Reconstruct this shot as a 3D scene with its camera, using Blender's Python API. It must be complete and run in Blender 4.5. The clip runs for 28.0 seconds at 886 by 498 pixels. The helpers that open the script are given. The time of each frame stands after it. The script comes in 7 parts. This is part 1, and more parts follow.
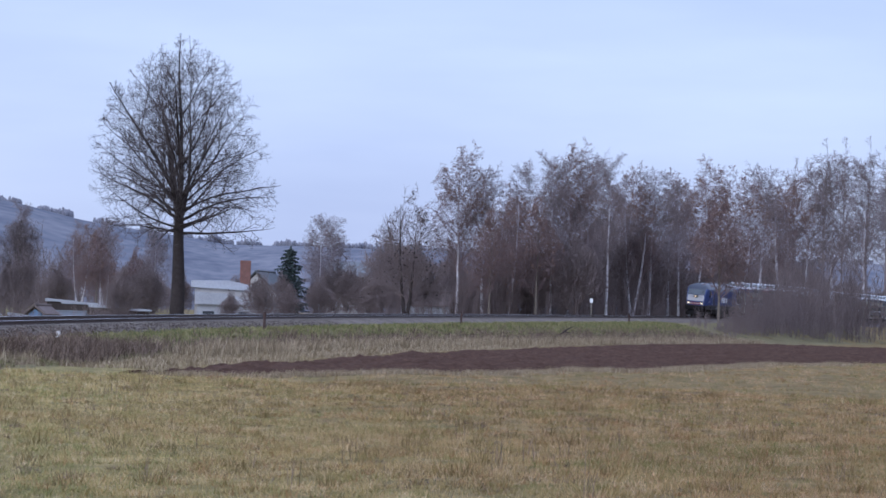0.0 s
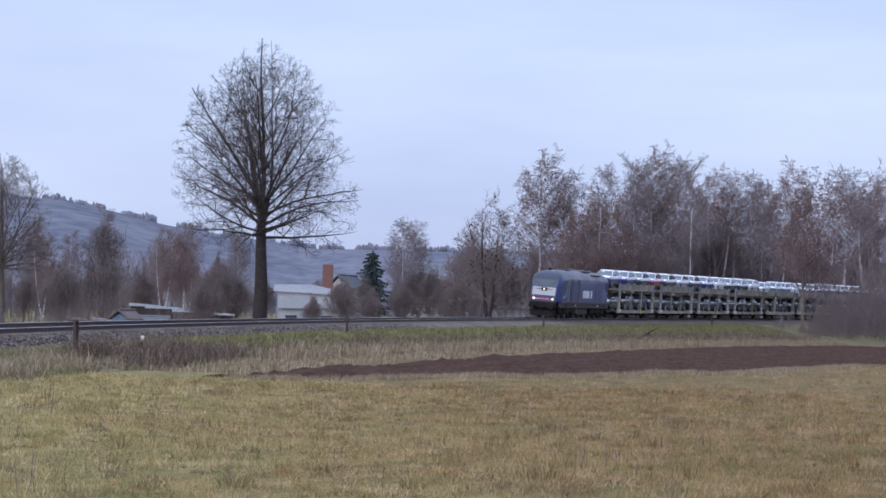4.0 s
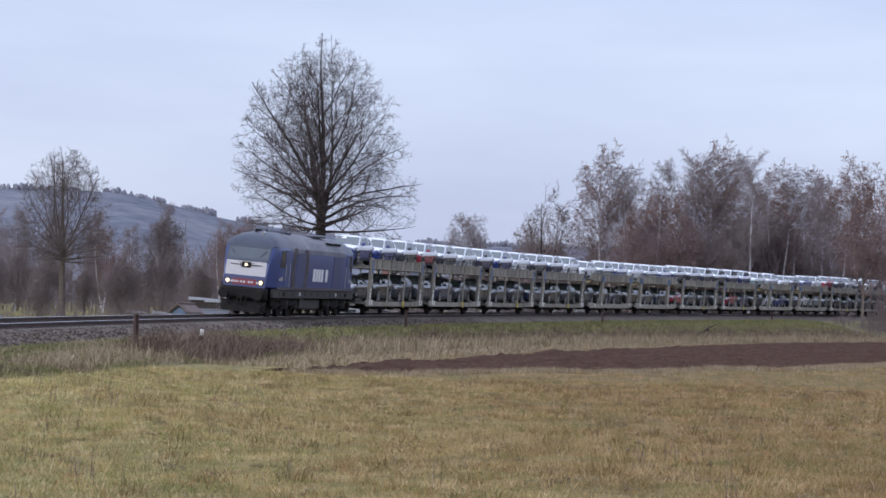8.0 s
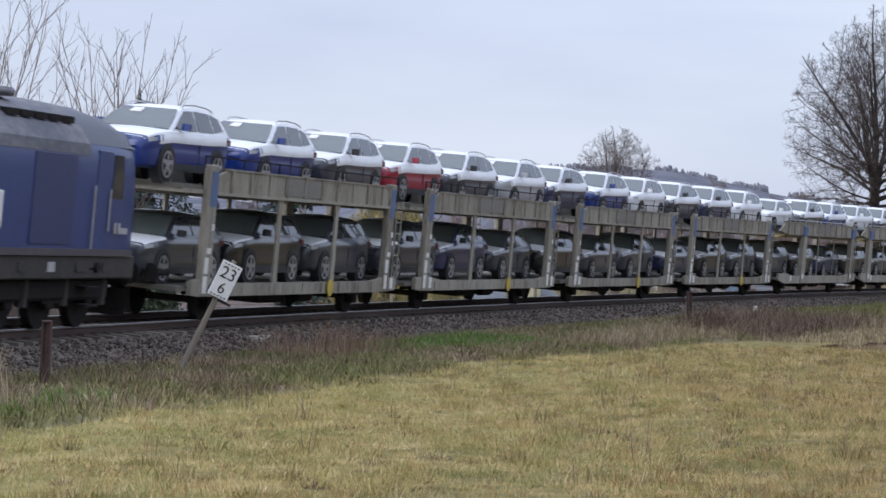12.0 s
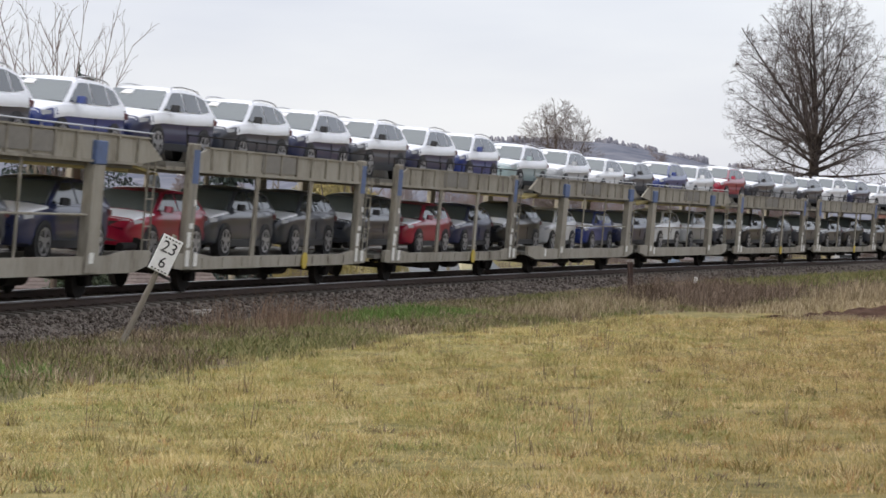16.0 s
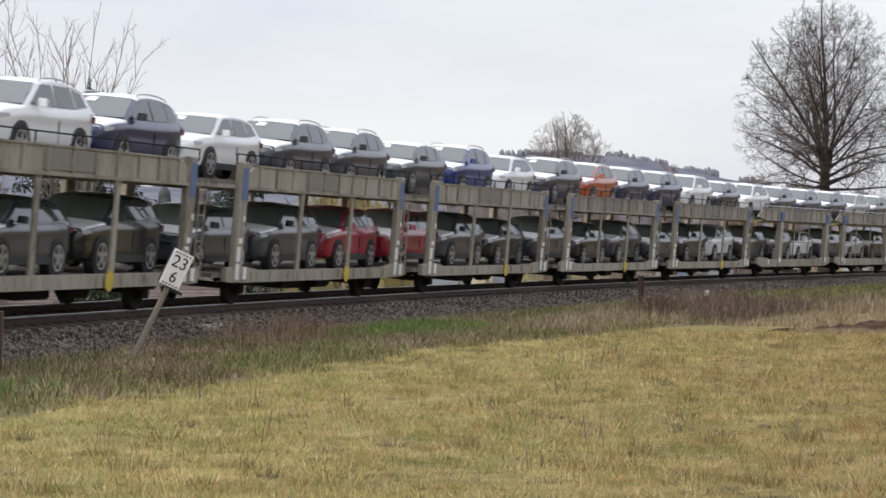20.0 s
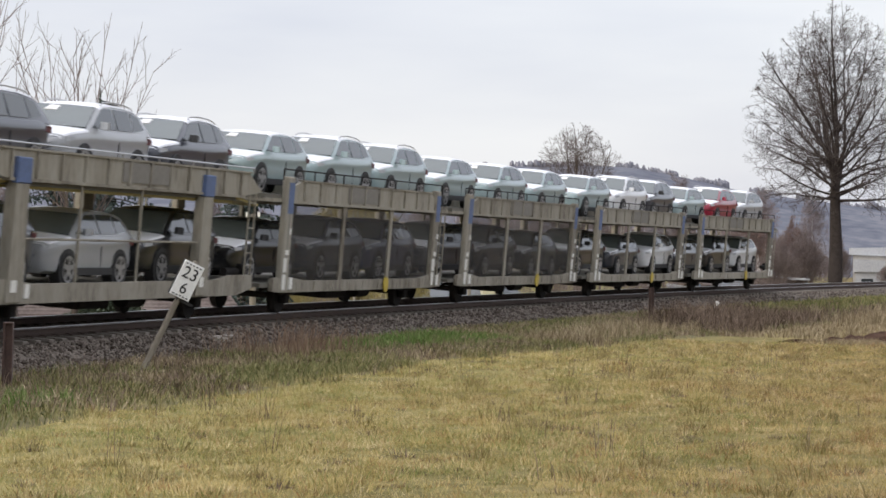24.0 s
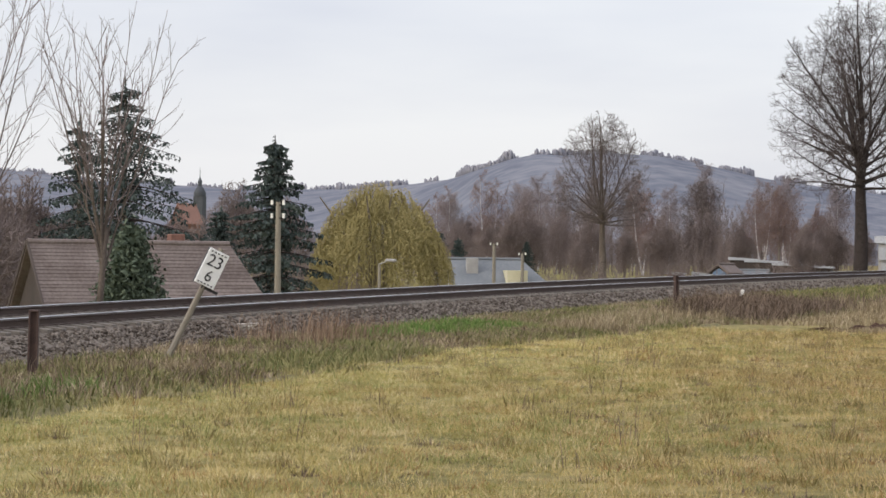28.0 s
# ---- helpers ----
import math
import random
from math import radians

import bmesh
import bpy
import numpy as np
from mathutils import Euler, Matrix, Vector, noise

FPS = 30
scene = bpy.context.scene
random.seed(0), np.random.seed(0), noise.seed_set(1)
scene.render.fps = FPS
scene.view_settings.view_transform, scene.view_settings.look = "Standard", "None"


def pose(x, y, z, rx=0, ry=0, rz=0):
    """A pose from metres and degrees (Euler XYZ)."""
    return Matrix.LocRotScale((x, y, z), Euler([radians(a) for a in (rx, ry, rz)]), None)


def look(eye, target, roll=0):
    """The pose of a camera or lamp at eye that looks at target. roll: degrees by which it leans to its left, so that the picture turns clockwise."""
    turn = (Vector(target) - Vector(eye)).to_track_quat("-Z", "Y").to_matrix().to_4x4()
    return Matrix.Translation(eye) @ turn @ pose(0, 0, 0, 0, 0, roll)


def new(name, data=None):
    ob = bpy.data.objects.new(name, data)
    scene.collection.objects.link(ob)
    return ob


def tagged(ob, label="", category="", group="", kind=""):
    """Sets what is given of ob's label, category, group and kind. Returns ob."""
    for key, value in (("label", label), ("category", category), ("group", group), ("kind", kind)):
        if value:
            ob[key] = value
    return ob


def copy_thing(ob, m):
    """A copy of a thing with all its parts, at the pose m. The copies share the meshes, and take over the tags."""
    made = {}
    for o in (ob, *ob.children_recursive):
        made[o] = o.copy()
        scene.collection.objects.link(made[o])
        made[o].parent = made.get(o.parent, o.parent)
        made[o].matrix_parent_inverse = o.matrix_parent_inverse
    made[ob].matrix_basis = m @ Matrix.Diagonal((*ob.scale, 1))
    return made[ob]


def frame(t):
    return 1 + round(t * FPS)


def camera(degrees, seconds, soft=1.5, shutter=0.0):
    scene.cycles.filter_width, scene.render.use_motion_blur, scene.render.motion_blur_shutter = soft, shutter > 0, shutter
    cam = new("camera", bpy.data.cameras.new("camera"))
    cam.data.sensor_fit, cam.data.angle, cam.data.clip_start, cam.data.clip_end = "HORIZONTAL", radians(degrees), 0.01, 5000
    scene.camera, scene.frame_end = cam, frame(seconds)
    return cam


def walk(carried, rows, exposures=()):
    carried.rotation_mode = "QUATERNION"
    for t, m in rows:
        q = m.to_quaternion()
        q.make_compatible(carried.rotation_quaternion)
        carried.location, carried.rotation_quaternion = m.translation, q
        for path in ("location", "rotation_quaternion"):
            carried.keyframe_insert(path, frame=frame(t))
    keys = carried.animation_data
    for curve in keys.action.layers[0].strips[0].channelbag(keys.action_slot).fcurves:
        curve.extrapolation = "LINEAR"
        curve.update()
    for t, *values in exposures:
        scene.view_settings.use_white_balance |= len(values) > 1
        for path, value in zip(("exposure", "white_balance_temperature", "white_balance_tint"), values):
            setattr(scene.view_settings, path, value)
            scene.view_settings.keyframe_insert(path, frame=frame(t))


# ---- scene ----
FOV, EYE = 20.66, 1.75
cam = camera(FOV, 28.0, soft=1.6, shutter=0.18)
# seconds, yaw (to the left), pitch, lean to the left: the camera stands on its tripod and pans
PAN = [
    (0.0, 3.118, 1.665, 1.628),
    (0.5, 3.319, 1.621, 1.518),
    (1.0, 3.523, 1.666, 1.530),
    (1.5, 3.792, 1.728, 1.621),
    (2.0, 4.219, 1.749, 1.480),
    (2.5, 4.706, 1.821, 1.546),
    (3.0, 5.054, 1.849, 1.542),
    (3.5, 5.093, 1.756, 1.429),
    (5.5, 4.887, 1.637, 1.473),
    (6.0, 4.897, 1.654, 1.676),
    (6.5, 5.036, 1.648, 1.762),
    (7.0, 5.441, 1.650, 1.700),
    (7.5, 5.853, 1.661, 1.516),
    (8.0, 6.442, 1.531, 1.616),
    (8.5, 7.257, 1.387, 1.484),
    (9.0, 8.436, 1.290, 1.437),
    (9.5, 9.852, 1.192, 1.341),
    (10.0, 12.301, 1.241, 1.477),
    (10.5, 14.277, 1.138, 1.300),
    (11.0, 16.773, 0.942, 1.151),
    (11.5, 18.680, 0.917, 1.102),
    (13.5, 19.913, -0.045, 0.899),
    (14.0, 19.833, 0.070, 0.799),
    (14.5, 19.410, 0.029, 0.897),
    (15.0, 18.809, 0.014, 0.907),
    (15.5, 18.319, 0.047, 0.786),
    (16.0, 17.996, 0.066, 0.711),
    (16.5, 17.995, -0.002, 0.626),
    (17.0, 18.003, -0.083, 0.537),
    (17.5, 18.064, -0.045, 0.487),
    (18.0, 18.157, 0.082, 0.513),
    (18.5, 18.198, 0.214, 0.568),
    (19.0, 18.198, 0.245, 0.536),
    (19.5, 18.170, 0.337, 0.594),
    (20.0, 18.252, 0.390, 0.568),
    (20.5, 18.211, 0.419, 0.608),
    (21.0, 18.297, 0.479, 0.611),
    (21.5, 18.333, 0.463, 0.636),
    (23.5, 18.536, 0.624, 0.657),
    (24.0, 18.495, 0.650, 0.561),
    (24.5, 18.610, 0.623, 0.502),
    (25.0, 18.757, 0.561, 0.477),
    (25.5, 18.786, 0.519, 0.478),
    (26.0, 18.753, 0.500, 0.464),
    (26.5, 18.711, 0.407, 0.553),
    (27.0, 18.857, 0.364, 0.565),
    (27.5, 19.025, 0.404, 0.583),
    (28.0, 19.074, 0.363, 0.579),
]


def aim(yaw, pitch, lean):
    y, p = radians(yaw), radians(pitch)
    eye = Vector((0, 0, EYE))
    return look(eye, eye + Vector((-math.sin(y) * math.cos(p), math.cos(y) * math.cos(p), math.sin(p))), lean)


walk(cam, [(t, aim(a, b, c)) for t, a, b, c in PAN], exposures=[
    (0.0, -0.15, 5050, 17), (3.5, -0.12, 5200, 17), (8.0, -0.13, 5550, 15), (11.0, -0.18, 5700, 14),
    (11.5, -0.14, 5700, 13), (13.5, 0.13, 6250, 11), (18.0, 0.16, 6600, 10), (28.0, 0.13, 6600, 10)])

# ---- daylight: a closed winter cloud cover ----
world = bpy.data.worlds.new("overcast_sky")
scene.world = world
world.use_nodes = True
wn, wl = world.node_tree.nodes, world.node_tree.links
wn.clear()
SUN_EL, SUN_AZ = radians(24), radians(215)
sky = wn.new("ShaderNodeTexSky")
sky.sky_type, sky.sun_disc, sky.sun_elevation, sky.sun_rotation = "NISHITA", False, SUN_EL, SUN_AZ
sky.dust_density, sky.air_density = 3.0, 1.0
sky_bg = wn.new("ShaderNodeBackground")
sky_bg.inputs["Strength"].default_value = 0.035
wl.new(sky.outputs["Color"], sky_bg.inputs["Color"])
coord, stretch = wn.new("ShaderNodeTexCoord"), wn.new("ShaderNodeMapping")
stretch.inputs["Scale"].default_value = (1.2, 1.2, 6.0)
wl.new(coord.outputs["Generated"], stretch.inputs["Vector"])
veil = wn.new("ShaderNodeTexNoise")
veil.inputs["Scale"].default_value, veil.inputs["Detail"].default_value = 2.4, 5.0
wl.new(stretch.outputs["Vector"], veil.inputs["Vector"])
tone = wn.new("ShaderNodeValToRGB")
tone.color_ramp.elements[0].position, tone.color_ramp.elements[0].color = 0.34, (0.655, 0.675, 0.78, 1)
tone.color_ramp.elements[1].position, tone.color_ramp.elements[1].color = 0.66, (0.86, 0.87, 0.915, 1)
wl.new(veil.outputs["Fac"], tone.inputs["Fac"])
cloud_bg = wn.new("ShaderNodeBackground")
cloud_bg.inputs["Strength"].default_value = 0.86
height = wn.new("ShaderNodeSeparateXYZ")
wl.new(coord.outputs["Generated"], height.inputs[0])
zenith = wn.new("ShaderNodeMapRange")
zenith.inputs["From Min"].default_value, zenith.inputs["From Max"].default_value = 0.12, 1.0
zenith.inputs["To Min"].default_value, zenith.inputs["To Max"].default_value = 0.97, 2.1
wl.new(height.outputs["Z"], zenith.inputs["Value"])
lift = wn.new("ShaderNodeVectorMath")
lift.operation = "SCALE"
wl.new(tone.outputs["Color"], lift.inputs[0])
wl.new(zenith.outputs["Result"], lift.inputs["Scale"])
wl.new(lift.outputs["Vector"], cloud_bg.inputs["Color"])
both, wout = wn.new("ShaderNodeAddShader"), wn.new("ShaderNodeOutputWorld")
wl.new(sky_bg.outputs[0], both.inputs[0])
wl.new(cloud_bg.outputs[0], both.inputs[1])
wl.new(both.outputs[0], wout.inputs["Surface"])
sun = new("sun", bpy.data.lights.new("sun", "SUN"))
sun.data.energy, sun.data.angle, sun.data.color = 1.4, radians(50), (1.0, 0.96, 0.9)
sun.matrix_basis = look((math.sin(SUN_AZ) * 50, math.cos(SUN_AZ) * 50, 50 * math.tan(SUN_EL)), (0, 0, 0))

# ---- the line of the track: s runs from the nearest stretch towards the far end ----
S = np.arange(-420.0, 660.5, 1.0)
_k = np.interp(S, [-90, -40, 0, 30, 60, 100, 160, 260, 300], [0, -0.0026138, -0.0026138, -0.0016059, -0.0019273, -0.0016241, -0.0015798, -0.0003294, 0])
_h = np.cumsum(_k)
_h = _h - _h[420] + 1.66266
TX, TY = np.cumsum(np.cos(_h)), np.cumsum(np.sin(_h))
TX, TY = TX - TX[420] - 22.4997, TY - TY[420] + 35.1818
RAIL_NEAR, GRADE = EYE - 1.0554, 0.00856


def rail_z(s):
    return RAIL_NEAR + GRADE * np.clip(s, -60, 330)


def cant(s):
    return 0.0795 - 0.0156 * np.clip((s - 60) / 60, 0, 1)


def on_track(s, lat=0.0, up=0.0):
    """The place lat metres to the camera's side of the middle of the track and up metres over the rails, across the canted track."""
    h, c = np.interp(s, S, _h), cant(s)
    nx, ny = np.sin(h), -np.cos(h)
    a = lat * np.cos(c) + up * np.sin(c)
    return Vector((float(np.interp(s, S, TX) + nx * a), float(np.interp(s, S, TY) + ny * a), float(rail_z(s) - lat * np.sin(c) + up * np.cos(c))))


def beside(s, lat):
    """Plan place beside the track."""
    h = np.interp(s, S, _h)
    return float(np.interp(s, S, TX) + np.sin(h) * lat), float(np.interp(s, S, TY) - np.cos(h) * lat)


def vehicle_pose(s, first, second):
    """A rail vehicle whose front stands at s, carried at first and second metres behind it; its x axis points to its rear."""
    a, b = on_track(s + first), on_track(s + second)
    d = (b - a).normalized()
    u = (on_track(s + (first + second) / 2, 0, 1) - on_track(s + (first + second) / 2)).normalized()
    y = u.cross(d).normalized()
    u = d.cross(y)
    m = Matrix((d, y, u)).transposed().to_4x4()
    m.translation = a - first * d
    return m


def track_place(x, y):
    """s and the offset (to the camera's side) of plan places."""
    x, y = np.asarray(x, float), np.asarray(y, float)
    pick = np.arange(0, len(S), 4)
    shape = x.shape
    x, y = x.ravel(), y.ravel()
    out_s, out_l = np.empty(len(x)), np.empty(len(x))
    for i in range(0, len(x), 4000):
        dx, dy = x[i:i + 4000, None] - TX[pick], y[i:i + 4000, None] - TY[pick]
        j = pick[np.argmin(dx * dx + dy * dy, 1)]
        ex, ey = x[i:i + 4000] - TX[j], y[i:i + 4000] - TY[j]
        out_s[i:i + 4000] = S[j] + ex * np.cos(_h[j]) + ey * np.sin(_h[j])
        out_l[i:i + 4000] = ex * np.sin(_h[j]) - ey * np.cos(_h[j])
    return out_s.reshape(shape), out_l.reshape(shape)


SPEED = 23.13


def front_at(t):
    """s of the locomotive's front buffers."""
    return 12.98 - SPEED * (t - 11.0) + 0.065 * max(0.0, 8.0 - t) ** 2


# ---- mesh tools ----
class Shape:
    """Gathers plain faces for one mesh."""

    def __init__(self):
        self.v, self.f = [], []

    def add(self, verts, faces):
        n = len(self.v)
        self.v += [tuple(p) for p in verts]
        self.f += [tuple(n + i for i in f) for f in faces]
        return self

    def box(self, x0, x1, y0, y1, z0, z1, bevel=0.0):
        b = min(bevel, (x1 - x0) / 2.2, (y1 - y0) / 2.2, (z1 - z0) / 2.2)
        if b <= 0:
            return self.add([(x, y, z) for z in (z0, z1) for y in (y0, y1) for x in (x0, x1)],
                            [(0, 2, 3, 1), (4, 5, 7, 6), (0, 1, 5, 4), (2, 6, 7, 3), (0, 4, 6, 2), (1, 3, 7, 5)])
        def ring(z, i):
            return [(x0 + b - i, y0 + 0, z), (x1 - b + i, y0, z), (x1, y0 + b - i, z), (x1, y1 - b + i, z), (x1 - b + i, y1, z), (x0 + b - i, y1, z), (x0, y1 - b + i, z), (x0, y0 + b - i, z)]
        def inner(z):
            return [(x0 + b, y0 + b, z), (x1 - b, y0 + b, z), (x1 - b, y0 + b, z), (x1 - b, y1 - b, z), (x1 - b, y1 - b, z), (x0 + b, y1 - b, z), (x0 + b, y1 - b, z), (x0 + b, y0 + b, z)]
        return self.loft([inner(z0), ring(z0 + b, 0), ring(z1 - b, 0), inner(z1)])

    def loft(self, rings, cap=True, closed=True):
        n, k = len(rings[0]), len(self.v)
        for r in rings:
            self.v += [tuple(p) for p in r]
        for i in range(len(rings) - 1):
            for j in range(n if closed else n - 1):
                a, b = k + i * n + j, k + i * n + (j + 1) % n
                self.f.append((a, b, b + n, a + n))
        if cap:
            self.f.append(tuple(k + n - 1 - j for j in range(n)))
            self.f.append(tuple(k + (len(rings) - 1) * n + j for j in range(n)))
        return self

    def tube(self, p0, p1, r0, r1=None, n=8, cap=True):
        p0, p1 = Vector(p0), Vector(p1)
        d = (p1 - p0).normalized()
        a = d.orthogonal().normalized()
        b = d.cross(a)
        r1 = r0 if r1 is None else r1
        return self.loft([[p + (a * math.cos(t) + b * math.sin(t)) * r for t in [math.tau * i / n for i in range(n)]] for p, r in ((p0, r0), (p1, r1))], cap)

    def prism(self, outline, axis, lo, hi):
        """An outline of (u, v) pairs pushed along axis from lo to hi."""
        def put(u, v, w):
            return {"x": (w, u, v), "y": (u, w, v), "z": (u, v, w)}[axis]
        return self.loft([[put(u, v, w) for u, v in outline] for w in (lo, hi)])

    def mesh(self, name, material, smooth=False):
        me = bpy.data.meshes.new(name)
        me.from_pydata(self.v, [], self.f)
        if material:
            me.materials.append(material)
        bm = bmesh.new()
        bm.from_mesh(me)
        bmesh.ops.remove_doubles(bm, verts=bm.verts, dist=0.0005)
        bmesh.ops.recalc_face_normals(bm, faces=bm.faces)
        bm.to_mesh(me)
        bm.free()
        if smooth:
            me.shade_smooth()
            me.set_sharp_from_angle(angle=radians(smooth if smooth is not True else 40))
        return me


def part(name, shape, material, parent=None, label="", smooth=False, at=None):
    me = shape if isinstance(shape, bpy.types.Mesh) else shape.mesh(name, material, smooth)
    ob = new(name, me)
    ob.parent = parent
    if at is not None:
        ob.matrix_basis = at
    return tagged(ob, label)


def thing(name, label, category, m=None, group="", kind=""):
    ob = new(name)
    ob.empty_display_size = 0.2
    if m is not None:
        ob.matrix_basis = m
    return tagged(ob, label, category, group, kind)


def raw_mesh(name, verts, faces, material, smooth=False):
    """verts (n, 3), faces (m, 3 or 4) as arrays, fast."""
    verts, faces = np.asarray(verts, np.float32), np.asarray(faces, np.int32)
    me = bpy.data.meshes.new(name)
    k = faces.shape[1]
    me.vertices.add(len(verts))
    me.vertices.foreach_set("co", verts.ravel())
    me.loops.add(faces.size)
    me.loops.foreach_set("vertex_index", faces.ravel())
    me.polygons.add(len(faces))
    me.polygons.foreach_set("loop_start", np.arange(0, faces.size, k, dtype=np.int32))
    me.update(calc_edges=True)
    me.validate()
    me.materials.append(material)
    if smooth:
        me.shade_smooth()
    return me


def grid_faces(nu, nv):
    i = np.arange((nu - 1) * (nv - 1))
    a = (i // (nv - 1)) * nv + i % (nv - 1)
    return np.stack([a, a + nv, a + nv + 1, a + 1], 1)


# ---- materials ----
def material(name, *colours, rough=0.8, metal=0.0, scale=4.0, fine=40.0, bump=0.0, island=0.0, each=0.0, stretch=(1, 1, 1), emit=None, spec=0.5, coat=0.0, mid=0.5, spread=0.18):
    """Noise at two scales drives the colour between two or three colours; bump is fine relief in metres; island and each vary single pieces."""
    m = bpy.data.materials.new(name)
    m.use_nodes = True
    n, l = m.node_tree.nodes, m.node_tree.links
    b = n["Principled BSDF"]
    b.inputs["Roughness"].default_value, b.inputs["Metallic"].default_value = rough, metal
    b.inputs["Specular IOR Level"].default_value = spec
    b.inputs["Coat Weight"].default_value = coat
    b.inputs["Coat Roughness"].default_value = 0.08
    co, mp = n.new("ShaderNodeTexCoord"), n.new("ShaderNodeMapping")
    mp.inputs["Scale"].default_value = stretch
    l.new(co.outputs["Object"], mp.inputs["Vector"])
    big, small = n.new("ShaderNodeTexNoise"), n.new("ShaderNodeTexNoise")
    for node, sc in ((big, scale), (small, fine)):
        node.inputs["Scale"].default_value, node.inputs["Detail"].default_value = sc, 5.0
        l.new(mp.outputs[0], node.inputs["Vector"])
    mix = n.new("ShaderNodeMath")
    mix.operation = "MULTIPLY_ADD"
    mix.inputs[1].default_value = 0.5
    half = n.new("ShaderNodeMath")
    half.operation = "MULTIPLY"
    half.inputs[1].default_value = 0.5
    l.new(big.outputs["Fac"], half.inputs[0])
    l.new(small.outputs["Fac"], mix.inputs[0])
    l.new(half.outputs[0], mix.inputs[2])
    last = mix
    for amount, source in ((island, "island"), (each, "each")):
        if amount:
            src = n.new("ShaderNodeNewGeometry" if source == "island" else "ShaderNodeObjectInfo")
            add = n.new("ShaderNodeMath")
            add.operation = "MULTIPLY_ADD"
            shift = n.new("ShaderNodeMath")
            shift.operation = "SUBTRACT"
            shift.inputs[1].default_value = 0.5
            l.new(src.outputs["Random Per Island" if source == "island" else "Random"], shift.inputs[0])
            l.new(shift.outputs[0], add.inputs[0])
            add.inputs[1].default_value = amount
            l.new(last.outputs[0], add.inputs[2])
            last = add
    ramp = n.new("ShaderNodeValToRGB")
    e = ramp.color_ramp.elements
    e[0].position, e[1].position = mid - spread, mid + spread
    e[0].color, e[1].color = (*colours[0], 1), (*colours[-1], 1)
    for i, c in enumerate(colours[1:-1]):
        el = e.new(mid - spread + 2 * spread * (i + 1) / (len(colours) - 1))
        el.color = (*c, 1)
    l.new(last.outputs[0], ramp.inputs["Fac"])
    l.new(ramp.outputs["Color"], b.inputs["Base Color"])
    if bump:
        bp = n.new("ShaderNodeBump")
        bp.inputs["Distance"].default_value, bp.inputs["Strength"].default_value = bump, 0.8
        l.new(small.outputs["Fac"], bp.inputs["Height"])
        l.new(bp.outputs[0], b.inputs["Normal"])
    if emit:
        b.inputs["Emission Color"].default_value, b.inputs["Emission Strength"].default_value = (*emit[0], 1), emit[1]
    return m


def browner_towards_the_wood(m):
    """The meadow gets browner and duller towards the far wood."""
    n, l = m.node_tree.nodes, m.node_tree.links
    base = n["Principled BSDF"].inputs["Base Color"]
    old = base.links[0].from_socket
    co, dot, fall, mix = n.new("ShaderNodeTexCoord"), n.new("ShaderNodeVectorMath"), n.new("ShaderNodeMapRange"), n.new("ShaderNodeMix")
    dot.operation = "DOT_PRODUCT"
    dot.inputs[1].default_value = (1.0, 0.16, 0.0)
    l.new(co.outputs["Object"], dot.inputs[0])
    l.new(dot.outputs["Value"], fall.inputs["Value"])
    fall.inputs["From Min"].default_value, fall.inputs["From Max"].default_value = -9.0, 6.0
    mix.data_type, mix.blend_type = "RGBA", "MULTIPLY"
    l.new(fall.outputs["Result"], mix.inputs["Factor"])
    l.new(old, mix.inputs["A"])
    mix.inputs["B"].default_value = (0.72, 0.60, 0.63, 1)
    l.new(mix.outputs["Result"], base)
    return m


M = dict(
    field=material("meadow_soil_and_thatch", (0.13, 0.12, 0.045), (0.22, 0.195, 0.075), (0.31, 0.26, 0.11), scale=0.7, fine=3.4, bump=0.06, spread=0.12, rough=0.95, spec=0.1),
    verge=material("verge_sward", (0.10, 0.09, 0.045), (0.16, 0.138, 0.07), (0.23, 0.19, 0.095), scale=0.3, fine=4.0, bump=0.05, rough=0.95, spec=0.1),
    plough=material("ploughed_loam", (0.046, 0.026, 0.018), (0.068, 0.04, 0.028), (0.10, 0.062, 0.044), scale=0.6, fine=5.0, bump=0.05, rough=1.0, spec=0.03),
    ballast=material("grey_ballast", (0.07, 0.056, 0.046), (0.125, 0.104, 0.087), (0.20, 0.172, 0.148), scale=1.0, fine=14.0, bump=0.05, rough=0.95, spec=0.1, island=0.7),
    rail_side=material("rusty_rail", (0.045, 0.03, 0.024), (0.075, 0.048, 0.036), scale=1.0, fine=30, rough=0.75, metal=0.2),
    rail_top=material("worn_rail_head", (0.35, 0.35, 0.36), (0.48, 0.48, 0.5), scale=2, fine=40, rough=0.32, metal=1.0),
    sleeper=material("weathered_sleeper", (0.10, 0.085, 0.07), (0.19, 0.165, 0.14), scale=2, fine=20, rough=0.9, each=0.3, bump=0.01),
    bark=material("dark_grey_bark", (0.024, 0.020, 0.019), (0.06, 0.049, 0.045), scale=3, fine=20, rough=0.95, bump=0.02, spec=0.1),
)
browner_towards_the_wood(M["field"])


# ---- ground ----
def toe(s):
    """How far from the track the bank meets the field."""
    return np.interp(s, [-60, 0, 40, 100, 160, 260], [7.5, 7.5, 8.0, 10.5, 13.0, 16.0])


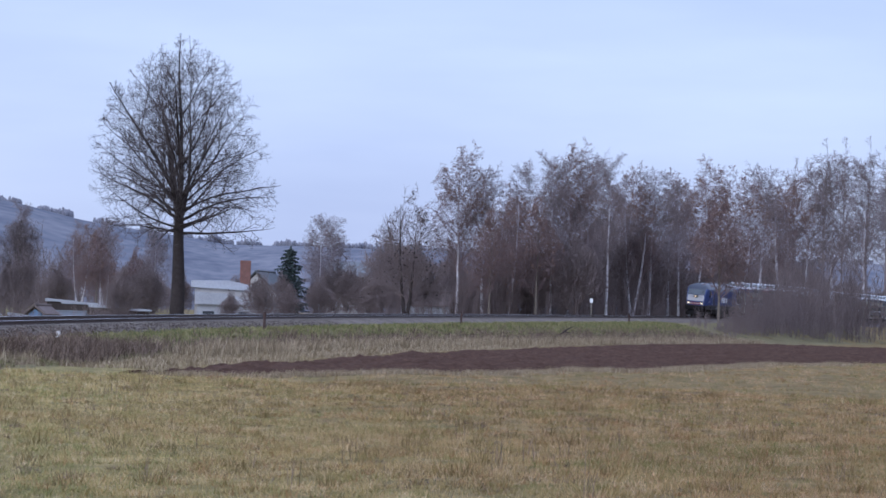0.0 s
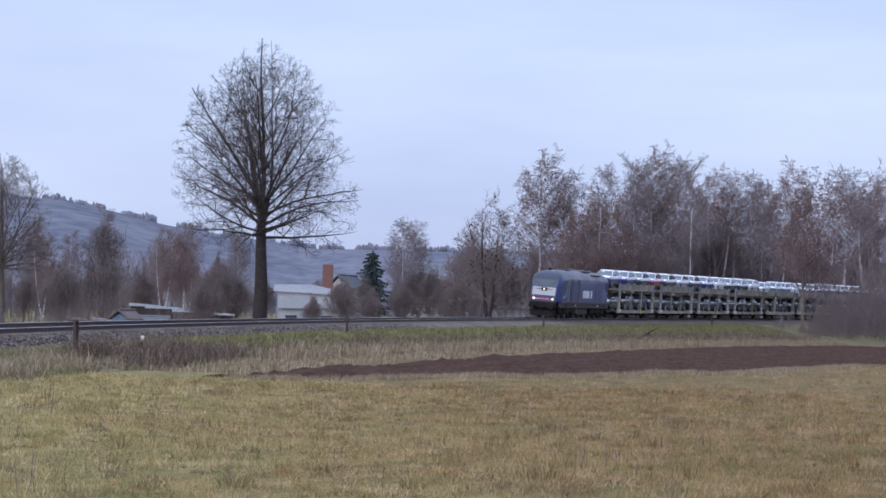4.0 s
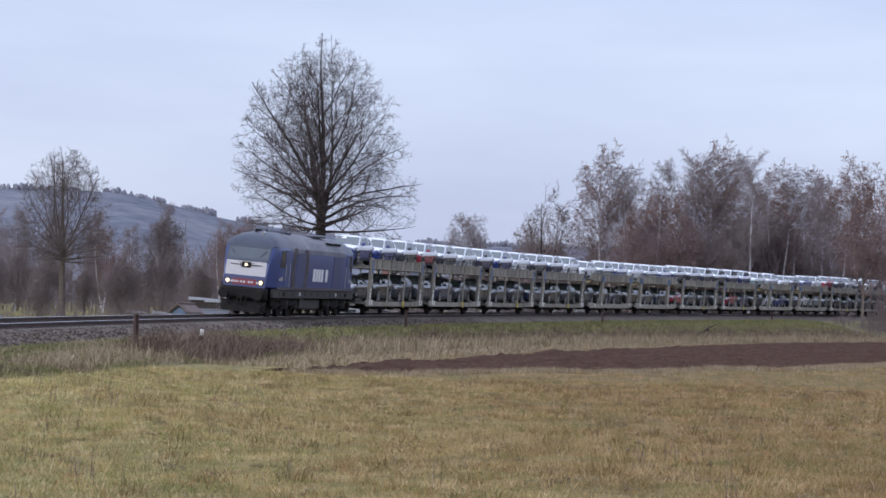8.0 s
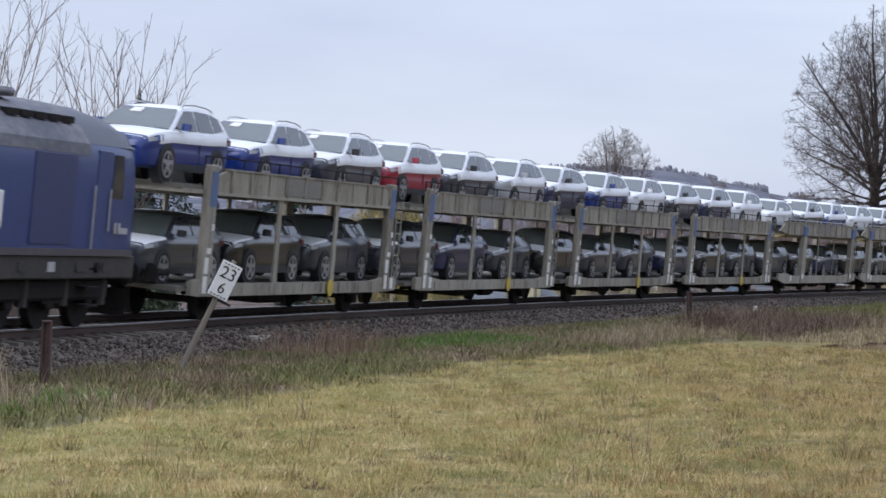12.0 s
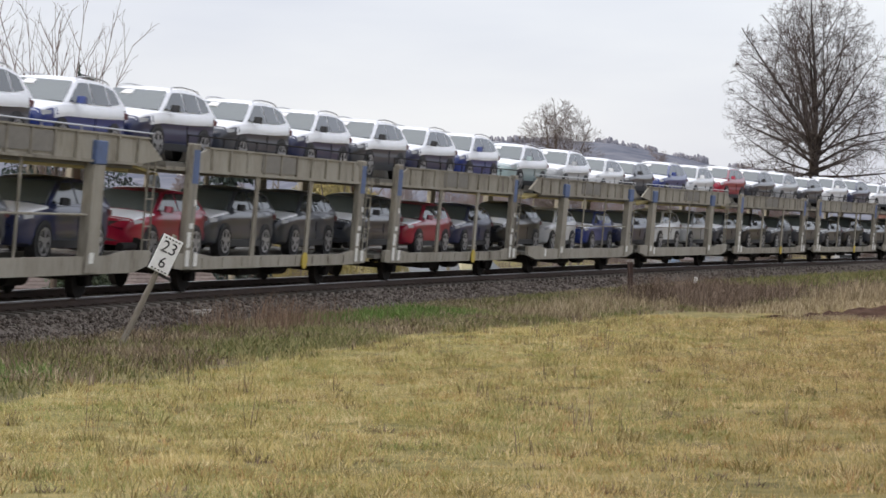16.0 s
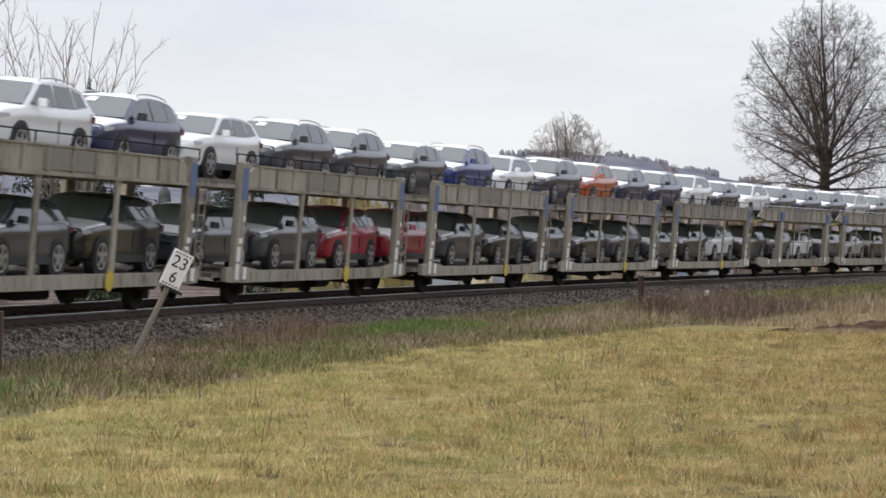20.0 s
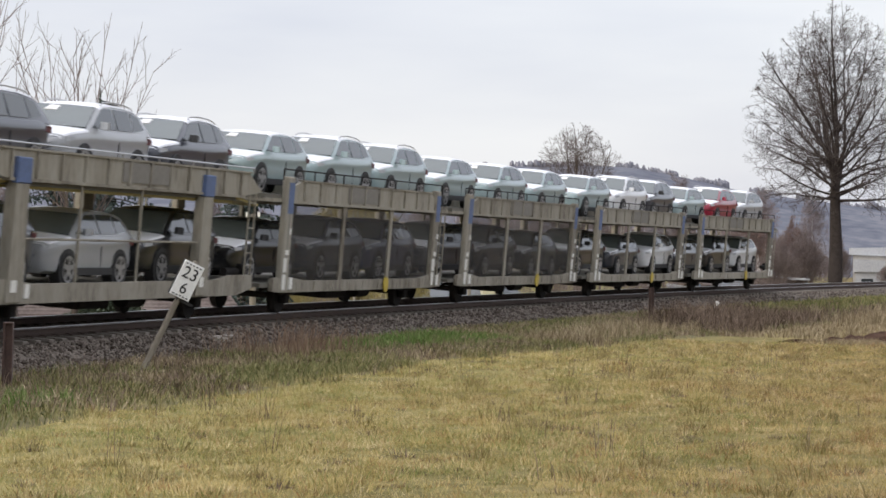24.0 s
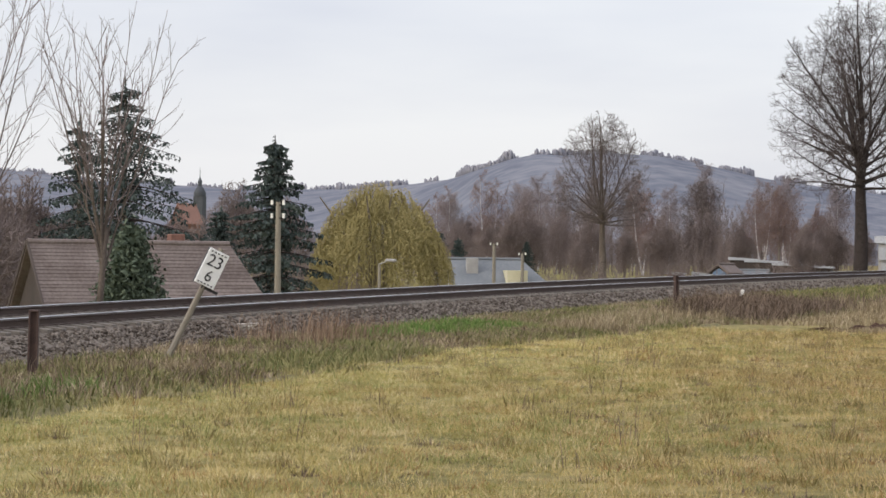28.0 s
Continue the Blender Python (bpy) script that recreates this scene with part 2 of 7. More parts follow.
def land(x, y):
    """Height of the land without ballast."""
    x, y = np.asarray(x, float), np.asarray(y, float)
    s, lat = track_place(x, y)
    bank = rail_z(s) - 0.72
    near_side = np.interp(lat, [0, 1], [0, 1])
    k = np.clip((toe(s) - lat) / np.maximum(toe(s) - 4.2, 1), 0, 1)
    k = k * k * (3 - 2 * k)
    field = 0.10 * np.interp(y, [45, 66], [1, 0.15]) * np.sin(x * 0.11 + 0.6) * np.sin(y * 0.07 + 1.0) + 0.04 * np.sin(x * 0.43 + y * 0.31) + 0.016 * np.sin(x * 2.1 + 1.3 * np.sin(y * 0.9)) + 0.010 * np.sin(y * 1.7 + 1.5 * np.sin(x * 0.8 + 2)) + 0.008 * np.sin(x * 3.3 - y * 2.7)
    z_near = field * (1 - k) + bank * k
    low = np.interp(s, [-100, 20, 60, 120, 200, 300], [-4.6, -4.6, -4.2, -2.6, 0.3, 1.6])
    far = np.clip((-lat - 4.0) / np.interp(s, [0, 60, 150, 300], [30, 34, 30, 20]), 0, 1)
    far = far * far * (3 - 2 * far)
    z_far = bank * (1 - far) + low * far
    rise = np.clip((np.hypot(x, y) - 500) / 3500, 0, 1)
    return np.where(lat > 0, z_near, z_far) + rise * 10 * (lat < 0)


def axis_steps(fine_lo, fine_hi, step, lo, hi):
    core = np.arange(fine_lo, fine_hi + step / 2, step)
    out, d, p = [], step, fine_hi
    while p < hi:
        d *= 1.25
        p += d
        out.append(p)
    left, d, p = [], step, fine_lo
    while p > lo:
        d *= 1.25
        p -= d
        left.append(p)
    return np.concatenate([left[::-1], core, out])


def build_ground():
    gx, gy = axis_steps(-75, 60, 0.8, -4200, 4200), axis_steps(8, 300, 0.8, -4200, 4800)
    X, Y = np.meshgrid(gx, gy, indexing="ij")
    Z = land(X, Y)
    s, lat = track_place(X, Y)
    Z = np.where((np.abs(lat) < 6.5) & (np.abs(s) < 600), Z - 0.35 * np.clip((6.5 - np.abs(lat)) / 1.5, 0, 1), Z)
    me = raw_mesh("ground", np.stack([X, Y, Z], -1).reshape(-1, 3), grid_faces(len(gx), len(gy)), M["field"], True)
    tagged(new("ground", me), "pale yellow-green winter meadow with flattened straw", "field", kind="structure")


def strip(name, stations, section, mat, label, category, kind="structure", wobble=0.0):
    """A long sheet along the track; section(s) gives (lat, z over the rails' plane or None) points."""
    rows = []
    for s in stations:
        rows.append([(*beside(s, lat), z + (wobble * noise.noise((s * 1.7, lat * 1.9, 3.0)) if wobble else 0)) for lat, z in section(s)])
    v = np.array(rows)
    me = raw_mesh(name, v.reshape(-1, 3), grid_faces(v.shape[0], v.shape[1]), mat, True)
    return tagged(new(name, me), label, category, kind=kind)


def ballast_section(s):
    z, c = float(rail_z(s)), float(cant(s))
    top = [(lat, z - 0.235 - lat * math.sin(c)) for lat in (-1.75, -1.2, -0.4, 0.4, 1.2, 1.75)]
    return [(-4.4, z - 1.0), (-3.3, z - 0.66), (-2.4, z - 0.30)] + top + [(2.1, z - 0.48), (2.5, z - 0.60), (2.9, z - 0.70), (3.5, z - 0.80), (4.4, z - 1.0)]


def verge_section(s):
    z = float(rail_z(s))
    pts = [(2.7, z - 0.72)]
    for lat in np.linspace(3.2, float(toe(s)) + 0.6, 12):
        x, y = beside(s, lat)
        pts.append((float(lat), float(land(x, y)) + 0.02))
    pts.append((float(toe(s)) + 1.4, -0.3))
    return pts


def rails():
    prof = [(-0.035, 0.0), (0.035, 0.0), (0.036, -0.04), (0.010, -0.055), (0.010, -0.14), (0.07, -0.165), (0.07, -0.172), (-0.07, -0.172), (-0.07, -0.165), (-0.010, -0.14), (-0.010, -0.055), (-0.036, -0.04)]
    stations = np.concatenate([np.arange(-120, 340, 2.0), np.arange(340, 650, 10.0)])
    for side in (-0.7525, 0.7525):
        rail = thing("rail", "rust-brown steel rail with a bright worn head", "rail", group="rails of the track")
        body, head = Shape(), Shape()
        body.loft([[on_track(s, side + u, v - 0.003) for u, v in prof] for s in stations])
        head.loft([[on_track(s, side + u, v) for u, v in ((-0.030, 0.004), (0.030, 0.004), (0.036, -0.02), (-0.036, -0.02))] for s in stations])
        part("rail_profile", body, M["rail_side"], rail)
        part("rail_head", head, M["rail_top"], rail, "worn shiny rail head")


build_ground()
strip("ballast_bed", np.concatenate([np.arange(-120, 120, 1.0), np.arange(120, 350, 3.0)]), ballast_section, M["ballast"], "grey-brown crushed stone ballast under the track", "ballast", wobble=0.05)
strip("verge", np.concatenate([np.arange(-60, 130, 1.0), np.arange(130, 345, 3.0)]), verge_section, M["verge"], "rough green and straw grass bank beside the track", "grass bank", wobble=0.08)
rails()


# ---- the train ----
M.update(
    blue=material("locomotive_blue_paint", (0.010, 0.026, 0.125), (0.015, 0.037, 0.16), (0.021, 0.047, 0.185), scale=0.7, fine=9, rough=0.38, coat=0.25),
    deep_blue=material("deep_blue_panel_paint", (0.011, 0.022, 0.10), (0.017, 0.031, 0.125), scale=0.8, fine=10, rough=0.4, coat=0.2),
    roof_grey=material("sooty_roof_paint", (0.06, 0.065, 0.09), (0.11, 0.112, 0.135), (0.21, 0.20, 0.205), scale=0.9, fine=7, rough=0.6, stretch=(0.5, 1, 1)),
    cab_roof=material("dark_cab_roof_paint", (0.028, 0.035, 0.055), (0.05, 0.06, 0.085), scale=1, fine=10, rough=0.42),
    pale=material("dull_white_paint", (0.34, 0.33, 0.335), (0.45, 0.44, 0.445), scale=1.2, fine=14, rough=0.5),
    red_plate=material("red_plate_paint", (0.13, 0.010, 0.024), (0.18, 0.016, 0.034), rough=0.6),
    tail_red=material("dark_red_tail_lens", (0.07, 0.006, 0.01), (0.10, 0.01, 0.014), rough=0.3),
    white_paint=material("clean_white_paint", (0.66, 0.66, 0.66), (0.76, 0.76, 0.76), rough=0.5),
    gold=material("worn_bronze_stripe", (0.045, 0.040, 0.060), (0.085, 0.065, 0.062), scale=2, fine=14, rough=0.55),
    skirt=material("dusty_underframe", (0.028, 0.025, 0.023), (0.06, 0.052, 0.046), scale=2, fine=16, rough=0.85),
    iron=material("black_running_gear", (0.010, 0.009, 0.009), (0.026, 0.023, 0.021), scale=3, fine=18, rough=0.9, spec=0.2),
    lamp=material("lit_headlight", (0.9, 0.8, 0.55), (0.9, 0.8, 0.55), emit=((1.0, 0.70, 0.30), 2.2)),
    steel=material("bright_steel", (0.4, 0.4, 0.4), (0.55, 0.55, 0.55), rough=0.35, metal=0.9),
    carrier=material("olive_grey_wagon_paint", (0.13, 0.11, 0.083), (0.235, 0.212, 0.168), (0.285, 0.262, 0.212), (0.32, 0.298, 0.248), scale=0.9, fine=7, rough=0.75, each=0.14, stretch=(2.5, 2.5, 0.5), spread=0.17),
    carrier_dark=material("weathered_wagon_plate", (0.16, 0.148, 0.128), (0.22, 0.205, 0.18), scale=1, fine=9, rough=0.75),
    carrier_blue=material("faded_blue_post_paint", (0.07, 0.10, 0.18), (0.10, 0.15, 0.30), scale=2, fine=12, rough=0.65),
    deck=material("galvanised_deck", (0.09, 0.085, 0.07), (0.15, 0.14, 0.115), scale=1.4, fine=9, rough=0.7),
    deck_yellow=material("yellowed_deck_end", (0.22, 0.17, 0.05), (0.30, 0.24, 0.08), scale=1.4, fine=9, rough=0.75),
    mark=material("off_white_marking", (0.60, 0.59, 0.55), (0.76, 0.75, 0.70), scale=5, fine=25, rough=0.7),
    yellow=material("yellow_brake_wheel_paint", (0.42, 0.30, 0.03), (0.5, 0.38, 0.05), rough=0.6),
    tyre=material("black_tyre_rubber", (0.012, 0.012, 0.012), (0.02, 0.02, 0.02), rough=0.85),
    rim=material("silver_alloy_wheel", (0.36, 0.36, 0.37), (0.5, 0.5, 0.51), rough=0.35, metal=0.8),
    film=material("white_protective_film", (0.72, 0.74, 0.77), (0.82, 0.83, 0.85), scale=2, fine=9, rough=0.35, bump=0.004),
    trim=material("black_plastic_trim", (0.012, 0.012, 0.013), (0.02, 0.02, 0.021), rough=0.6),
    lens_clear=material("clear_headlight_lens", (0.35, 0.37, 0.4), (0.5, 0.52, 0.55), rough=0.15, spec=0.8),
)


def glass(name, tint):
    m = material(name, tint, tuple(c * 1.25 for c in tint), scale=0.6, fine=3, rough=0.06, spec=0.9)
    return m


M["screen"] = material("dark_perforated_plate", (0.02, 0.021, 0.022), (0.035, 0.036, 0.038), rough=0.35, scale=2, fine=12)
holes = M["screen"].node_tree
see, mixer = holes.nodes.new("ShaderNodeBsdfTransparent"), holes.nodes.new("ShaderNodeMixShader")
mixer.inputs["Fac"].default_value = 0.3
holes.links.new(see.outputs[0], mixer.inputs[1])
holes.links.new(holes.nodes["Principled BSDF"].outputs[0], mixer.inputs[2])
holes.links.new(mixer.outputs[0], holes.nodes["Material Output"].inputs["Surface"])
M["cab_glass"] = glass("grey_cab_glass", (0.05, 0.062, 0.066))
M["car_glass"] = glass("tinted_car_glass", (0.03, 0.037, 0.04))
M["windscreen"] = glass("grey_windscreen", (0.075, 0.09, 0.09))
PAINT = {
    "b": ("deep blue", (0.010, 0.028, 0.16)), "n": ("dark navy", (0.018, 0.024, 0.070)), "g": ("dark grey", (0.036, 0.041, 0.054)),
    "k": ("black", (0.010, 0.011, 0.013)), "r": ("bright red", (0.25, 0.006, 0.028)), "w": ("white", (0.62, 0.63, 0.64)),
    "s": ("silver", (0.30, 0.31, 0.32)), "t": ("pale green-grey", (0.26, 0.335, 0.34)), "o": ("orange-red", (0.36, 0.07, 0.02)),
}
for key, (word, colour) in PAINT.items():
    M["paint_" + key] = material(word.replace(" ", "_") + "_car_paint", colour, tuple(c * 1.15 for c in colour), scale=1, fine=60, rough=0.28, coat=0.6)


def arc_band(cx, cz, rx, rz, a0, a1, w, y, n=18):
    """A flat curved band on a side wall."""
    rings = []
    for i in range(n + 1):
        a = a0 + (a1 - a0) * i / n
        c, s = math.cos(a), math.sin(a)
        rings.append([(cx + (rx + k) * c, yy, cz + (rz + k) * s) for k, yy in ((-w / 2, y), (w / 2, y), (w / 2, y + math.copysign(0.03, -y)), (-w / 2, y + math.copysign(0.03, -y)))])
    return Shape().loft(rings)


def rail_wheel(parent, x, y, r):
    w = part("wheel", Shape().tube((x, y - 0.07, r), (x, y + 0.07, r), r, n=24).tube((x, y + math.copysign(0.07, -y), r), (x, y + math.copysign(0.10, -y), r), r + 0.03, n=24), M["iron"], parent, smooth=True)
    part("axle_box", Shape().box(x - 0.17, x + 0.17, y + math.copysign(0.2, y) - 0.09, y + math.copysign(0.2, y) + 0.09, r - 0.16, r + 0.22, 0.03), M["iron"], w)


LOCO_PROFILE = [(0.58, 1.30), (0.60, 1.96), (0.76, 2.74), (0.81, 2.80), (1.20, 3.44), (1.34, 3.62), (1.54, 3.80), (1.82, 3.97), (2.2, 4.10), (2.7, 4.19), (3.3, 4.24)]
LOCO_LENGTH = 19.275


def nose(z):
    return float(np.interp(z, [p[1] for p in LOCO_PROFILE], [p[0] for p in LOCO_PROFILE]))


def locomotive():
    ob = thing("locomotive", "blue diesel locomotive with white front and lit headlights", "locomotive")
    half = [(1.30, 1.42), (1.42, 1.50), (1.43, 2.2), (1.43, 2.9), (1.43, 3.30), (1.40, 3.50), (1.18, 3.80), (0.86, 4.04), (0.45, 4.18), (0, 4.24)]
    stations = [(a, z) for a, z in LOCO_PROFILE[1:]] + [(LOCO_LENGTH - a, z) for a, z in reversed(LOCO_PROFILE[1:])]
    def ring(a, zt, grow=0.0, low=0.0):
        edge = min(a, LOCO_LENGTH - a)
        w = float(np.interp(edge, [0.58, 0.8, 1.2, 1.8, 2.6], [1.09, 1.16, 1.26, 1.375, 1.43])) / 1.43
        pts = [(y * w + (grow if y else 0), max(min(z, zt), low) + grow) for y, z in half]
        return [(a, y, z) for y, z in pts] + [(a, -y, z) for y, z in reversed(pts[:-1])]
    body = part("body", Shape().loft([ring(a, z) for a, z in stations]), M["blue"], ob, smooth=35)
    mids = [(a, z) for a, z in stations if 2.9 < a < LOCO_LENGTH - 2.9]
    def roof_ring(a, zt, g=0.012):
        r = [(y, z) for y, z in half if z >= 3.30]
        return [(a, y + (g if y > 0.5 else 0), z + g * (z > 3.4)) for y, z in r] + [(a, -y - (g if y > 0.5 else 0), z + g * (z > 3.4)) for y, z in reversed(r[:-1])]
    part("roof", Shape().loft([roof_ring(a, 4.24) for a in (3.9, 6.0, 9.0, 12.0, 15.4)], closed=False, cap=False), M["roof_grey"], ob, "soot-stained grey roof panels", smooth=20)
    for flip in (0, 1):
        f = (lambda a: LOCO_LENGTH - a) if flip else (lambda a: a)
        cab = Shape()
        rows = []
        for a, zt in ((1.235, 3.50), (1.34, 3.63), (1.54, 3.81), (1.82, 3.98), (2.2, 4.11), (2.7, 4.20), (3.3, 4.25), (3.88, 4.25)):
            r = [(f(a), y * float(np.interp(a, [1.2, 1.8, 2.6], [0.93, 0.975, 1.0])), min(z, zt) + 0.012) for y, z in half if z >= 3.5]
            rows.append(r + [(x, -y, z) for x, y, z in reversed(r[:-1])])
        part("cab_roof", cab.loft(rows, closed=False, cap=False), M["cab_roof"], ob, "dark rounded cab roof", smooth=30)
        def slab(z0, z1, y0, y1, out=0.03, thick=0.03):
            s = Shape()
            zs = [z0, z1] if z1 < 2.75 or z0 > 2.79 else [z0, 2.74, 2.8, z1]
            s.loft([[(f(nose(z) - o), y, z) for o, y in ((out, y0), (out, y1), (out - thick, y1), (out - thick, y0))] for z in zs])
            return s
        part("white_front_panel", slab(1.99, 2.70, -1.03, 1.03), M["pale"], ob, "dull white front panel")
        scr = part("windscreen", slab(2.84, 3.40, -1.03, 1.03, 0.035), M["cab_glass"], ob, "wide grey windscreen", smooth=False)
        for z0, z1, y0, y1 in ((2.72, 2.84, -1.09, 1.09), (3.40, 3.52, -1.15, 1.15), (2.84, 3.40, -1.11, -1.03), (2.84, 3.40, 1.03, 1.11)):
            part("windscreen_frame", slab(z0, z1, y0, y1, 0.05, 0.05), M["cab_roof"], ob)
        part("number_plate", slab(1.52, 1.82, -0.62, 0.62, 0.025), M["red_plate"], ob, "red plate with pale characters")
        n = ob.children[-1]
        for k, (y0, wd) in enumerate(((0.46, 0.12), (0.30, 0.12), (0.05, 0.11), (-0.10, 0.11), (-0.28, 0.05), (-0.36, 0.11), (-0.50, 0.11))):
            part("character_bar", slab(1.62, 1.72, -y0, -y0 + wd, 0.032, 0.02), M["pale"], n)
        part("lamp_band", slab(1.44, 1.96, -1.07, 1.07, 0.012), M["deep_blue"], ob, "dark blue band round the lamps")
        for y in (-0.85, 0.85):
            h = part("headlight", Shape().tube((f(nose(1.68) - 0.05), y, 1.68), (f(nose(1.68) + 0.1), y, 1.68), 0.135, n=20), M["iron"], ob)
            if not flip:
                part("lamp_lens", Shape().tube((f(nose(1.68) - 0.075), y, 1.68), (f(nose(1.68) - 0.045), y, 1.68), 0.09, 0.095, n=20), M["lamp"], h, "lit warm headlight lens")
            part("tail_light", Shape().tube((f(nose(1.66) - 0.04), y * 0.77, 1.66), (f(nose(1.66) + 0.1), y * 0.77, 1.66), 0.05, n=12), M["steel"], ob)
            part("buffer", Shape().tube((f(0.0), y * 1.03, 1.06), (f(0.06), y * 1.03, 1.06), 0.24, n=20).tube((f(0.05), y * 1.03, 1.06), (f(0.62), y * 1.03, 1.06), 0.10, n=14).tube((f(0.35), y * 1.03, 1.06), (f(0.6), y * 1.03, 1.06), 0.15, n=14), M["iron"], ob, smooth=True)
            part("wiper", Shape().tube((f(nose(2.52) - 0.06), y * 0.95, 2.52), (f(nose(2.52) - 0.06), y * 0.25, 2.50), 0.018, n=6), M["iron"], ob)
            part("wiper_arm", Shape().tube((f(nose(2.52) - 0.06), y * 0.3, 2.50), (f(nose(3.25) - 0.07), y * 1.05, 3.25), 0.014, n=6), M["iron"], ob)
        hl = part("top_light_box", slab(2.38, 2.66, -0.24, 0.24, 0.06, 0.06), M["iron"], ob, "black box with the upper headlight")
        if not flip:
            part("lamp_lens", Shape().tube((f(nose(2.52) - 0.085), 0, 2.52), (f(nose(2.52) - 0.055), 0, 2.52), 0.07, n=18), M["lamp"], hl, "lit upper headlight")
        part("buffer_beam", Shape().box(min(f(0.52), f(0.9)), max(f(0.52), f(0.9)), -1.2, 1.2, 0.80, 1.44, 0.12), M["iron"], ob)
        part("coupling", Shape().box(min(f(0.15), f(0.6)), max(f(0.15), f(0.6)), -0.06, 0.06, 0.82, 1.0, 0.02).tube((f(0.3), 0, 0.9), (f(0.34), 0, 0.5), 0.05, n=8), M["iron"], ob)
        part("snow_plough", Shape().loft([[(f(0.35), y, z) for y, z in ((-0.95, 0.2), (0.95, 0.2), (1.0, 0.5), (-1.0, 0.5))], [(f(0.75), y, z) for y, z in ((-1.15, 0.2), (1.15, 0.2), (1.18, 0.75), (-1.18, 0.75))]]), M["iron"], ob)
        for k, y in enumerate((-1.28, -0.45, 0.45, 1.28)):
            part("air_hose", Shape().tube((f(0.45), y * 0.5, 1.0), (f(0.3), y * 0.52, 0.72), 0.03, n=7).tube((f(0.3), y * 0.52, 0.72), (f(0.36), y * 0.5, 0.45), 0.03, n=7), M["iron"], ob)
        for side in (-1, 1):
            win = [(f(1.98), side * 1.405, 2.52), (f(2.66), side * 1.445, 2.52), (f(2.66), side * 1.445, 3.36), (f(2.12), side * 1.415, 3.36)]
            part("cab_side_window", Shape().loft([[(x, y - side * 0.04, z) for x, y, z in win], win]), M["car_glass"], ob, "dark cab side window")
            d = part("cab_door", Shape().box(min(f(2.75), f(3.45)), max(f(2.75), f(3.45)), min(side * 1.40, side * 1.443), max(side * 1.40, side * 1.443), 1.5, 3.42, 0.01), M["blue"], ob)
            part("door_handle", Shape().tube((f(2.8), side * 1.47, 1.9), (f(2.8), side * 1.47, 2.7), 0.018, n=6), M["steel"], d)
            part("grab_rail", Shape().tube((f(3.6), side * 1.48, 1.55), (f(3.6), side * 1.48, 2.75), 0.018, n=6), M["steel"], ob)
            for k, z in enumerate((0.45, 0.8, 1.15)):
                part("step", Shape().box(min(f(2.8), f(3.4)), max(f(2.8), f(3.4)), min(side * 1.16, side * 1.40), max(side * 1.16, side * 1.40), z, z + 0.04), M["iron"], ob)
            for k, a in enumerate((1.75, 2.12, 2.32)):
                part("white_side_mark", Shape().box(min(f(a), f(a + (0.35 if k == 0 else 0.1))), max(f(a), f(a + (0.35 if k == 0 else 0.1))), min(side * 1.43, side * 1.449), max(side * 1.43, side * 1.449), 1.85, 1.97 if k == 0 else 2.06), M["pale"], ob)
    for side in (-1, 1):
        y = side * 1.452
        part("deep_blue_side_panel", Shape().box(4.95, 6.95, min(side * 1.40, side * 1.446), max(side * 1.40, side * 1.446), 1.62, 3.34, 0.01), M["deep_blue"], ob)
        part("deep_blue_side_panel", Shape().box(12.9, 14.8, min(side * 1.40, side * 1.446), max(side * 1.40, side * 1.446), 1.62, 3.28, 0.01), M["deep_blue"], ob)
        for k in range(3):
            part("bronze_stripe", arc_band(7.15 + 0.24 * k, 2.48, 3.0, 2.3, math.pi - 0.46, math.pi + 0.46, 0.17, y), M["gold"], ob)
            part("bronze_stripe", arc_band(3.9 + 0.24 * k, 2.48, 3.0, 2.3, -0.46, 0.46, 0.17, y), M["gold"], ob)
        part("bronze_sill_line", Shape().box(1.4, LOCO_LENGTH - 1.4, min(y, side * 1.42), max(y, side * 1.42), 1.42, 1.55), M["gold"], ob)
        x = 8.55
        for wd, h0, h1 in ((0.66, 0, 1), (0.60, 0, 1), (0.66, 0, 1), (0.64, 0, 1), (0.0, 0, 1), (0.66, 0, 1)):
            if wd:
                part("lettering_bar", Shape().box(x, x + wd * 0.66, min(y, side * 1.42), max(y, side * 1.42), 1.88, 2.54, 0.02), M["white_paint"], ob)
            x += (wd or 0.42) * 0.9
        part("side_skirt", Shape().box(1.1, LOCO_LENGTH - 1.1, min(side * 1.22, side * 1.40), max(side * 1.22, side * 1.40), 0.98, 1.43, 0.03), M["skirt"], ob, "dusty brown-grey sill beam")
        for k in range(12):
            part("sill_plate", Shape().box(2.2 + k * 1.3, 2.5 + k * 1.3 + 0.3 * (k % 3 == 1), min(side * 1.40, side * 1.425), max(side * 1.40, side * 1.425), 1.12, 1.30), M["pale" if k in (3, 9) else "skirt"], ob)
        for k in range(5):
            part("roof_vent", Shape().box(12.1 + k * 0.62, 12.55 + k * 0.62, min(side * 1.02, side * 1.2), max(side * 1.02, side * 1.2), 3.86, 3.98), M["iron"], ob)
        part("jacking_lug", Shape().tube((3.0, side * 1.4, 1.2), (3.0, side * 1.46, 1.2), 0.1, n=14), M["iron"], ob)
        part("jacking_lug", Shape().tube((16.2, side * 1.4, 1.2), (16.2, side * 1.46, 1.2), 0.1, n=14), M["iron"], ob)
        part("sand_pipe", Shape().tube((2.6, side * 0.8, 1.0), (2.2, side * 0.8, 0.2), 0.03, n=6), M["iron"], ob)
    part("fuel_tank", Shape().box(7.9, 11.4, -1.2, 1.2, 0.35, 1.0, 0.12), M["skirt"], ob)
    part("battery_box", Shape().box(6.8, 7.7, -1.3, 1.3, 0.45, 1.0, 0.05), M["skirt"], ob)
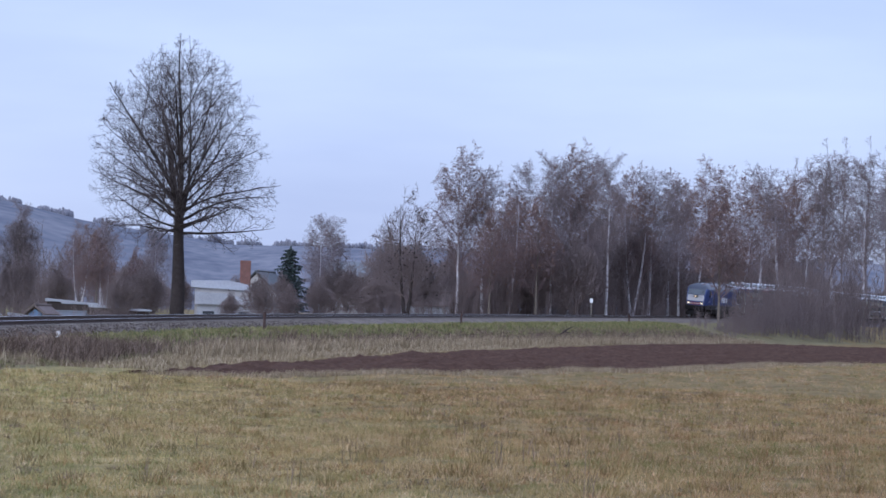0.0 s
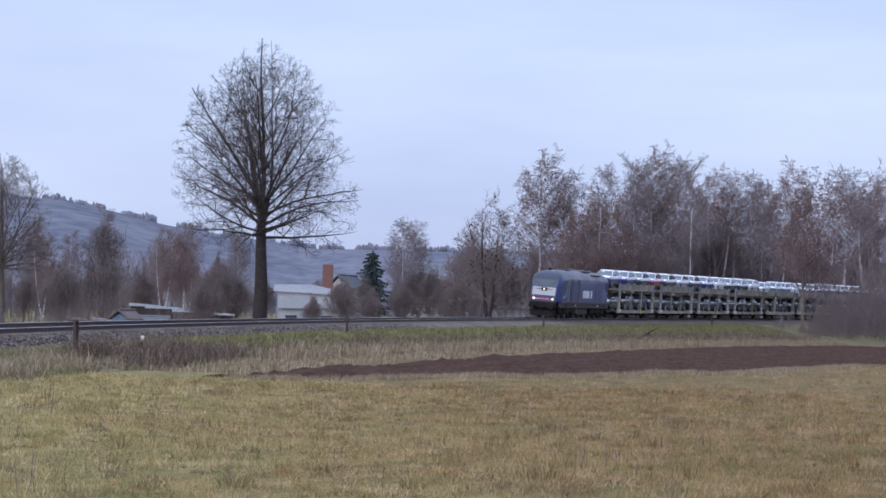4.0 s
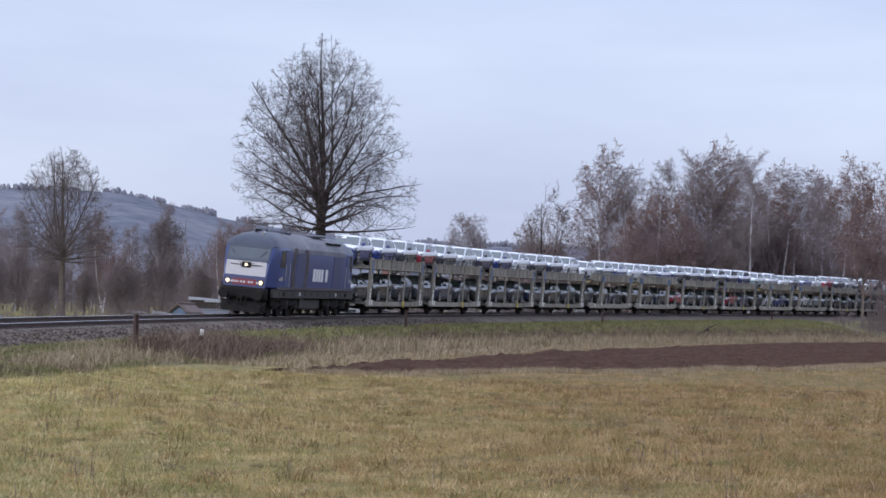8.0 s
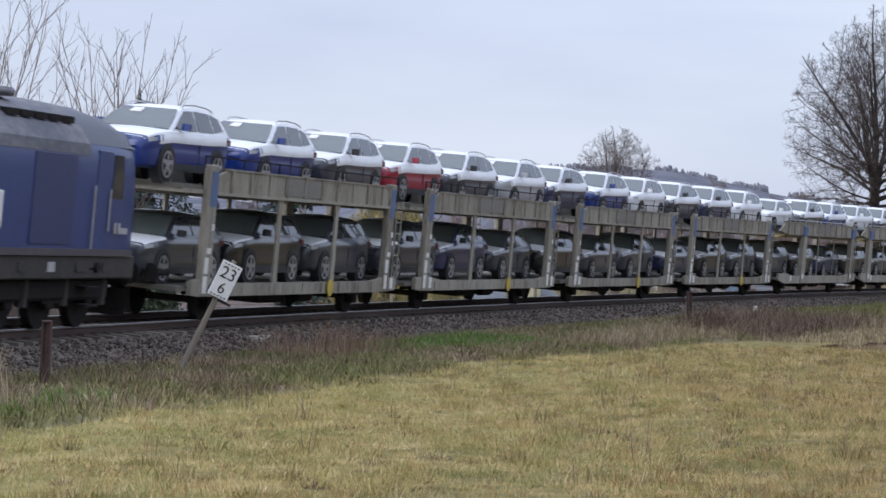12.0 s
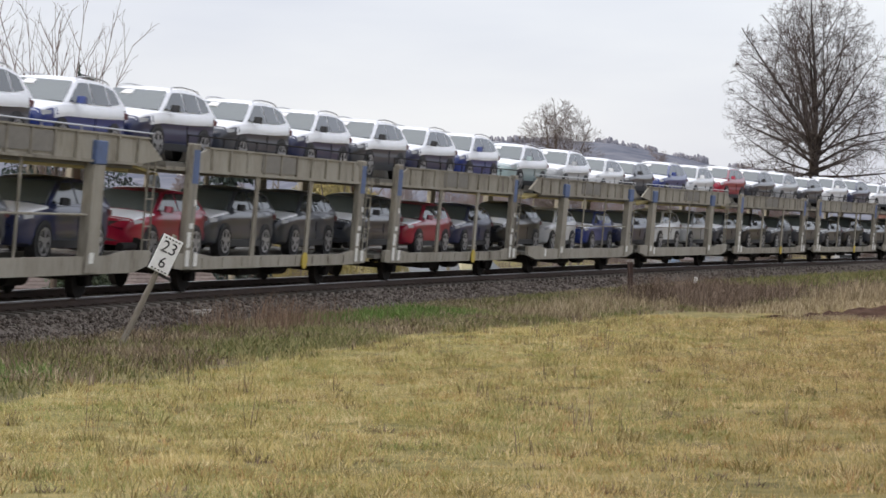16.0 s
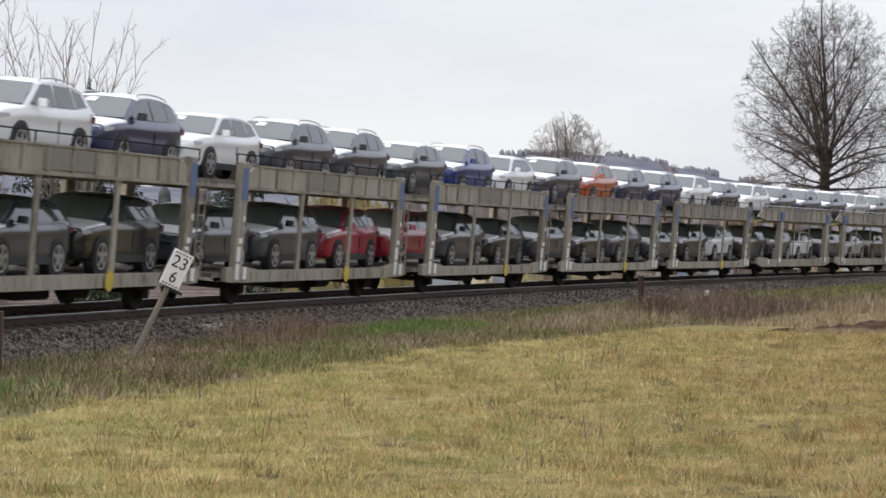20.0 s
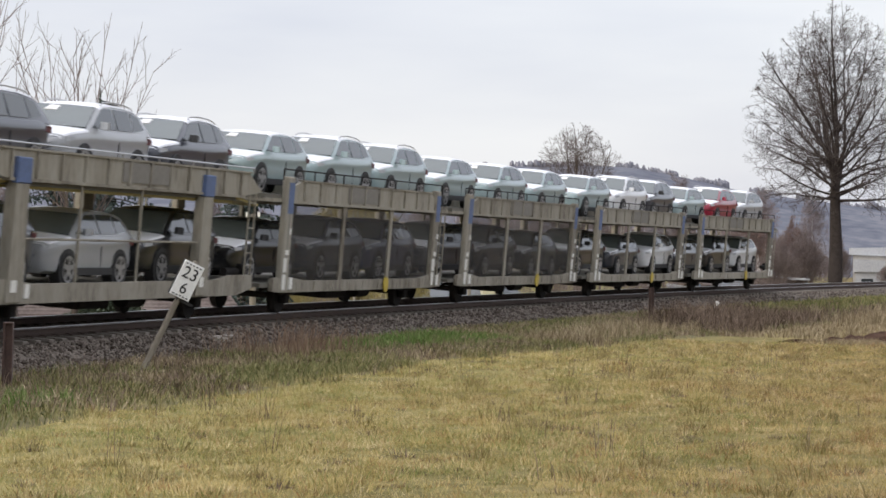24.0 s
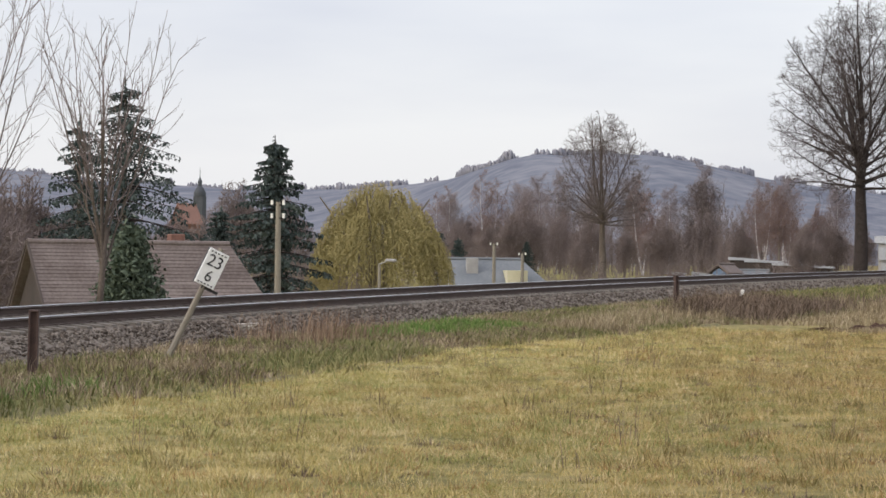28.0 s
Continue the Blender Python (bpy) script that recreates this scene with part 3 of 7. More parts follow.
    for c in (4.3, 14.95):
        part("bogie_frame", Shape().box(c - 2.6, c + 2.6, -1.16, -0.98, 0.55, 0.98, 0.06).box(c - 2.6, c + 2.6, 0.98, 1.16, 0.55, 0.98, 0.06).box(c - 0.4, c + 0.4, -1.1, 1.1, 0.5, 0.9), M["iron"], ob)
        for d in (-1.85, 0.0, 1.85):
            for y in (-0.8, 0.8):
                rail_wheel(ob, c + d, y, 0.55)
                part("coil_spring", Shape().tube((c + d + 0.5, y * 1.35, 0.45), (c + d + 0.5, y * 1.35, 0.95), 0.11, n=10), M["skirt"], ob)
    part("exhaust_hatch", Shape().box(10.9, 13.4, -0.75, 0.75, 4.2, 4.36, 0.06), M["roof_grey"], ob)
    part("roof_hatch", Shape().box(6.0, 6.9, -0.5, 0.5, 4.22, 4.34, 0.04), M["cab_roof"], ob)
    for x in (2.6, 2.85, 3.1, 3.4, 4.6, 14.6, 15.0, 15.2):
        part("roof_fitting", Shape().tube((x, 0.2, 4.18), (x, 0.2, 4.34), 0.07, 0.05, n=8), M["iron"], ob)
    part("horn", Shape().tube((2.1, -0.3, 4.15), (2.5, -0.3, 4.22), 0.07, 0.04, n=8), M["steel"], ob)
    return ob


UNIT = 15.84


def carrier_ends(ob):
    for y in (-0.87, 0.87):
        for x, d in ((0.02, 1), (UNIT - 0.02, -1)):
            part("buffer", Shape().tube((x, y, 1.05), (x + d * 0.05, y, 1.05), 0.2, n=14).tube((x + d * 0.05, y, 1.05), (x + d * 0.9, y, 1.05), 0.09, n=10), M["iron"], ob)
    for x in (3.1, 12.9):
        part("axle", Shape().tube((x, -0.8, 0.42), (x, 0.8, 0.42), 0.08, n=10), M["iron"], ob)
        for y in (-0.78, 0.78):
            rail_wheel(ob, x, y, 0.42)
            part("leaf_spring", Shape().box(x - 0.6, x + 0.6, min(y * 1.2, y * 1.38), max(y * 1.2, y * 1.38), 0.46, 0.62, 0.05), M["iron"], ob)
    part("brake_gear", Shape().box(6.9, 8.5, -0.75, 0.75, 0.30, 0.62, 0.05).tube((4, 0, 0.5), (12, 0, 0.5), 0.05, n=6), M["iron"], ob)
    part("air_tank", Shape().tube((9.2, -0.7, 0.48), (10.2, -0.7, 0.48), 0.18, n=12), M["iron"], ob)
    part("coupling", Shape().box(-0.3, 0.9, -0.07, 0.07, 0.88, 1.05, 0.02), M["iron"], ob)


def ladder(ob, x, y):
    lad = part("ladder", Shape().tube((x, y, 0.75), (x, y, 2.95), 0.022, n=6).tube((x + 0.42, y, 0.75), (x + 0.42, y, 2.95), 0.022, n=6), M["carrier"], ob)
    for k in range(7):
        part("rung", Shape().tube((x, y, 0.95 + 0.29 * k), (x + 0.42, y, 0.95 + 0.29 * k), 0.018, n=5), M["carrier"], lad)


def railing(ob, x0, x1, y, z0, z1, n, mat):
    part("railing_wire", Shape().tube((x0, y, z1), (x1, y, z1), 0.018, n=5), M[mat], ob)
    for k in range(n + 1):
        x = x0 + (x1 - x0) * k / n
        part("railing_post", Shape().tube((x, y, z0), (x, y, z1), 0.018, n=5), M[mat], ob)


def car_carrier(screened=False):
    """The common unit: three openings a side between broad end posts."""
    ob = thing("car_carrier_wagon", "olive-grey two-deck railway wagon loaded with new cars", "wagon", group="wagons of the train")
    a, b = 1.62, 14.06
    for side in (-1, 1):
        y0, y1 = sorted((side * 1.36, side * 1.47))
        low = [(0.9, 0.62), (1.4, 0.58), (b + 0.1, 0.58), (UNIT - 0.9, 0.62), (UNIT - 0.9, 0.92), (b, 0.98), (b - 1.2, 0.86), (a + 1.6, 0.86), (a + 0.2, 0.98), (0.9, 0.92)]
        sole = part("sole_beam", Shape().prism(low, "y", y0, y1), M["carrier"], ob)
        for k in range(9 if side < 0 else 0):
            x = a + 0.9 + k * 1.3
            part("rib", Shape().box(x, x + 0.06, y0 - 0.02 if side < 0 else y1 - 0.02, y0 + 0.02 if side < 0 else y1 + 0.02, 0.62, 0.84), M["carrier"], sole)
        high = [(a + 0.2, 2.80), (b - 0.2, 2.80), (b + 0.05, 3.06), (b - 0.7, 3.31), (a + 0.9, 3.31), (a - 0.05, 3.06)]
        beam = part("upper_beam", Shape().prism(high, "y", y0 + 0.02, y1 - 0.02), M["carrier"], ob)
        part("beam_flange", Shape().box(a, b, y0 - 0.02, y1 + 0.02, 2.75, 2.82), M["carrier"], beam)
        part("beam_cap", Shape().box(a + 0.8, b - 0.6, y0 - 0.015, y1 + 0.015, 3.30, 3.34), M["carrier"], beam)
        part("dark_plate", Shape().box(a + 4.4, a + 6.9, *sorted((side * 1.44, side * 1.475)), 2.86, 3.27), M["carrier_dark"], beam)
        for k in range(10 if side < 0 else 0):
            x = a + 1.0 + k * 1.17
            part("rib", Shape().box(x, x + 0.07, *sorted((side * 1.45, side * 1.50)), 2.82, 3.30), M["carrier"], beam)
        for x in (a, b):
            post = part("end_post", Shape().box(x - 0.24, x + 0.24, y0 - 0.03, y1 + 0.03, 0.58, 3.39, 0.03), M["carrier"], ob)
            part("groove", Shape().box(x - 0.04, x + 0.04, *sorted((side * 1.49, side * 1.505)), 0.9, 3.1), M["carrier_dark"], post)
            part("blue_post_head", Shape().box(x - 0.17, x + 0.19, *sorted((side * 1.48, side * 1.512)), 2.50, 3.25), M["carrier_blue"], post, "faded blue paint on the post head")
            for k, (z0, z1, x0) in enumerate(() if side > 0 else ((0.66, 1.02, -0.21), (1.08, 1.42, -0.2), (1.5, 1.62, -0.12), (2.0, 2.14, 0.05), (0.66, 0.95, 0.30))):
                part("marking_plate", Shape().box(x + x0, x + x0 + (0.2 if k != 3 else 0.12), *sorted((side * 1.48, side * 1.518)), z0, z1), M["mark"], post, "off-white marking plate")
        for f in (0.345, 0.665):
            x = a + (b - a) * f
            part("middle_post", Shape().prism([(x - 0.13, 0.85), (x + 0.13, 0.85), (x + 0.10, 2.5), (x + 0.2, 2.80), (x - 0.2, 2.80), (x - 0.10, 2.5)], "y", y0 + 0.03, y1 - 0.03), M["carrier"], ob)
        railing(ob, 1.2, UNIT - 1.3, side * 1.42, 3.3, 3.56, 6, "iron")
        ladder(ob, UNIT - 0.95, side * 1.36)
    part("lower_deck", Shape().box(0.35, UNIT - 0.35, -1.34, 1.34, 0.70, 0.80), M["deck"], ob)
    part("upper_deck", Shape().box(0.25, UNIT - 0.25, -1.34, 1.34, 2.82, 2.94), M["deck"], ob)
    part("deck_edge", Shape().box(0.25, 1.5, -1.355, 1.355, 2.76, 2.85), M["carrier"], ob)
    part("deck_edge", Shape().box(14.2, UNIT - 0.25, -1.355, 1.355, 2.76, 2.85), M["carrier"], ob)
    for k in range(6):
        part("cross_bearer", Shape().box(1.6 + k * 2.45, 1.72 + k * 2.45, -1.34, 1.34, 2.68, 2.82), M["carrier_dark"], ob)
    if screened:
        cuts = [a + 0.26] + [a + (b - a) * f for f in (0.345, 0.665)] + [b - 0.26]
        for x0, x1 in zip(cuts, cuts[1:]):
            part("perforated_screen", Shape().box(x0 + 0.1, x1 - 0.1, -1.405, -1.395, 0.9, 2.68), M["screen"], ob, "dark perforated side screen")
    part("brake_wheel", Shape().tube((9.6, -1.50, 0.72), (9.6, -1.53, 0.72), 0.21, 0.21, n=16), M["yellow"], ob, "yellow brake handwheel")
    carrier_ends(ob)
    return ob


def low_carrier(a, b):
    """The other make: set-in posts with blue heads, a deep beam and sloped yellowish deck ends."""
    ob = thing("car_carrier_wagon", "brown-grey wagon with blue post heads carrying new cars", "wagon", group="wagons of the train")
    for side in (-1, 1):
        y0, y1 = sorted((side * 1.36, side * 1.47))
        sole = part("sole_beam", Shape().prism([(0.6, 0.72), (1.6, 0.56), (UNIT - 1.6, 0.56), (UNIT - 0.6, 0.72), (UNIT - 0.6, 1.02), (UNIT - 2.0, 1.02), (UNIT - 3.0, 0.92), (3.0, 0.92), (2.0, 1.02), (0.6, 1.02)], "y", y0, y1), M["carrier"], ob)
        beam = part("upper_beam", Shape().prism([(1.6, 2.84), (UNIT - 1.6, 2.84), (UNIT - 0.3, 2.96), (UNIT - 1.3, 3.38), (1.3, 3.38), (0.3, 2.96)], "y", y0 + 0.02, y1 - 0.02), M["carrier"], ob)
        part("beam_cap", Shape().box(1.2, UNIT - 1.2, y0 - 0.02, y1 + 0.02, 3.37, 3.41), M["carrier"], beam)
        part("beam_flange", Shape().box(1.6, UNIT - 1.6, y0 - 0.02, y1 + 0.02, 2.80, 2.86), M["carrier"], beam)
        part("dark_plate", Shape().box(6.9, 9.6, *sorted((side * 1.44, side * 1.475)), 2.93, 3.33), M["carrier_dark"], beam)
        for k in range(12 if side < 0 else 0):
            x = 1.6 + k * 1.12
            part("rib", Shape().box(x, x + 0.07, *sorted((side * 1.45, side * 1.50)), 2.86, 3.37), M["carrier"], beam)
        for x in (a, b):
            post = part("end_post", Shape().prism([(x - 0.36, 0.6), (x + 0.36, 0.6), (x + 0.32, 1.2), (x + 0.27, 3.1), (x - 0.27, 3.1), (x - 0.32, 1.2)], "y", y0 - 0.05, y1 + 0.05), M["carrier"], ob)
            part("blue_post_head", Shape().box(x - 0.30, x + 0.30, *sorted((side * 1.40, side * 1.545)), 2.76, 3.24, 0.02), M["carrier_blue"], post, "blue painted post head")
            part("marking_plate", Shape().box(x - 0.2, x + 0.05, *sorted((side * 1.5, side * 1.53)), 0.78, 1.0), M["mark"], post)
        for f in (0.3, 0.62):
            x = a + (b - a) * f
            part("stay_bar", Shape().tube((x, side * 1.42, 0.9), (x, side * 1.42, 2.86), 0.03, n=6), M["carrier"], ob)
        part("guard_bar", Shape().tube((a, side * 1.43, 1.75), (b, side * 1.43, 1.75), 0.025, n=6), M["carrier"], ob)
        railing(ob, 0.9, UNIT - 0.9, side * 1.42, 3.38, 3.5, 7, "steel")
        part("side_label", Shape().box(2.6, 2.8, *sorted((side * 1.46, side * 1.49)), 0.66, 0.92), M["mark"], sole)
        ladder(ob, UNIT - 0.9, side * 1.36)
    part("lower_deck", Shape().box(0.35, UNIT - 0.35, -1.34, 1.34, 0.72, 0.82), M["deck"], ob)
    part("upper_deck", Shape().box(1.8, UNIT - 1.8, -1.34, 1.34, 2.72, 2.84), M["deck"], ob)
    for x0, x1, z0, z1 in ((0.2, 1.8, 2.62, 2.76), (UNIT - 0.2, UNIT - 1.8, 2.62, 2.76)):
        part("deck_end_flap", Shape().prism([(x0, z0), (x1, z1), (x1, z1 + 0.06), (x0, z0 + 0.06)], "y", -1.33, 1.33), M["deck_yellow"], ob, "yellowed sloping deck end")
    part("deck_underside", Shape().box(1.9, UNIT - 1.9, -1.30, 1.30, 2.66, 2.715), M["deck_yellow"], ob)
    carrier_ends(ob)
    return ob


CAR_LENGTH = {"suv": 4.6, "wrapped": 4.6, "hatch": 4.34}
# along the body: x, half width, underside, upper edge
CAR_HULL = [(0.0, 0.58, 0.44, 0.72), (0.03, 0.70, 0.34, 0.82), (0.10, 0.80, 0.27, 0.91), (0.28, 0.88, 0.25, 0.975), (0.60, 0.915, 0.25, 1.02), (1.15, 0.925, 0.25, 1.075), (1.9, 0.925, 0.25, 1.08),
            (2.7, 0.93, 0.25, 1.09), (3.4, 0.928, 0.25, 1.11), (3.9, 0.915, 0.26, 1.13), (4.3, 0.88, 0.28, 1.13), (4.48, 0.83, 0.33, 1.10), (4.57, 0.77, 0.42, 1.02), (4.6, 0.70, 0.50, 0.90)]
# along the glasshouse: x, height
CAR_ROOF = [(1.02, 1.06), (1.5, 1.325), (1.95, 1.545), (2.2, 1.605), (2.7, 1.645), (3.3, 1.635), (3.85, 1.585), (4.12, 1.52), (4.34, 1.30), (4.46, 1.12)]


def new_car(kind, key, low):
    """A new car, its nose at x = 0; bonnet and, on the upper deck, roof under white film."""
    word = PAINT[key][0]
    sort = "hatchback" if kind == "hatch" else "SUV"
    cover = "bonnet" if low else "bonnet, shoulders and roof" if kind == "wrapped" else "bonnet and roof"
    ob = thing(sort.lower(), f"new {word} {sort} with white film on {cover}", "car", group="new cars on the wagons")
    fx, fz = CAR_LENGTH[kind] / 4.6, 0.92 if kind == "hatch" else 1.0
    paint = M["paint_" + key]
    def put(points):
        return [(x * fx, y, z * fz) for x, y, z in points]
    def at_x(x):
        return [float(np.interp(x, [r[0] for r in CAR_HULL], [r[k] for r in CAR_HULL])) for k in (1, 2, 3)]
    def flank(z):
        """Half width of the glasshouse at height z."""
        return 0.865 - 0.40 * max(0.0, z - 1.08)
    rings = []
    for x, w, lo, hi in CAR_HULL:
        half = [(w * 0.84, lo), (w * 0.96, lo + 0.07), (w, lo + 0.24), (w * 0.98, (lo + hi) / 2 + 0.01), (w * 0.985, hi - 0.26), (w * 1.002, hi - 0.19), (w * 0.985, hi - 0.09), (w * 0.945, hi - 0.02), (w * 0.86, hi), (w * 0.45, hi + 0.02), (0, hi + 0.028)]
        rings.append(put([(x, y, z) for y, z in half] + [(x, -y, z) for y, z in reversed(half[:-1])]))
    part("body", Shape().loft(rings), paint, ob, smooth=38)
    rings = []
    for x, z in CAR_ROOF:
        base = at_x(x)[2] - 0.05
        half = [(flank(1.08), base), (flank(z - 0.09), max(z - 0.09, base + 0.004)), (flank(z - 0.02) - 0.035, max(z - 0.025, base + 0.008)), (0.42, max(z, base + 0.012)), (0, max(z + 0.012, base + 0.016))]
        rings.append(put([(x, y, v) for y, v in half] + [(x, -y, v) for y, v in reversed(half[:-1])]))
    part("roof_shell", Shape().loft(rings), M["film"] if kind == "wrapped" and not low else paint, ob, "pillars under white film" if kind == "wrapped" and not low else "", smooth=34)
    if not low and kind != "wrapped":
        rows = []
        for x, z in CAR_ROOF[2:8]:
            half = [(flank(z - 0.05) - 0.004, z - 0.052), (flank(z - 0.02) - 0.03, z - 0.017), (0.42, z + 0.008), (0, z + 0.02)]
            rows.append(put([(x, y, v) for y, v in half] + [(x, -y, v) for y, v in reversed(half[:-1])]))
        part("roof_film", Shape().loft(rows, closed=False, cap=False), M["film"], ob, "white film on the roof", smooth=30)
    rows = []
    for x in (0.07, 0.14, 0.28, 0.6, 1.06):
        w, lo, hi = at_x(x)
        half = [(w * 0.97, hi - 0.05), (w * 0.948, hi - 0.012), (w * 0.86, hi + 0.008), (w * 0.45, hi + 0.028), (0, hi + 0.036)]
        rows.append(put([(x, y, z) for y, z in half] + [(x, -y, z) for y, z in reversed(half[:-1])]))
    part("bonnet_film", Shape().loft(rows, closed=False, cap=False), M["film"], ob, "white protective film on the bonnet", smooth=30)
    def pane(points, push, t=0.008):
        d = Vector(push) * t
        q = [Vector(p) for p in put(points)]
        return Shape().loft([[p - d * 3 for p in q], [p + d for p in q]])
    part("windscreen", pane([(1.10, 0.80, 1.105), (1.52, 0.72, 1.345), (1.92, 0.62, 1.54), (1.92, -0.62, 1.54), (1.52, -0.72, 1.345), (1.10, -0.80, 1.105)], (-0.5, 0, 0.86), 0.013), M["windscreen"], ob, "grey-green windscreen")
    part("rear_window", pane([(4.15, 0.55, 1.50), (4.40, 0.66, 1.21), (4.40, -0.66, 1.21), (4.15, -0.55, 1.50)], (0.8, 0, 0.5), 0.016), M["car_glass"], ob)
    r = 0.34 if kind == "hatch" else 0.365
    for side in (-1, 1):
        near = side < 0
        def glazing(points):
            return pane([(x, side * flank(z), z) for x, z in points], (0, side * 0.93, 0.37), 0.007)
        part("side_window", glazing([(1.34, 1.12), (2.60, 1.125), (2.58, 1.545), (2.10, 1.525), (1.75, 1.36)]), M["car_glass"], ob)
        part("side_window", glazing([(2.68, 1.125), (3.52, 1.135), (3.48, 1.54), (2.66, 1.55)]), M["car_glass"], ob)
        if near:
            part("quarter_window", glazing([(3.59, 1.14), (4.12, 1.20), (3.98, 1.45), (3.55, 1.53)]), M["car_glass"], ob)
            if kind == "wrapped" and not low:
                rows = []
                for x in (0.5, 0.9, 1.15, 1.9, 2.7, 3.4, 3.9, 4.25):
                    w, lo, hi = at_x(x)
                    rows.append(put([(x, side * (w * f + 0.006), hi - d) for f, d in ((0.992, 0.25), (1.002, 0.19), (0.985, 0.088), (0.945, 0.016), (0.90, -0.004))]))
                part("shoulder_film", Shape().loft(rows, closed=False, cap=False), M["film"], ob, "white film over the shoulder and doors", smooth=30)
            part("sill_trim", Shape().prism([(0.95 * fx, 0.24 * fz), (3.65 * fx, 0.24 * fz), (3.60 * fx, 0.40 * fz), (1.02 * fx, 0.40 * fz)], "y", *sorted((side * 0.86, side * 0.937))), M["trim"], ob, "black sill trim")
            part("door_line", Shape().box(2.60 * fx, 2.615 * fx, *sorted((side * 0.90, side * 0.9305)), 0.42 * fz, 0.90 * fz), M["trim"], ob)
            part("tail_light", Shape().prism([(4.22 * fx, 0.92 * fz), (4.45 * fx, 0.90 * fz), (4.47 * fx, 1.02 * fz), (4.28 * fx, 1.04 * fz)], "y", *sorted((side * 0.70, side * 0.892))), M["tail_red"], ob)
        part("door_mirror", Shape().loft([put([(x, side * y, z) for x, z in ((1.50 + dx, 1.10), (1.68, 1.09), (1.71, 1.22), (1.54 + dx, 1.25))]) for y, dx in ((0.90, 0.06), (0.98, 0.0), (1.08, 0.05))]), M["trim" if key in "gkn" else "paint_" + key], ob, smooth=50)
        part("headlight", Shape().loft([put([(x - 0.02, side * y, z0), (x - 0.02, side * y, z1), (x + 0.08, side * y * 0.97, z1), (x + 0.08, side * y * 0.97, z0)]) for x, y, z0, z1 in ((0.06, 0.46, 0.79, 0.86), (0.085, 0.66, 0.78, 0.875), (0.15, 0.815, 0.79, 0.89), (0.36, 0.902, 0.83, 0.90))]), M["lens_clear"], ob)
        for x in (0.88, 3.66):
            if near:
                arch = Shape()
                arch.tube((x * fx, side * 0.70, r), (x * fx, side * 0.931, r), r + 0.065, n=20)
                part("wheel_arch", arch, M["trim"], ob)
            wheel = part("wheel", Shape().tube((x * fx, side * 0.72, r), (x * fx, side * 0.945, r), r, r * 0.95, n=20), M["tyre"], ob, smooth=30)
            if not near:
                continue
            rim = Shape().tube((x * fx, side * 0.940, r), (x * fx, side * 0.953, r), r * 0.20, n=10)
            for k in range(5):
                a = math.tau * k / 5 + 0.3
                c, d = math.cos(a), math.sin(a)
                rim.add([(x * fx + c * r * q - d * w, side * 0.955, r + d * r * q + c * w) for q, w in ((0.12, 0.055), (0.76, 0.04), (0.76, -0.04), (0.12, -0.055))], [(0, 1, 2, 3)])
            rim.loft([[(x * fx + math.cos(math.tau * j / 20) * r * q, side * (0.948 + d), r + math.sin(math.tau * j / 20) * r * q) for q, d in ((0.66, 0), (0.78, 0.004), (0.78, -0.02), (0.66, -0.02))] for j in range(21)], cap=False)
            part("rim", rim, M["rim"], wheel, "silver alloy rim")
    part("grille", Shape().loft([put([(x - 0.02, y, 0.70), (x - 0.02, y, 0.83), (x + 0.06, y, 0.83), (x + 0.06, y, 0.70)]) for x, y in ((0.055, -0.50), (0.015, -0.25), (0.0, 0.0), (0.015, 0.25), (0.055, 0.50))]), M["trim"], ob, "black radiator grille")
    part("lower_grille", Shape().loft([put([(x - 0.02, y, 0.36), (x - 0.02, y, 0.50), (x + 0.08, y, 0.50), (x + 0.08, y, 0.36)]) for x, y in ((0.14, -0.76), (0.04, -0.50), (0.012, 0.0), (0.04, 0.50), (0.14, 0.76))]), M["trim"], ob, "black lower air intake")
    if not low:
        part("paper_slip", pane([(1.66, 0.36, 1.425), (1.86, 0.32, 1.518), (1.86, 0.10, 1.518), (1.66, 0.10, 1.425)], (-0.5, 0, 0.86), 0.020), M["white_paint"], ob, "white paper behind the windscreen")
        if kind != "hatch":
            for side in (-1, 1):
                rail = Shape()
                pts = [(2.15, 1.60), (2.3, 1.655), (2.8, 1.685), (3.4, 1.668), (3.75, 1.63), (3.9, 1.575)]
                for p, q in zip(pts, pts[1:]):
                    rail.tube((p[0], side * 0.615, p[1]), (q[0], side * 0.615, q[1]), 0.017, n=6)
                part("roof_rail", rail, M["rim"], ob)
    return ob


# one letter a car, from the locomotive back; capitals are hatchbacks
UPPER = "bbg rgs nbw gnw Wgb wgb ngn gnb tsW Gbw rgs Gwn Wgg GbW gon nwG wgn gsg Ttt TTT Twg Trs gwg".split()
LOWER = "gkg gng kgg nkg gkn kgn rgg gRn kwB nws gkg ggk ggr rgk gkg gkw kgw gsk kgn gkk kgw gkw gkk ggk".split()
SCREENED = (18, 19)
BLUE_HEADED = (4, 5, 8, 9, 16, 17)


# middles of the three cars of a deck, measured from the wagon's front: upper and lower decks as a rule, and where a wagon differs
CAR_SPOTS = {True: (2.25, 7.5, 12.6), False: (1.95, 6.95, 12.0), (0, True): (1.75, 7.4, 12.95), (4, True): (2.5, 8.2, 13.1), (7, True): (1.75, 6.75, 11.7), (8, True): (2.25, 7.9, 13.3),
             (9, True): (2.05, 7.35, 12.35), (10, True): (2.4, 7.9, 12.6), (14, True): (2.6, 7.9, 12.7), (20, False): (2.6, 7.8, 13.1), (20, True): (2.6, 7.9, 12.7), (21, True): (2.1, 7.3, 12.35)}


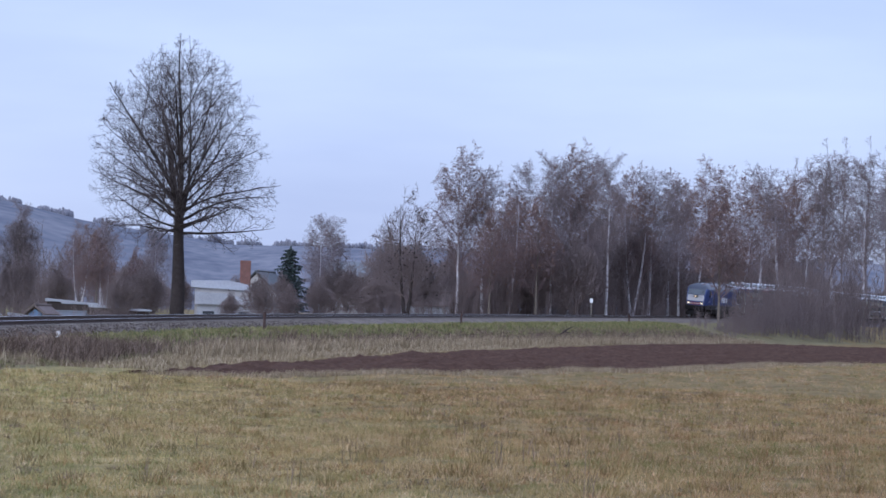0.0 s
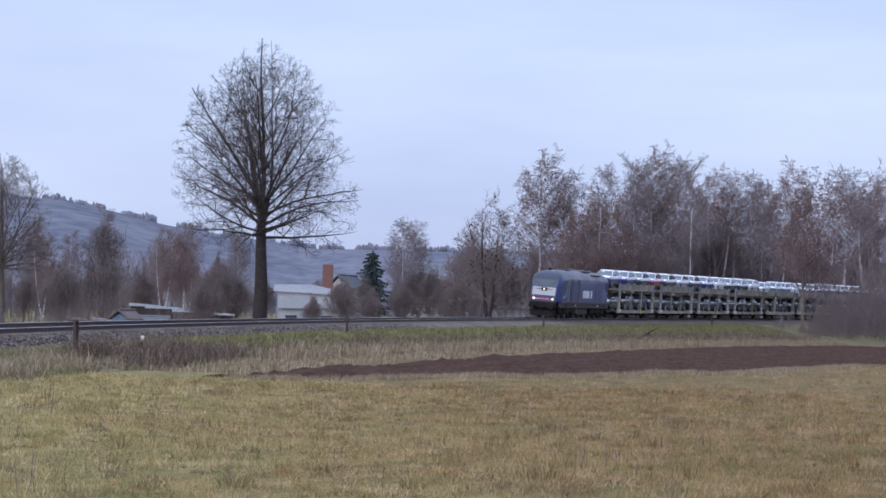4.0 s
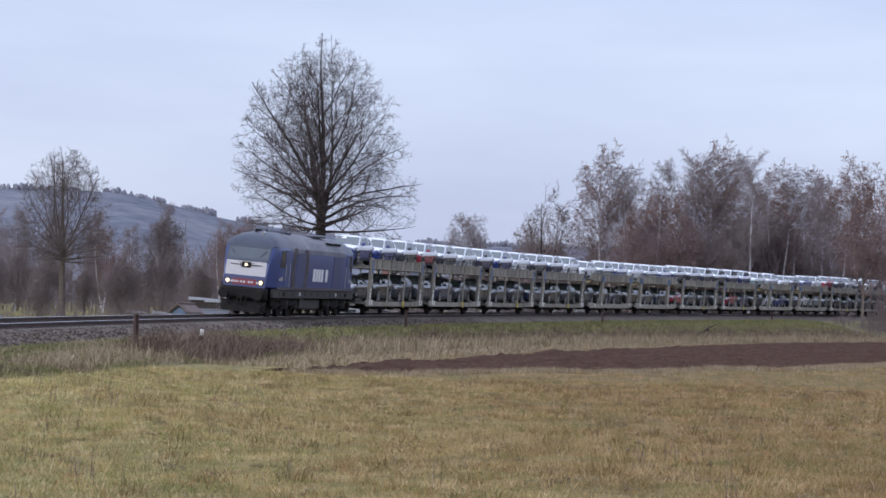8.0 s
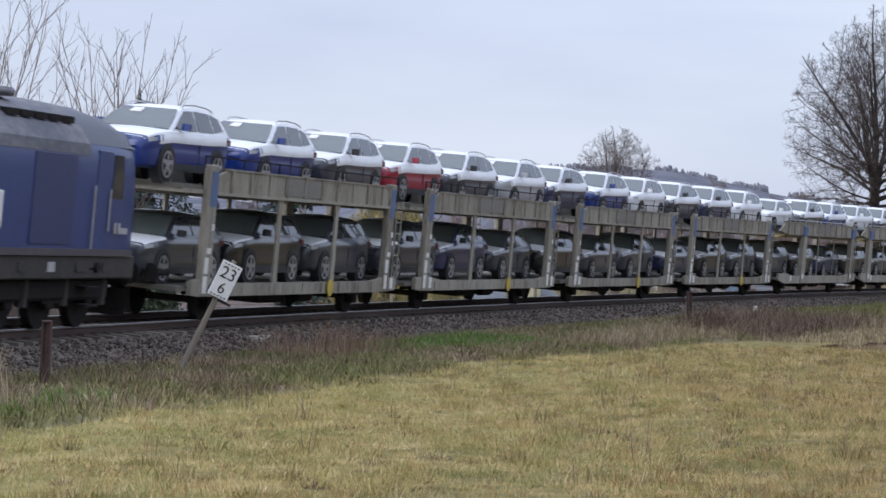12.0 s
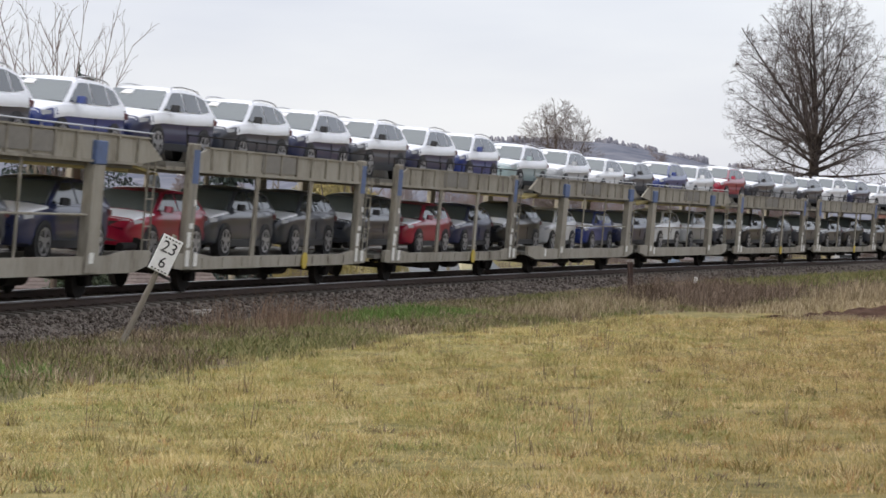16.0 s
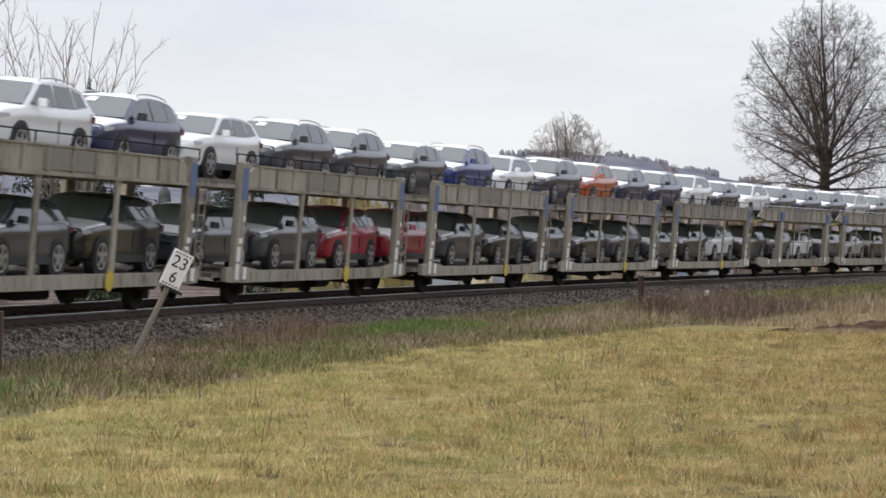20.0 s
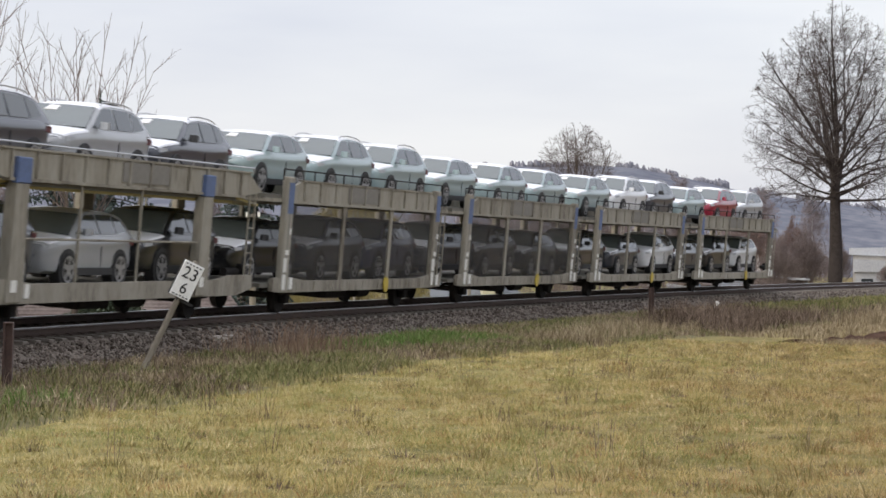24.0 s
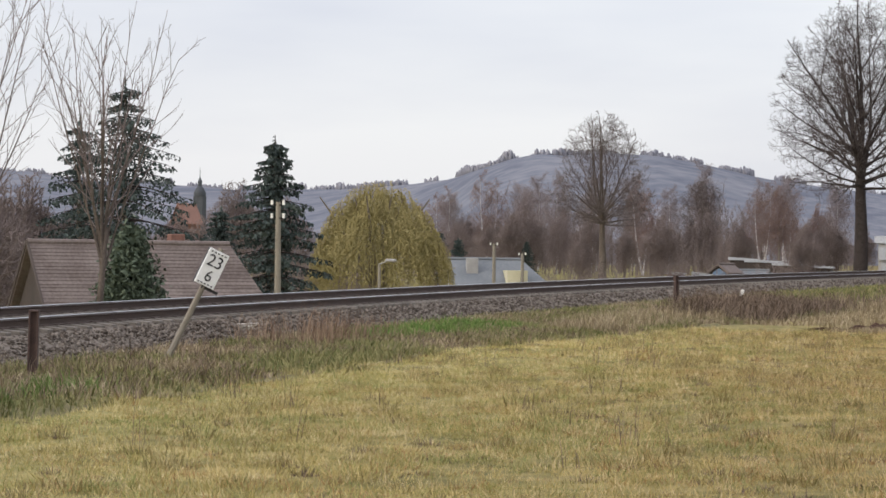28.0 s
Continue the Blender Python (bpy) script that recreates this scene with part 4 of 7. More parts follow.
def build_train():
    """Everything that rolls, as (thing, front offset on the train, pose on its vehicle)."""
    rolling = [(locomotive(), None, Matrix())]
    first = {}
    cars = {}
    rng = random.Random(5)
    for i in range(22):
        make = ("blue", i % 2) if i in BLUE_HEADED else ("plain", i in SCREENED)
        if make in first:
            wagon = copy_thing(first[make], Matrix())
        else:
            wagon = first[make] = car_carrier(make[1]) if make[0] == "plain" else low_carrier(*((4.7, 14.1) if make[1] == 0 else (2.1, 11.8)))
        rolling.append((wagon, i, Matrix()))
        for deck, keys in ((2.94 if make[0] == "plain" else 2.84, UPPER[i % 24]), (0.80, LOWER[i % 24])):
            spots = CAR_SPOTS.get((i, deck > 1), CAR_SPOTS[deck > 1])
            for k in range(3):
                c = keys[k]
                kind = "hatch" if c.isupper() or (deck < 1 and (i + k) % 3 == 0) else "wrapped" if deck > 1 and i < 9 else "suv"
                code = (kind, c.lower(), deck < 1)
                if code in cars:
                    car = copy_thing(cars[code], Matrix())
                else:
                    car = cars[code] = new_car(kind, c.lower(), deck < 1)
                x = spots[k] - CAR_LENGTH[kind] / 2 + rng.uniform(-0.12, 0.12)
                rolling.append((car, i, pose(min(x, UNIT - 0.3 - CAR_LENGTH[kind]), rng.uniform(-0.05, 0.05), deck + 0.002, 0, 0, rng.uniform(-0.4, 0.4))))
    return rolling


ROLLING = build_train()


def motions():
    """The train runs past at a steady speed, slowing a little at first."""
    posed = {}
    for ob, unit, local in ROLLING:
        rows = []
        for t in range(29):
            if (unit, t) not in posed:
                s = front_at(t)
                posed[unit, t] = vehicle_pose(s, 4.3, 14.95) if unit is None else vehicle_pose(s + 20.28 + UNIT * unit, 3.1, 12.9)
            rows.append((t, posed[unit, t] @ local))
        walk(ob, rows)


# ---- trees ----
M.update(
    twig=material("dark_brown_twigs", (0.06, 0.05, 0.047), (0.115, 0.095, 0.09), scale=2, fine=10, rough=0.95, spec=0.05),
    oak_twig=material("grey_brown_oak_twigs", (0.095, 0.078, 0.072), (0.17, 0.14, 0.13), scale=2, fine=10, rough=0.95, spec=0.05),
    grey_bark=material("grey_brown_bark", (0.12, 0.10, 0.08), (0.22, 0.19, 0.155), scale=2, fine=12, rough=0.95, spec=0.1),
    bark_brown=material("brown_grey_young_bark", (0.075, 0.06, 0.05), (0.15, 0.125, 0.105), scale=2, fine=12, rough=0.95, spec=0.1),
    birch_bark=material("white_birch_bark", (0.10, 0.09, 0.09), (0.50, 0.47, 0.47), (0.60, 0.57, 0.57), scale=1.6, fine=5, rough=0.8, stretch=(1, 1, 0.7)),
    birch_twig=material("violet_brown_birch_twigs", (0.155, 0.11, 0.104), (0.25, 0.188, 0.176), scale=0.5, fine=5, rough=0.95, spec=0.05),
    pale_twig=material("pale_birch_twigs", (0.17, 0.138, 0.134), (0.28, 0.235, 0.23), scale=0.5, fine=5, rough=0.95, spec=0.05),
    tan_leaf=material("tan_withered_leaves", (0.18, 0.10, 0.065), (0.27, 0.16, 0.10), scale=1, fine=6, rough=0.9, island=0.6, spec=0.1),
    needle=material("dark_green_spruce_needles", (0.034, 0.045, 0.043), (0.06, 0.078, 0.072), (0.09, 0.11, 0.10), scale=0.8, fine=6, rough=0.9, island=0.5, spec=0.1),
    pine_needle=material("grey_green_pine_needles", (0.06, 0.08, 0.055), (0.11, 0.135, 0.095), scale=1, fine=6, rough=0.9, island=0.5, spec=0.1),
    willow=material("yellow_green_willow_leaves", (0.27, 0.225, 0.095), (0.32, 0.27, 0.12), (0.36, 0.305, 0.145), scale=0.35, fine=3, rough=0.9, island=0.15, spec=0.1),
    thicket=material("brown_thicket_twigs", (0.145, 0.115, 0.108), (0.25, 0.205, 0.192), scale=0.4, fine=4, rough=0.95, spec=0.05),
    brown_crown=material("rust_brown_crown", (0.16, 0.105, 0.08), (0.24, 0.16, 0.12), scale=0.5, fine=4, rough=0.95, spec=0.05, island=0.4),
)


def limbs_mesh(name, segs, mat, sides=((0.12, 8), (0.035, 5), (0.0, 3))):
    """Tapered limbs from (x0, y0, z0, x1, y1, z1, r0, r1) rows; thick ones are rounder."""
    a = np.asarray(segs, float)
    verts, faces, base = [], [], 0
    hi = 1e9
    for lim, n in sides:
        pick = a[(a[:, 6] >= lim) & (a[:, 6] < hi)]
        hi = lim
        if not len(pick):
            continue
        p, q = pick[:, :3], pick[:, 3:6]
        d = q - p
        d /= np.linalg.norm(d, axis=1, keepdims=True) + 1e-9
        ref = np.where(np.abs(d[:, 2:3]) < 0.9, [[0, 0, 1.0]], [[1.0, 0, 0]])
        u = np.cross(d, ref)
        u /= np.linalg.norm(u, axis=1, keepdims=True)
        w = np.cross(d, u)
        ang = math.tau * np.arange(n) / n
        off = np.cos(ang)[None, :, None] * u[:, None] + np.sin(ang)[None, :, None] * w[:, None]
        lo = p[:, None] + off * pick[:, 6, None, None]
        up = q[:, None] + off * pick[:, 7, None, None]
        verts.append(np.concatenate([lo, up], 1).reshape(-1, 3))
        i = base + np.arange(len(pick))[:, None] * 2 * n + np.arange(n)[None]
        j = base + np.arange(len(pick))[:, None] * 2 * n + (np.arange(n)[None] + 1) % n
        faces.append(np.stack([i, j, j + n, i + n], -1).reshape(-1, 4))
        base += len(pick) * 2 * n
    return raw_mesh(name, np.concatenate(verts), np.concatenate(faces), mat, True)


def grow(rng, out, p, d, length, r, level, plan, inside):
    """One limb and its side limbs. plan rows: steps, wander, lift, side limbs a step, angle, length ratio, first bare share, least radius."""
    steps, wander, lift, kids, angle, ratio, bare, least = plan[level]
    last = level == len(plan) - 1
    tip = max(least * 0.6, r * 0.12)
    step = length / steps
    spin = rng.random() * 6.28
    for i in range(steps):
        d = (d + Vector((rng.uniform(-1, 1), rng.uniform(-1, 1), rng.uniform(-1, 1))) * wander + Vector((0, 0, lift))).normalized()
        q = p + d * step
        r1 = r + (tip - r) * (i + 1) / steps
        r0 = r + (tip - r) * i / steps
        out.append((*p, *q, max(r0, least), max(r1, least * 0.6)))
        p = q
        if not inside(p):
            return
        if last or (i + 1) / steps < bare:
            continue
        n = int(kids) + (rng.random() < kids - int(kids))
        for k in range(n):
            spin += 2.4 + rng.uniform(-0.5, 0.5)
            side = d.orthogonal().normalized()
            side.rotate(Matrix.Rotation(spin, 3, d))
            a = radians(angle + rng.uniform(-12, 12))
            grow(rng, out, p, (d * math.cos(a) + side * math.sin(a)).normalized(), length * ratio * (1.15 - 0.6 * (i + 1) / steps) * rng.uniform(0.7, 1.15), max(r1 * 0.55, least), level + 1, plan, inside)


def leaves_mesh(name, places, size, mat, rng, droop=0.0):
    """Small flat leaves or needle sprays, a quad each."""
    c = np.asarray(places, float)
    n = len(c)
    g = np.random.default_rng(rng.randrange(10 ** 6))
    a = g.normal(size=(n, 3))
    a[:, 2] = a[:, 2] * (1 - droop) - droop * 2
    a /= np.linalg.norm(a, axis=1, keepdims=True)
    b = np.cross(a, g.normal(size=(n, 3)))
    b /= np.linalg.norm(b, axis=1, keepdims=True)
    s = size * g.uniform(0.6, 1.4, (n, 1))
    v = np.stack([c - b * s * 0.35, c + a * s - b * s * 0.15, c + a * s * 1.1 + b * s * 0.2, c + b * s * 0.35], 1).reshape(-1, 3)
    return raw_mesh(name, v, np.arange(4 * n).reshape(-1, 4), mat)


def big_tree(seed, height, spread, clear, trunk_r, dense=1.0, split=0.47, outline=(0.62, 0.95, 1.0, 1.0, 0.99, 0.96, 0.90, 0.80, 0.64, 0.42, 0.12)):
    """A free-standing bare lime: straight trunk, fanned leaders, limbs that reach the crown's outline and split finer and finer."""
    rng = random.Random(seed)
    out = []
    low = clear * 0.78
    def free(p):
        f = (p.z - low) / (height - low)
        if f < 0 or f > 1:
            return False
        wob = 1 + 0.07 * noise.noise(p * 0.4 + Vector((seed, 0, 0)))
        return math.hypot(p.x, p.y) < spread * wob * float(np.interp(f, np.linspace(0, 1, len(outline)), outline))
    def reach(p, d):
        k = 0.0
        while k < 20 and free(p + d * (k + 0.35)):
            k += 0.35
        return k
    # steps, wander, lift, side limbs a step, angle, bare share, share of the mother limb
    levels = [(12, 0.08, 0.02, 0.72 * dense, 42, 0.12, 1.0), (9, 0.12, 0.03, 1.4 * dense, 46, 0.12, 0.72), (5, 0.18, 0.005, 1.6 * dense, 48, 0.1, 0.46), (4, 0.22, 0.0, 1.25 * dense, 44, 0.2, 0.5), (2, 0.25, 0.0, 0, 0, 0, 0.5)]
    least = (0.07, 0.032, 0.018, 0.011, 0.0085)
    def limb(p, d, length, r, level, bend=None):
        steps, wander, lift, kids, angle, bare, _ = levels[level]
        lift = lift if bend is None else bend
        spin = rng.random() * 6.28
        end = least[min(level + 1, 4)]
        for i in range(steps):
            d = (d + Vector((rng.uniform(-1, 1), rng.uniform(-1, 1), rng.uniform(-1, 1))) * wander + Vector((0, 0, lift))).normalized()
            q = p + d * length / steps
            r0, r1 = r + (end - r) * i / steps, r + (end - r) * (i + 1) / steps
            out.append((*p, *q, r0, r1))
            p = q
            if level == 4 or (i + 1) / steps < bare:
                continue
            for k in range(int(kids) + (rng.random() < kids - int(kids))):
                spin += 2.4 + rng.uniform(-0.5, 0.5)
                side = d.orthogonal().normalized()
                side.rotate(Matrix.Rotation(spin, 3, d))
                a = radians(angle + rng.uniform(-12, 12))
                e = (d * math.cos(a) + side * math.sin(a)).normalized()
                share = levels[level + 1][6]
                far = length * share * (1.2 - 0.6 * (i + 1) / steps) * rng.uniform(0.75, 1.1)
                if level < 3:
                    far = min(far, reach(p, e) * rng.uniform(0.9, 1.02))
                if far > 0.18:
                    limb(p, e, far, max(least[level + 1], min(r1 * 0.6, 0.10 if level == 0 else 0.05)), level + 1)
    fork = height * split
    p = Vector((0, 0, 0))
    for i in range(8):
        q = Vector((0.06 * math.sin(i), 0.03 * i, fork * (i + 1) / 8))
        out.append((*p, *q, trunk_r * (1.25 if i == 0 else 1.0 - 0.065 * i), trunk_r * (1.0 - 0.065 * (i + 1))))
        p = q
    for k in range(5):
        a = k * 2.4 + rng.uniform(-0.3, 0.3)
        tilt = 0.05 if k == 0 else rng.uniform(0.18, 0.40)
        b = Vector((0, 0, fork * (0.99 if k == 0 else rng.uniform(0.70, 0.98))))
        d = Vector((math.cos(a) * tilt, math.sin(a) * tilt, 1)).normalized()
        limb(b, d, reach(b, d) * rng.uniform(0.93, 1.0), trunk_r * (0.34 if k == 0 else 0.27), 0)
    for k in range(24):
        a = k * 2.4 + rng.uniform(-0.4, 0.4)
        f = ((k + 0.5) / 24) ** 1.1
        b = Vector((0, 0, clear + (fork * 0.98 - clear) * f))
        up = -0.02 + 1.15 * f + rng.uniform(-0.05, 0.18)
        d = Vector((math.cos(a), math.sin(a), up)).normalized()
        limb(b, d, reach(b, d) * rng.uniform(0.92, 1.0), trunk_r * rng.uniform(0.15, 0.22), 1, 0.012 - 0.02 * (1 - f))
    return out


def upright_tree(seed, height, spread, trunk_r, clear, limbs, angle=38, lift=0.06, droop=-0.05, dense=1.0, stems=1, least=0.012, taper=(0.35, 0.85, 1.0, 0.9, 0.65, 0.3, 0.05)):
    """A slim bare tree: a leading stem with ascending limbs and finer, hanging twigs. Returns stem and twig rows."""
    rng = random.Random(seed)
    stem, out = [], []
    def inside(p):
        f = (p.z - clear * 0.6) / (height - clear * 0.6)
        return math.hypot(p.x, p.y) < spread * float(np.interp(f, np.linspace(0, 1, len(taper)), taper)) * (1 + 0.2 * noise.noise(p * 0.5)) + 0.25
    plan = [(6, 0.10, lift, 1.5 * dense, 42, 0.5, 0.15, least * 1.6), (5, 0.2, droop * 0.4, 1.5 * dense, 45, 0.6, 0.1, least), (4, 0.22, droop * 2.2, 0, 0, 0, 0, least)]
    for m in range(stems):
        p = Vector((0, 0, 0))
        lean = Vector((rng.uniform(-1, 1), rng.uniform(-1, 1), 0)) * (0.04 if stems == 1 else 0.22)
        n = 14
        hm = height * (1 if m == 0 else rng.uniform(0.75, 1.0))
        for i in range(n):
            q = p + (Vector((0, 0, 1)) + lean * (1 - i / n) + Vector((rng.uniform(-1, 1), rng.uniform(-1, 1), 0)) * 0.03) * hm / n
            r0, r1 = trunk_r * (1 - 0.93 * i / n), trunk_r * (1 - 0.93 * (i + 1) / n)
            stem.append((*p, *q, r0 * (1.25 if i == 0 else 1), r1))
            p = q
            if p.z > clear:
                for k in range(max(1, round(limbs / n / stems))):
                    a = rng.random() * 6.28
                    t = radians(angle + rng.uniform(-10, 10))
                    grow(rng, out, p - Vector((0, 0, rng.random() * hm / n)), Vector((math.cos(a) * math.sin(t), math.sin(a) * math.sin(t), math.cos(t))), spread * 1.5 * (1.1 - 0.75 * i / n) * rng.uniform(0.8, 1.2), max(r1 * 0.45, least), 0, plan, inside)
    return stem, out


def spruce_rows(seed, height, spread, tier=0.8, nod=0.3, curtain=0.5, boughs=7):
    """Trunk rows, bough rows and needle places of a spruce: tiers of boughs with upturned tips and hanging curtains."""
    rng = random.Random(seed)
    trunk = [(0, 0, height * i / 10, 0, 0, height * (i + 1) / 10, 0.26 * (1 - i / 10) + 0.02, 0.26 * (1 - (i + 1) / 10) + 0.015) for i in range(10)]
    twigs, needles = [], []
    z = height * 0.10
    while z < height * 0.97:
        f = z / height
        full = spread * float(np.interp(f, [0, 0.25, 0.5, 0.75, 0.92, 1.0], [1.0, 0.95, 0.72, 0.44, 0.20, 0.06]))
        n = boughs if f < 0.75 else boughs - 2
        for k in range(n):
            a = 6.28 * (k + rng.uniform(-0.3, 0.3)) / n + z * 1.7
            length = full * rng.uniform(0.62, 1.15) + 0.12
            lift = rng.uniform(-0.22, 0.22) * tier
            p = Vector((0, 0, z + lift))
            m = 7
            for i in range(m):
                g = (i + 1) / m
                a += rng.uniform(-0.05, 0.05)
                q = Vector((math.cos(a) * length * g, math.sin(a) * length * g, z + lift + length * (0.05 * g - nod * g * g + 0.75 * nod * max(0, g - 0.55) ** 1.3)))
                twigs.append((*p, *q, 0.035 * (1 - g) + 0.014, 0.035 * (1 - g) + 0.010))
                wide = (0.10 + 0.16 * length) * (1.15 - g)
                hang = curtain * min(1.0, 0.35 + length * 0.25) * (1.25 - 0.8 * g)
                for j in range(int(5 + 2.8 * length)):
                    e = p.lerp(q, rng.random())
                    t = rng.uniform(-1, 1) * wide
                    u = rng.random() ** 1.3 * hang
                    needles.append((e.x - math.sin(a) * t, e.y + math.cos(a) * t, e.z + 0.05 - abs(t) * 0.3 - u))
                p = q
        z += tier * (0.55 + 0.6 * (1 - f)) * rng.uniform(0.8, 1.2)
    for k in range(40):
        w = rng.random()
        needles.append((rng.uniform(-0.16, 0.16) * w, rng.uniform(-0.16, 0.16) * w, height * (1 - 0.09 * w)))
    return trunk, twigs, needles


def plant(name, label, category, at, rows, group="", spin=0.0, size=1.0):
    """rows: (part name, mesh)."""
    ob = thing(name, label, category, pose(*at, 0, 0, spin) @ Matrix.Scale(size, 4), group)
    if size != 1.0:
        ob.scale = (size,) * 3
    for n, me in rows:
        tagged(part(n, me, None, ob), kind="stuff" if n in ("leafage", "foliage", "seed_crown", "stem_base", "limb_frame") else "")
    return ob


def polar(azimuth, distance, drop=0.0):
    """A place by its bearing to the left of straight ahead; it stands on the land."""
    x, y = -math.sin(radians(azimuth)) * distance, math.cos(radians(azimuth)) * distance
    return x, y, float(land(x, y)) - 0.05 - drop


def again(ob, at, spin, size=1.0):
    c = copy_thing(ob, pose(*at, 0, 0, spin))
    c.scale = (size,) * 3
    return c


def over_the_line(az, dist):
    """Keeps a tree of the far wood beyond the track."""
    return max(dist, float(np.interp(az, [-7.5, -6.5, -4.8, -4.0, -3.0, -2.2, -1.0], [505, 460, 398, 372, 345, 318, 290])))


def woods():
    # the great lime beside the line
    x, y, z = polar(9.33, 190)
    rows = big_tree(3, 0.1145 * 190 + EYE - z, 7.6, 7.6, 0.62, 0.9)
    plant("lime_tree", "tall bare lime tree with an egg-shaped crown", "tree", (x, y, z), [("trunk", limbs_mesh("lime_limbs", [r for r in rows if r[6] > 0.06], M["bark"])), ("crown", limbs_mesh("lime_twigs", [r for r in rows if r[6] <= 0.06], M["twig"]))])
    # a rounder bare oak farther along
    x, y, z = polar(15.33, 250)
    rows = big_tree(11, 0.0645 * 250 + EYE - z, 5.7, 6.0, 0.44, 0.84, 0.42, (0.5, 0.85, 1.0, 1.0, 0.98, 0.95, 0.88, 0.74, 0.52, 0.15))
    oak = plant("oak_tree", "round-crowned bare oak standing beyond the track", "tree", (x, y, z), [("trunk", limbs_mesh("oak_limbs", [r for r in rows if r[6] > 0.06], M["bark_brown"])), ("crown", limbs_mesh("oak_twigs", [r for r in rows if r[6] <= 0.06], M["oak_twig"]))])
    again(oak, polar(13.0, 330), 70, 0.72)
    # bush-shaped tree with dark seed clusters
    rng = random.Random(2)
    stem, tw = upright_tree(21, 13.2, 5.2, 0.22, 2.4, 42, angle=50, lift=0.09, droop=0.0, stems=2, taper=(0.5, 0.9, 1.0, 0.95, 0.8, 0.5, 0.15))
    tips = [r[3:6] for r in tw if rng.random() < 0.03]
    plant("ash_tree", "bare ash with dark clusters of seeds", "tree", polar(3.95, 262), [("trunk", limbs_mesh("ash_stem", stem, M["bark"])), ("crown", limbs_mesh("ash_twigs", tw, M["thicket"])), ("seed_crown", leaves_mesh("ash_seeds", [p for p in tips for _ in range(2)], 0.17, M["bark"], rng, 0.5))])
    # birches
    birches = []
    for k, (h, s, twig) in enumerate(((19, 5.2, "birch_twig"), (20, 4.8, "pale_twig"), (18, 4.3, "birch_twig"), (17, 4.6, "pale_twig"))):
        stem, tw = upright_tree(40 + k, h, s * 0.88, 0.2, h * 0.30, 84, angle=46, lift=0.045, droop=-0.10, dense=1.05, stems=1 if k != 2 else 2, least=0.013, taper=(0.35, 0.75, 0.95, 1.0, 0.98, 0.84, 0.55))
        parts = [("trunk", limbs_mesh("birch_stem", stem, M["birch_bark"])), ("crown", limbs_mesh("birch_twigs", tw, M[twig]))]
        if k in (0, 2):
            top = [r[3:6] for r in tw if r[5] > h * 0.72 and rng.random() < 0.07]
            parts.append(("leafage", leaves_mesh("birch_leaves", top, 0.15, M["tan_leaf"], rng, 0.3)))
        word = "violet-brown" if twig == "birch_twig" else "pale silvery"
        birches.append((parts, h, f"bare birch with white trunk and {word} hanging twigs"))
    first = {}
    spots = [(2.75, 285, 0, 0.0660), (2.15, 292, 3, 0.061), (1.55, 288, 2, 0.056), (1.15, 300, 1, 0.064), (0.55, 292, 1, 0.0675), (0.15, 296, 0, 0.0685), (-0.35, 300, 3, 0.0672), (-0.75, 290, 1, 0.0675), (-1.35, 305, 2, 0.0605),
             (-1.75, 292, 3, 0.0617), (-2.2, 300, 1, 0.060), (-2.75, 296, 2, 0.061), (-3.2, 310, 0, 0.0635), (-3.8, 305, 2, 0.0652), (-4.3, 300, 3, 0.064), (-4.85, 312, 2, 0.061), (-5.4, 300, 1, 0.066), (-6.0, 305, 3, 0.070), (-6.7, 300, 1, 0.070),
             (6.0, 300, 1, 0.0405), (5.75, 306, 3, 0.0395), (11.1, 270, 3, 0.036), (11.6, 262, 2, 0.034), (-2.45, 330, 0, 0.058), (1.8, 330, 2, 0.055), (-0.1, 335, 2, 0.060), (-1.2, 340, 0, 0.060), (-5.0, 340, 0, 0.06), (-7.4, 300, 3, 0.068)]
    for i, (az, dist, k, tan) in enumerate(spots):
        parts, h, label = birches[k]
        dist = over_the_line(az, dist)
        at = polar(az, dist)
        size = 0.95 * (tan * dist + EYE - at[2]) / h
        if k not in first:
            first[k] = plant("birch_tree", label, "tree", at, parts, "birches beyond the track", i * 67, size)
        else:
            again(first[k], at, i * 67 + 20, size)
    # tall thin poplars-like ashes at the far edge
    stem, tw = upright_tree(77, 20, 2.2, 0.15, 7, 40, angle=26, lift=0.08, droop=0.02, dense=0.8, least=0.014)
    thin = None
    for az, dist, tan in ((-5.75, 440, 0.0735), (-6.2, 455, 0.074), (-6.75, 475, 0.0745), (-5.1, 415, 0.066), (-7.2, 495, 0.072)):
        at = polar(az, dist)
        size = (tan * dist + EYE - at[2]) / 20
        if thin is None:
            thin = plant("young_aspen", "tall thin bare aspen with grey upright twigs", "tree", at, [("trunk", limbs_mesh("aspen_stem", stem, M["thicket"])), ("crown", limbs_mesh("aspen_twigs", tw, M["thicket"]))], "thin trees at the wood's edge", 0, size)
        else:
            again(thin, at, az * 50, size)
    # thickets: bare brushwood along and behind the line
    brush = []
    for k in range(3):
        stem, tw = upright_tree(90 + k, 6.0, 3.0, 0.06, 0.5, 42, angle=36, lift=0.08, droop=0.0, dense=0.8, stems=6, least=0.015, taper=(0.8, 1.0, 1.0, 0.95, 0.8, 0.55, 0.2))
        brush.append([("stem_base", limbs_mesh("brush_stems", stem, M["thicket"])), ("crown", limbs_mesh("brush_twigs", tw, M["thicket"]))])
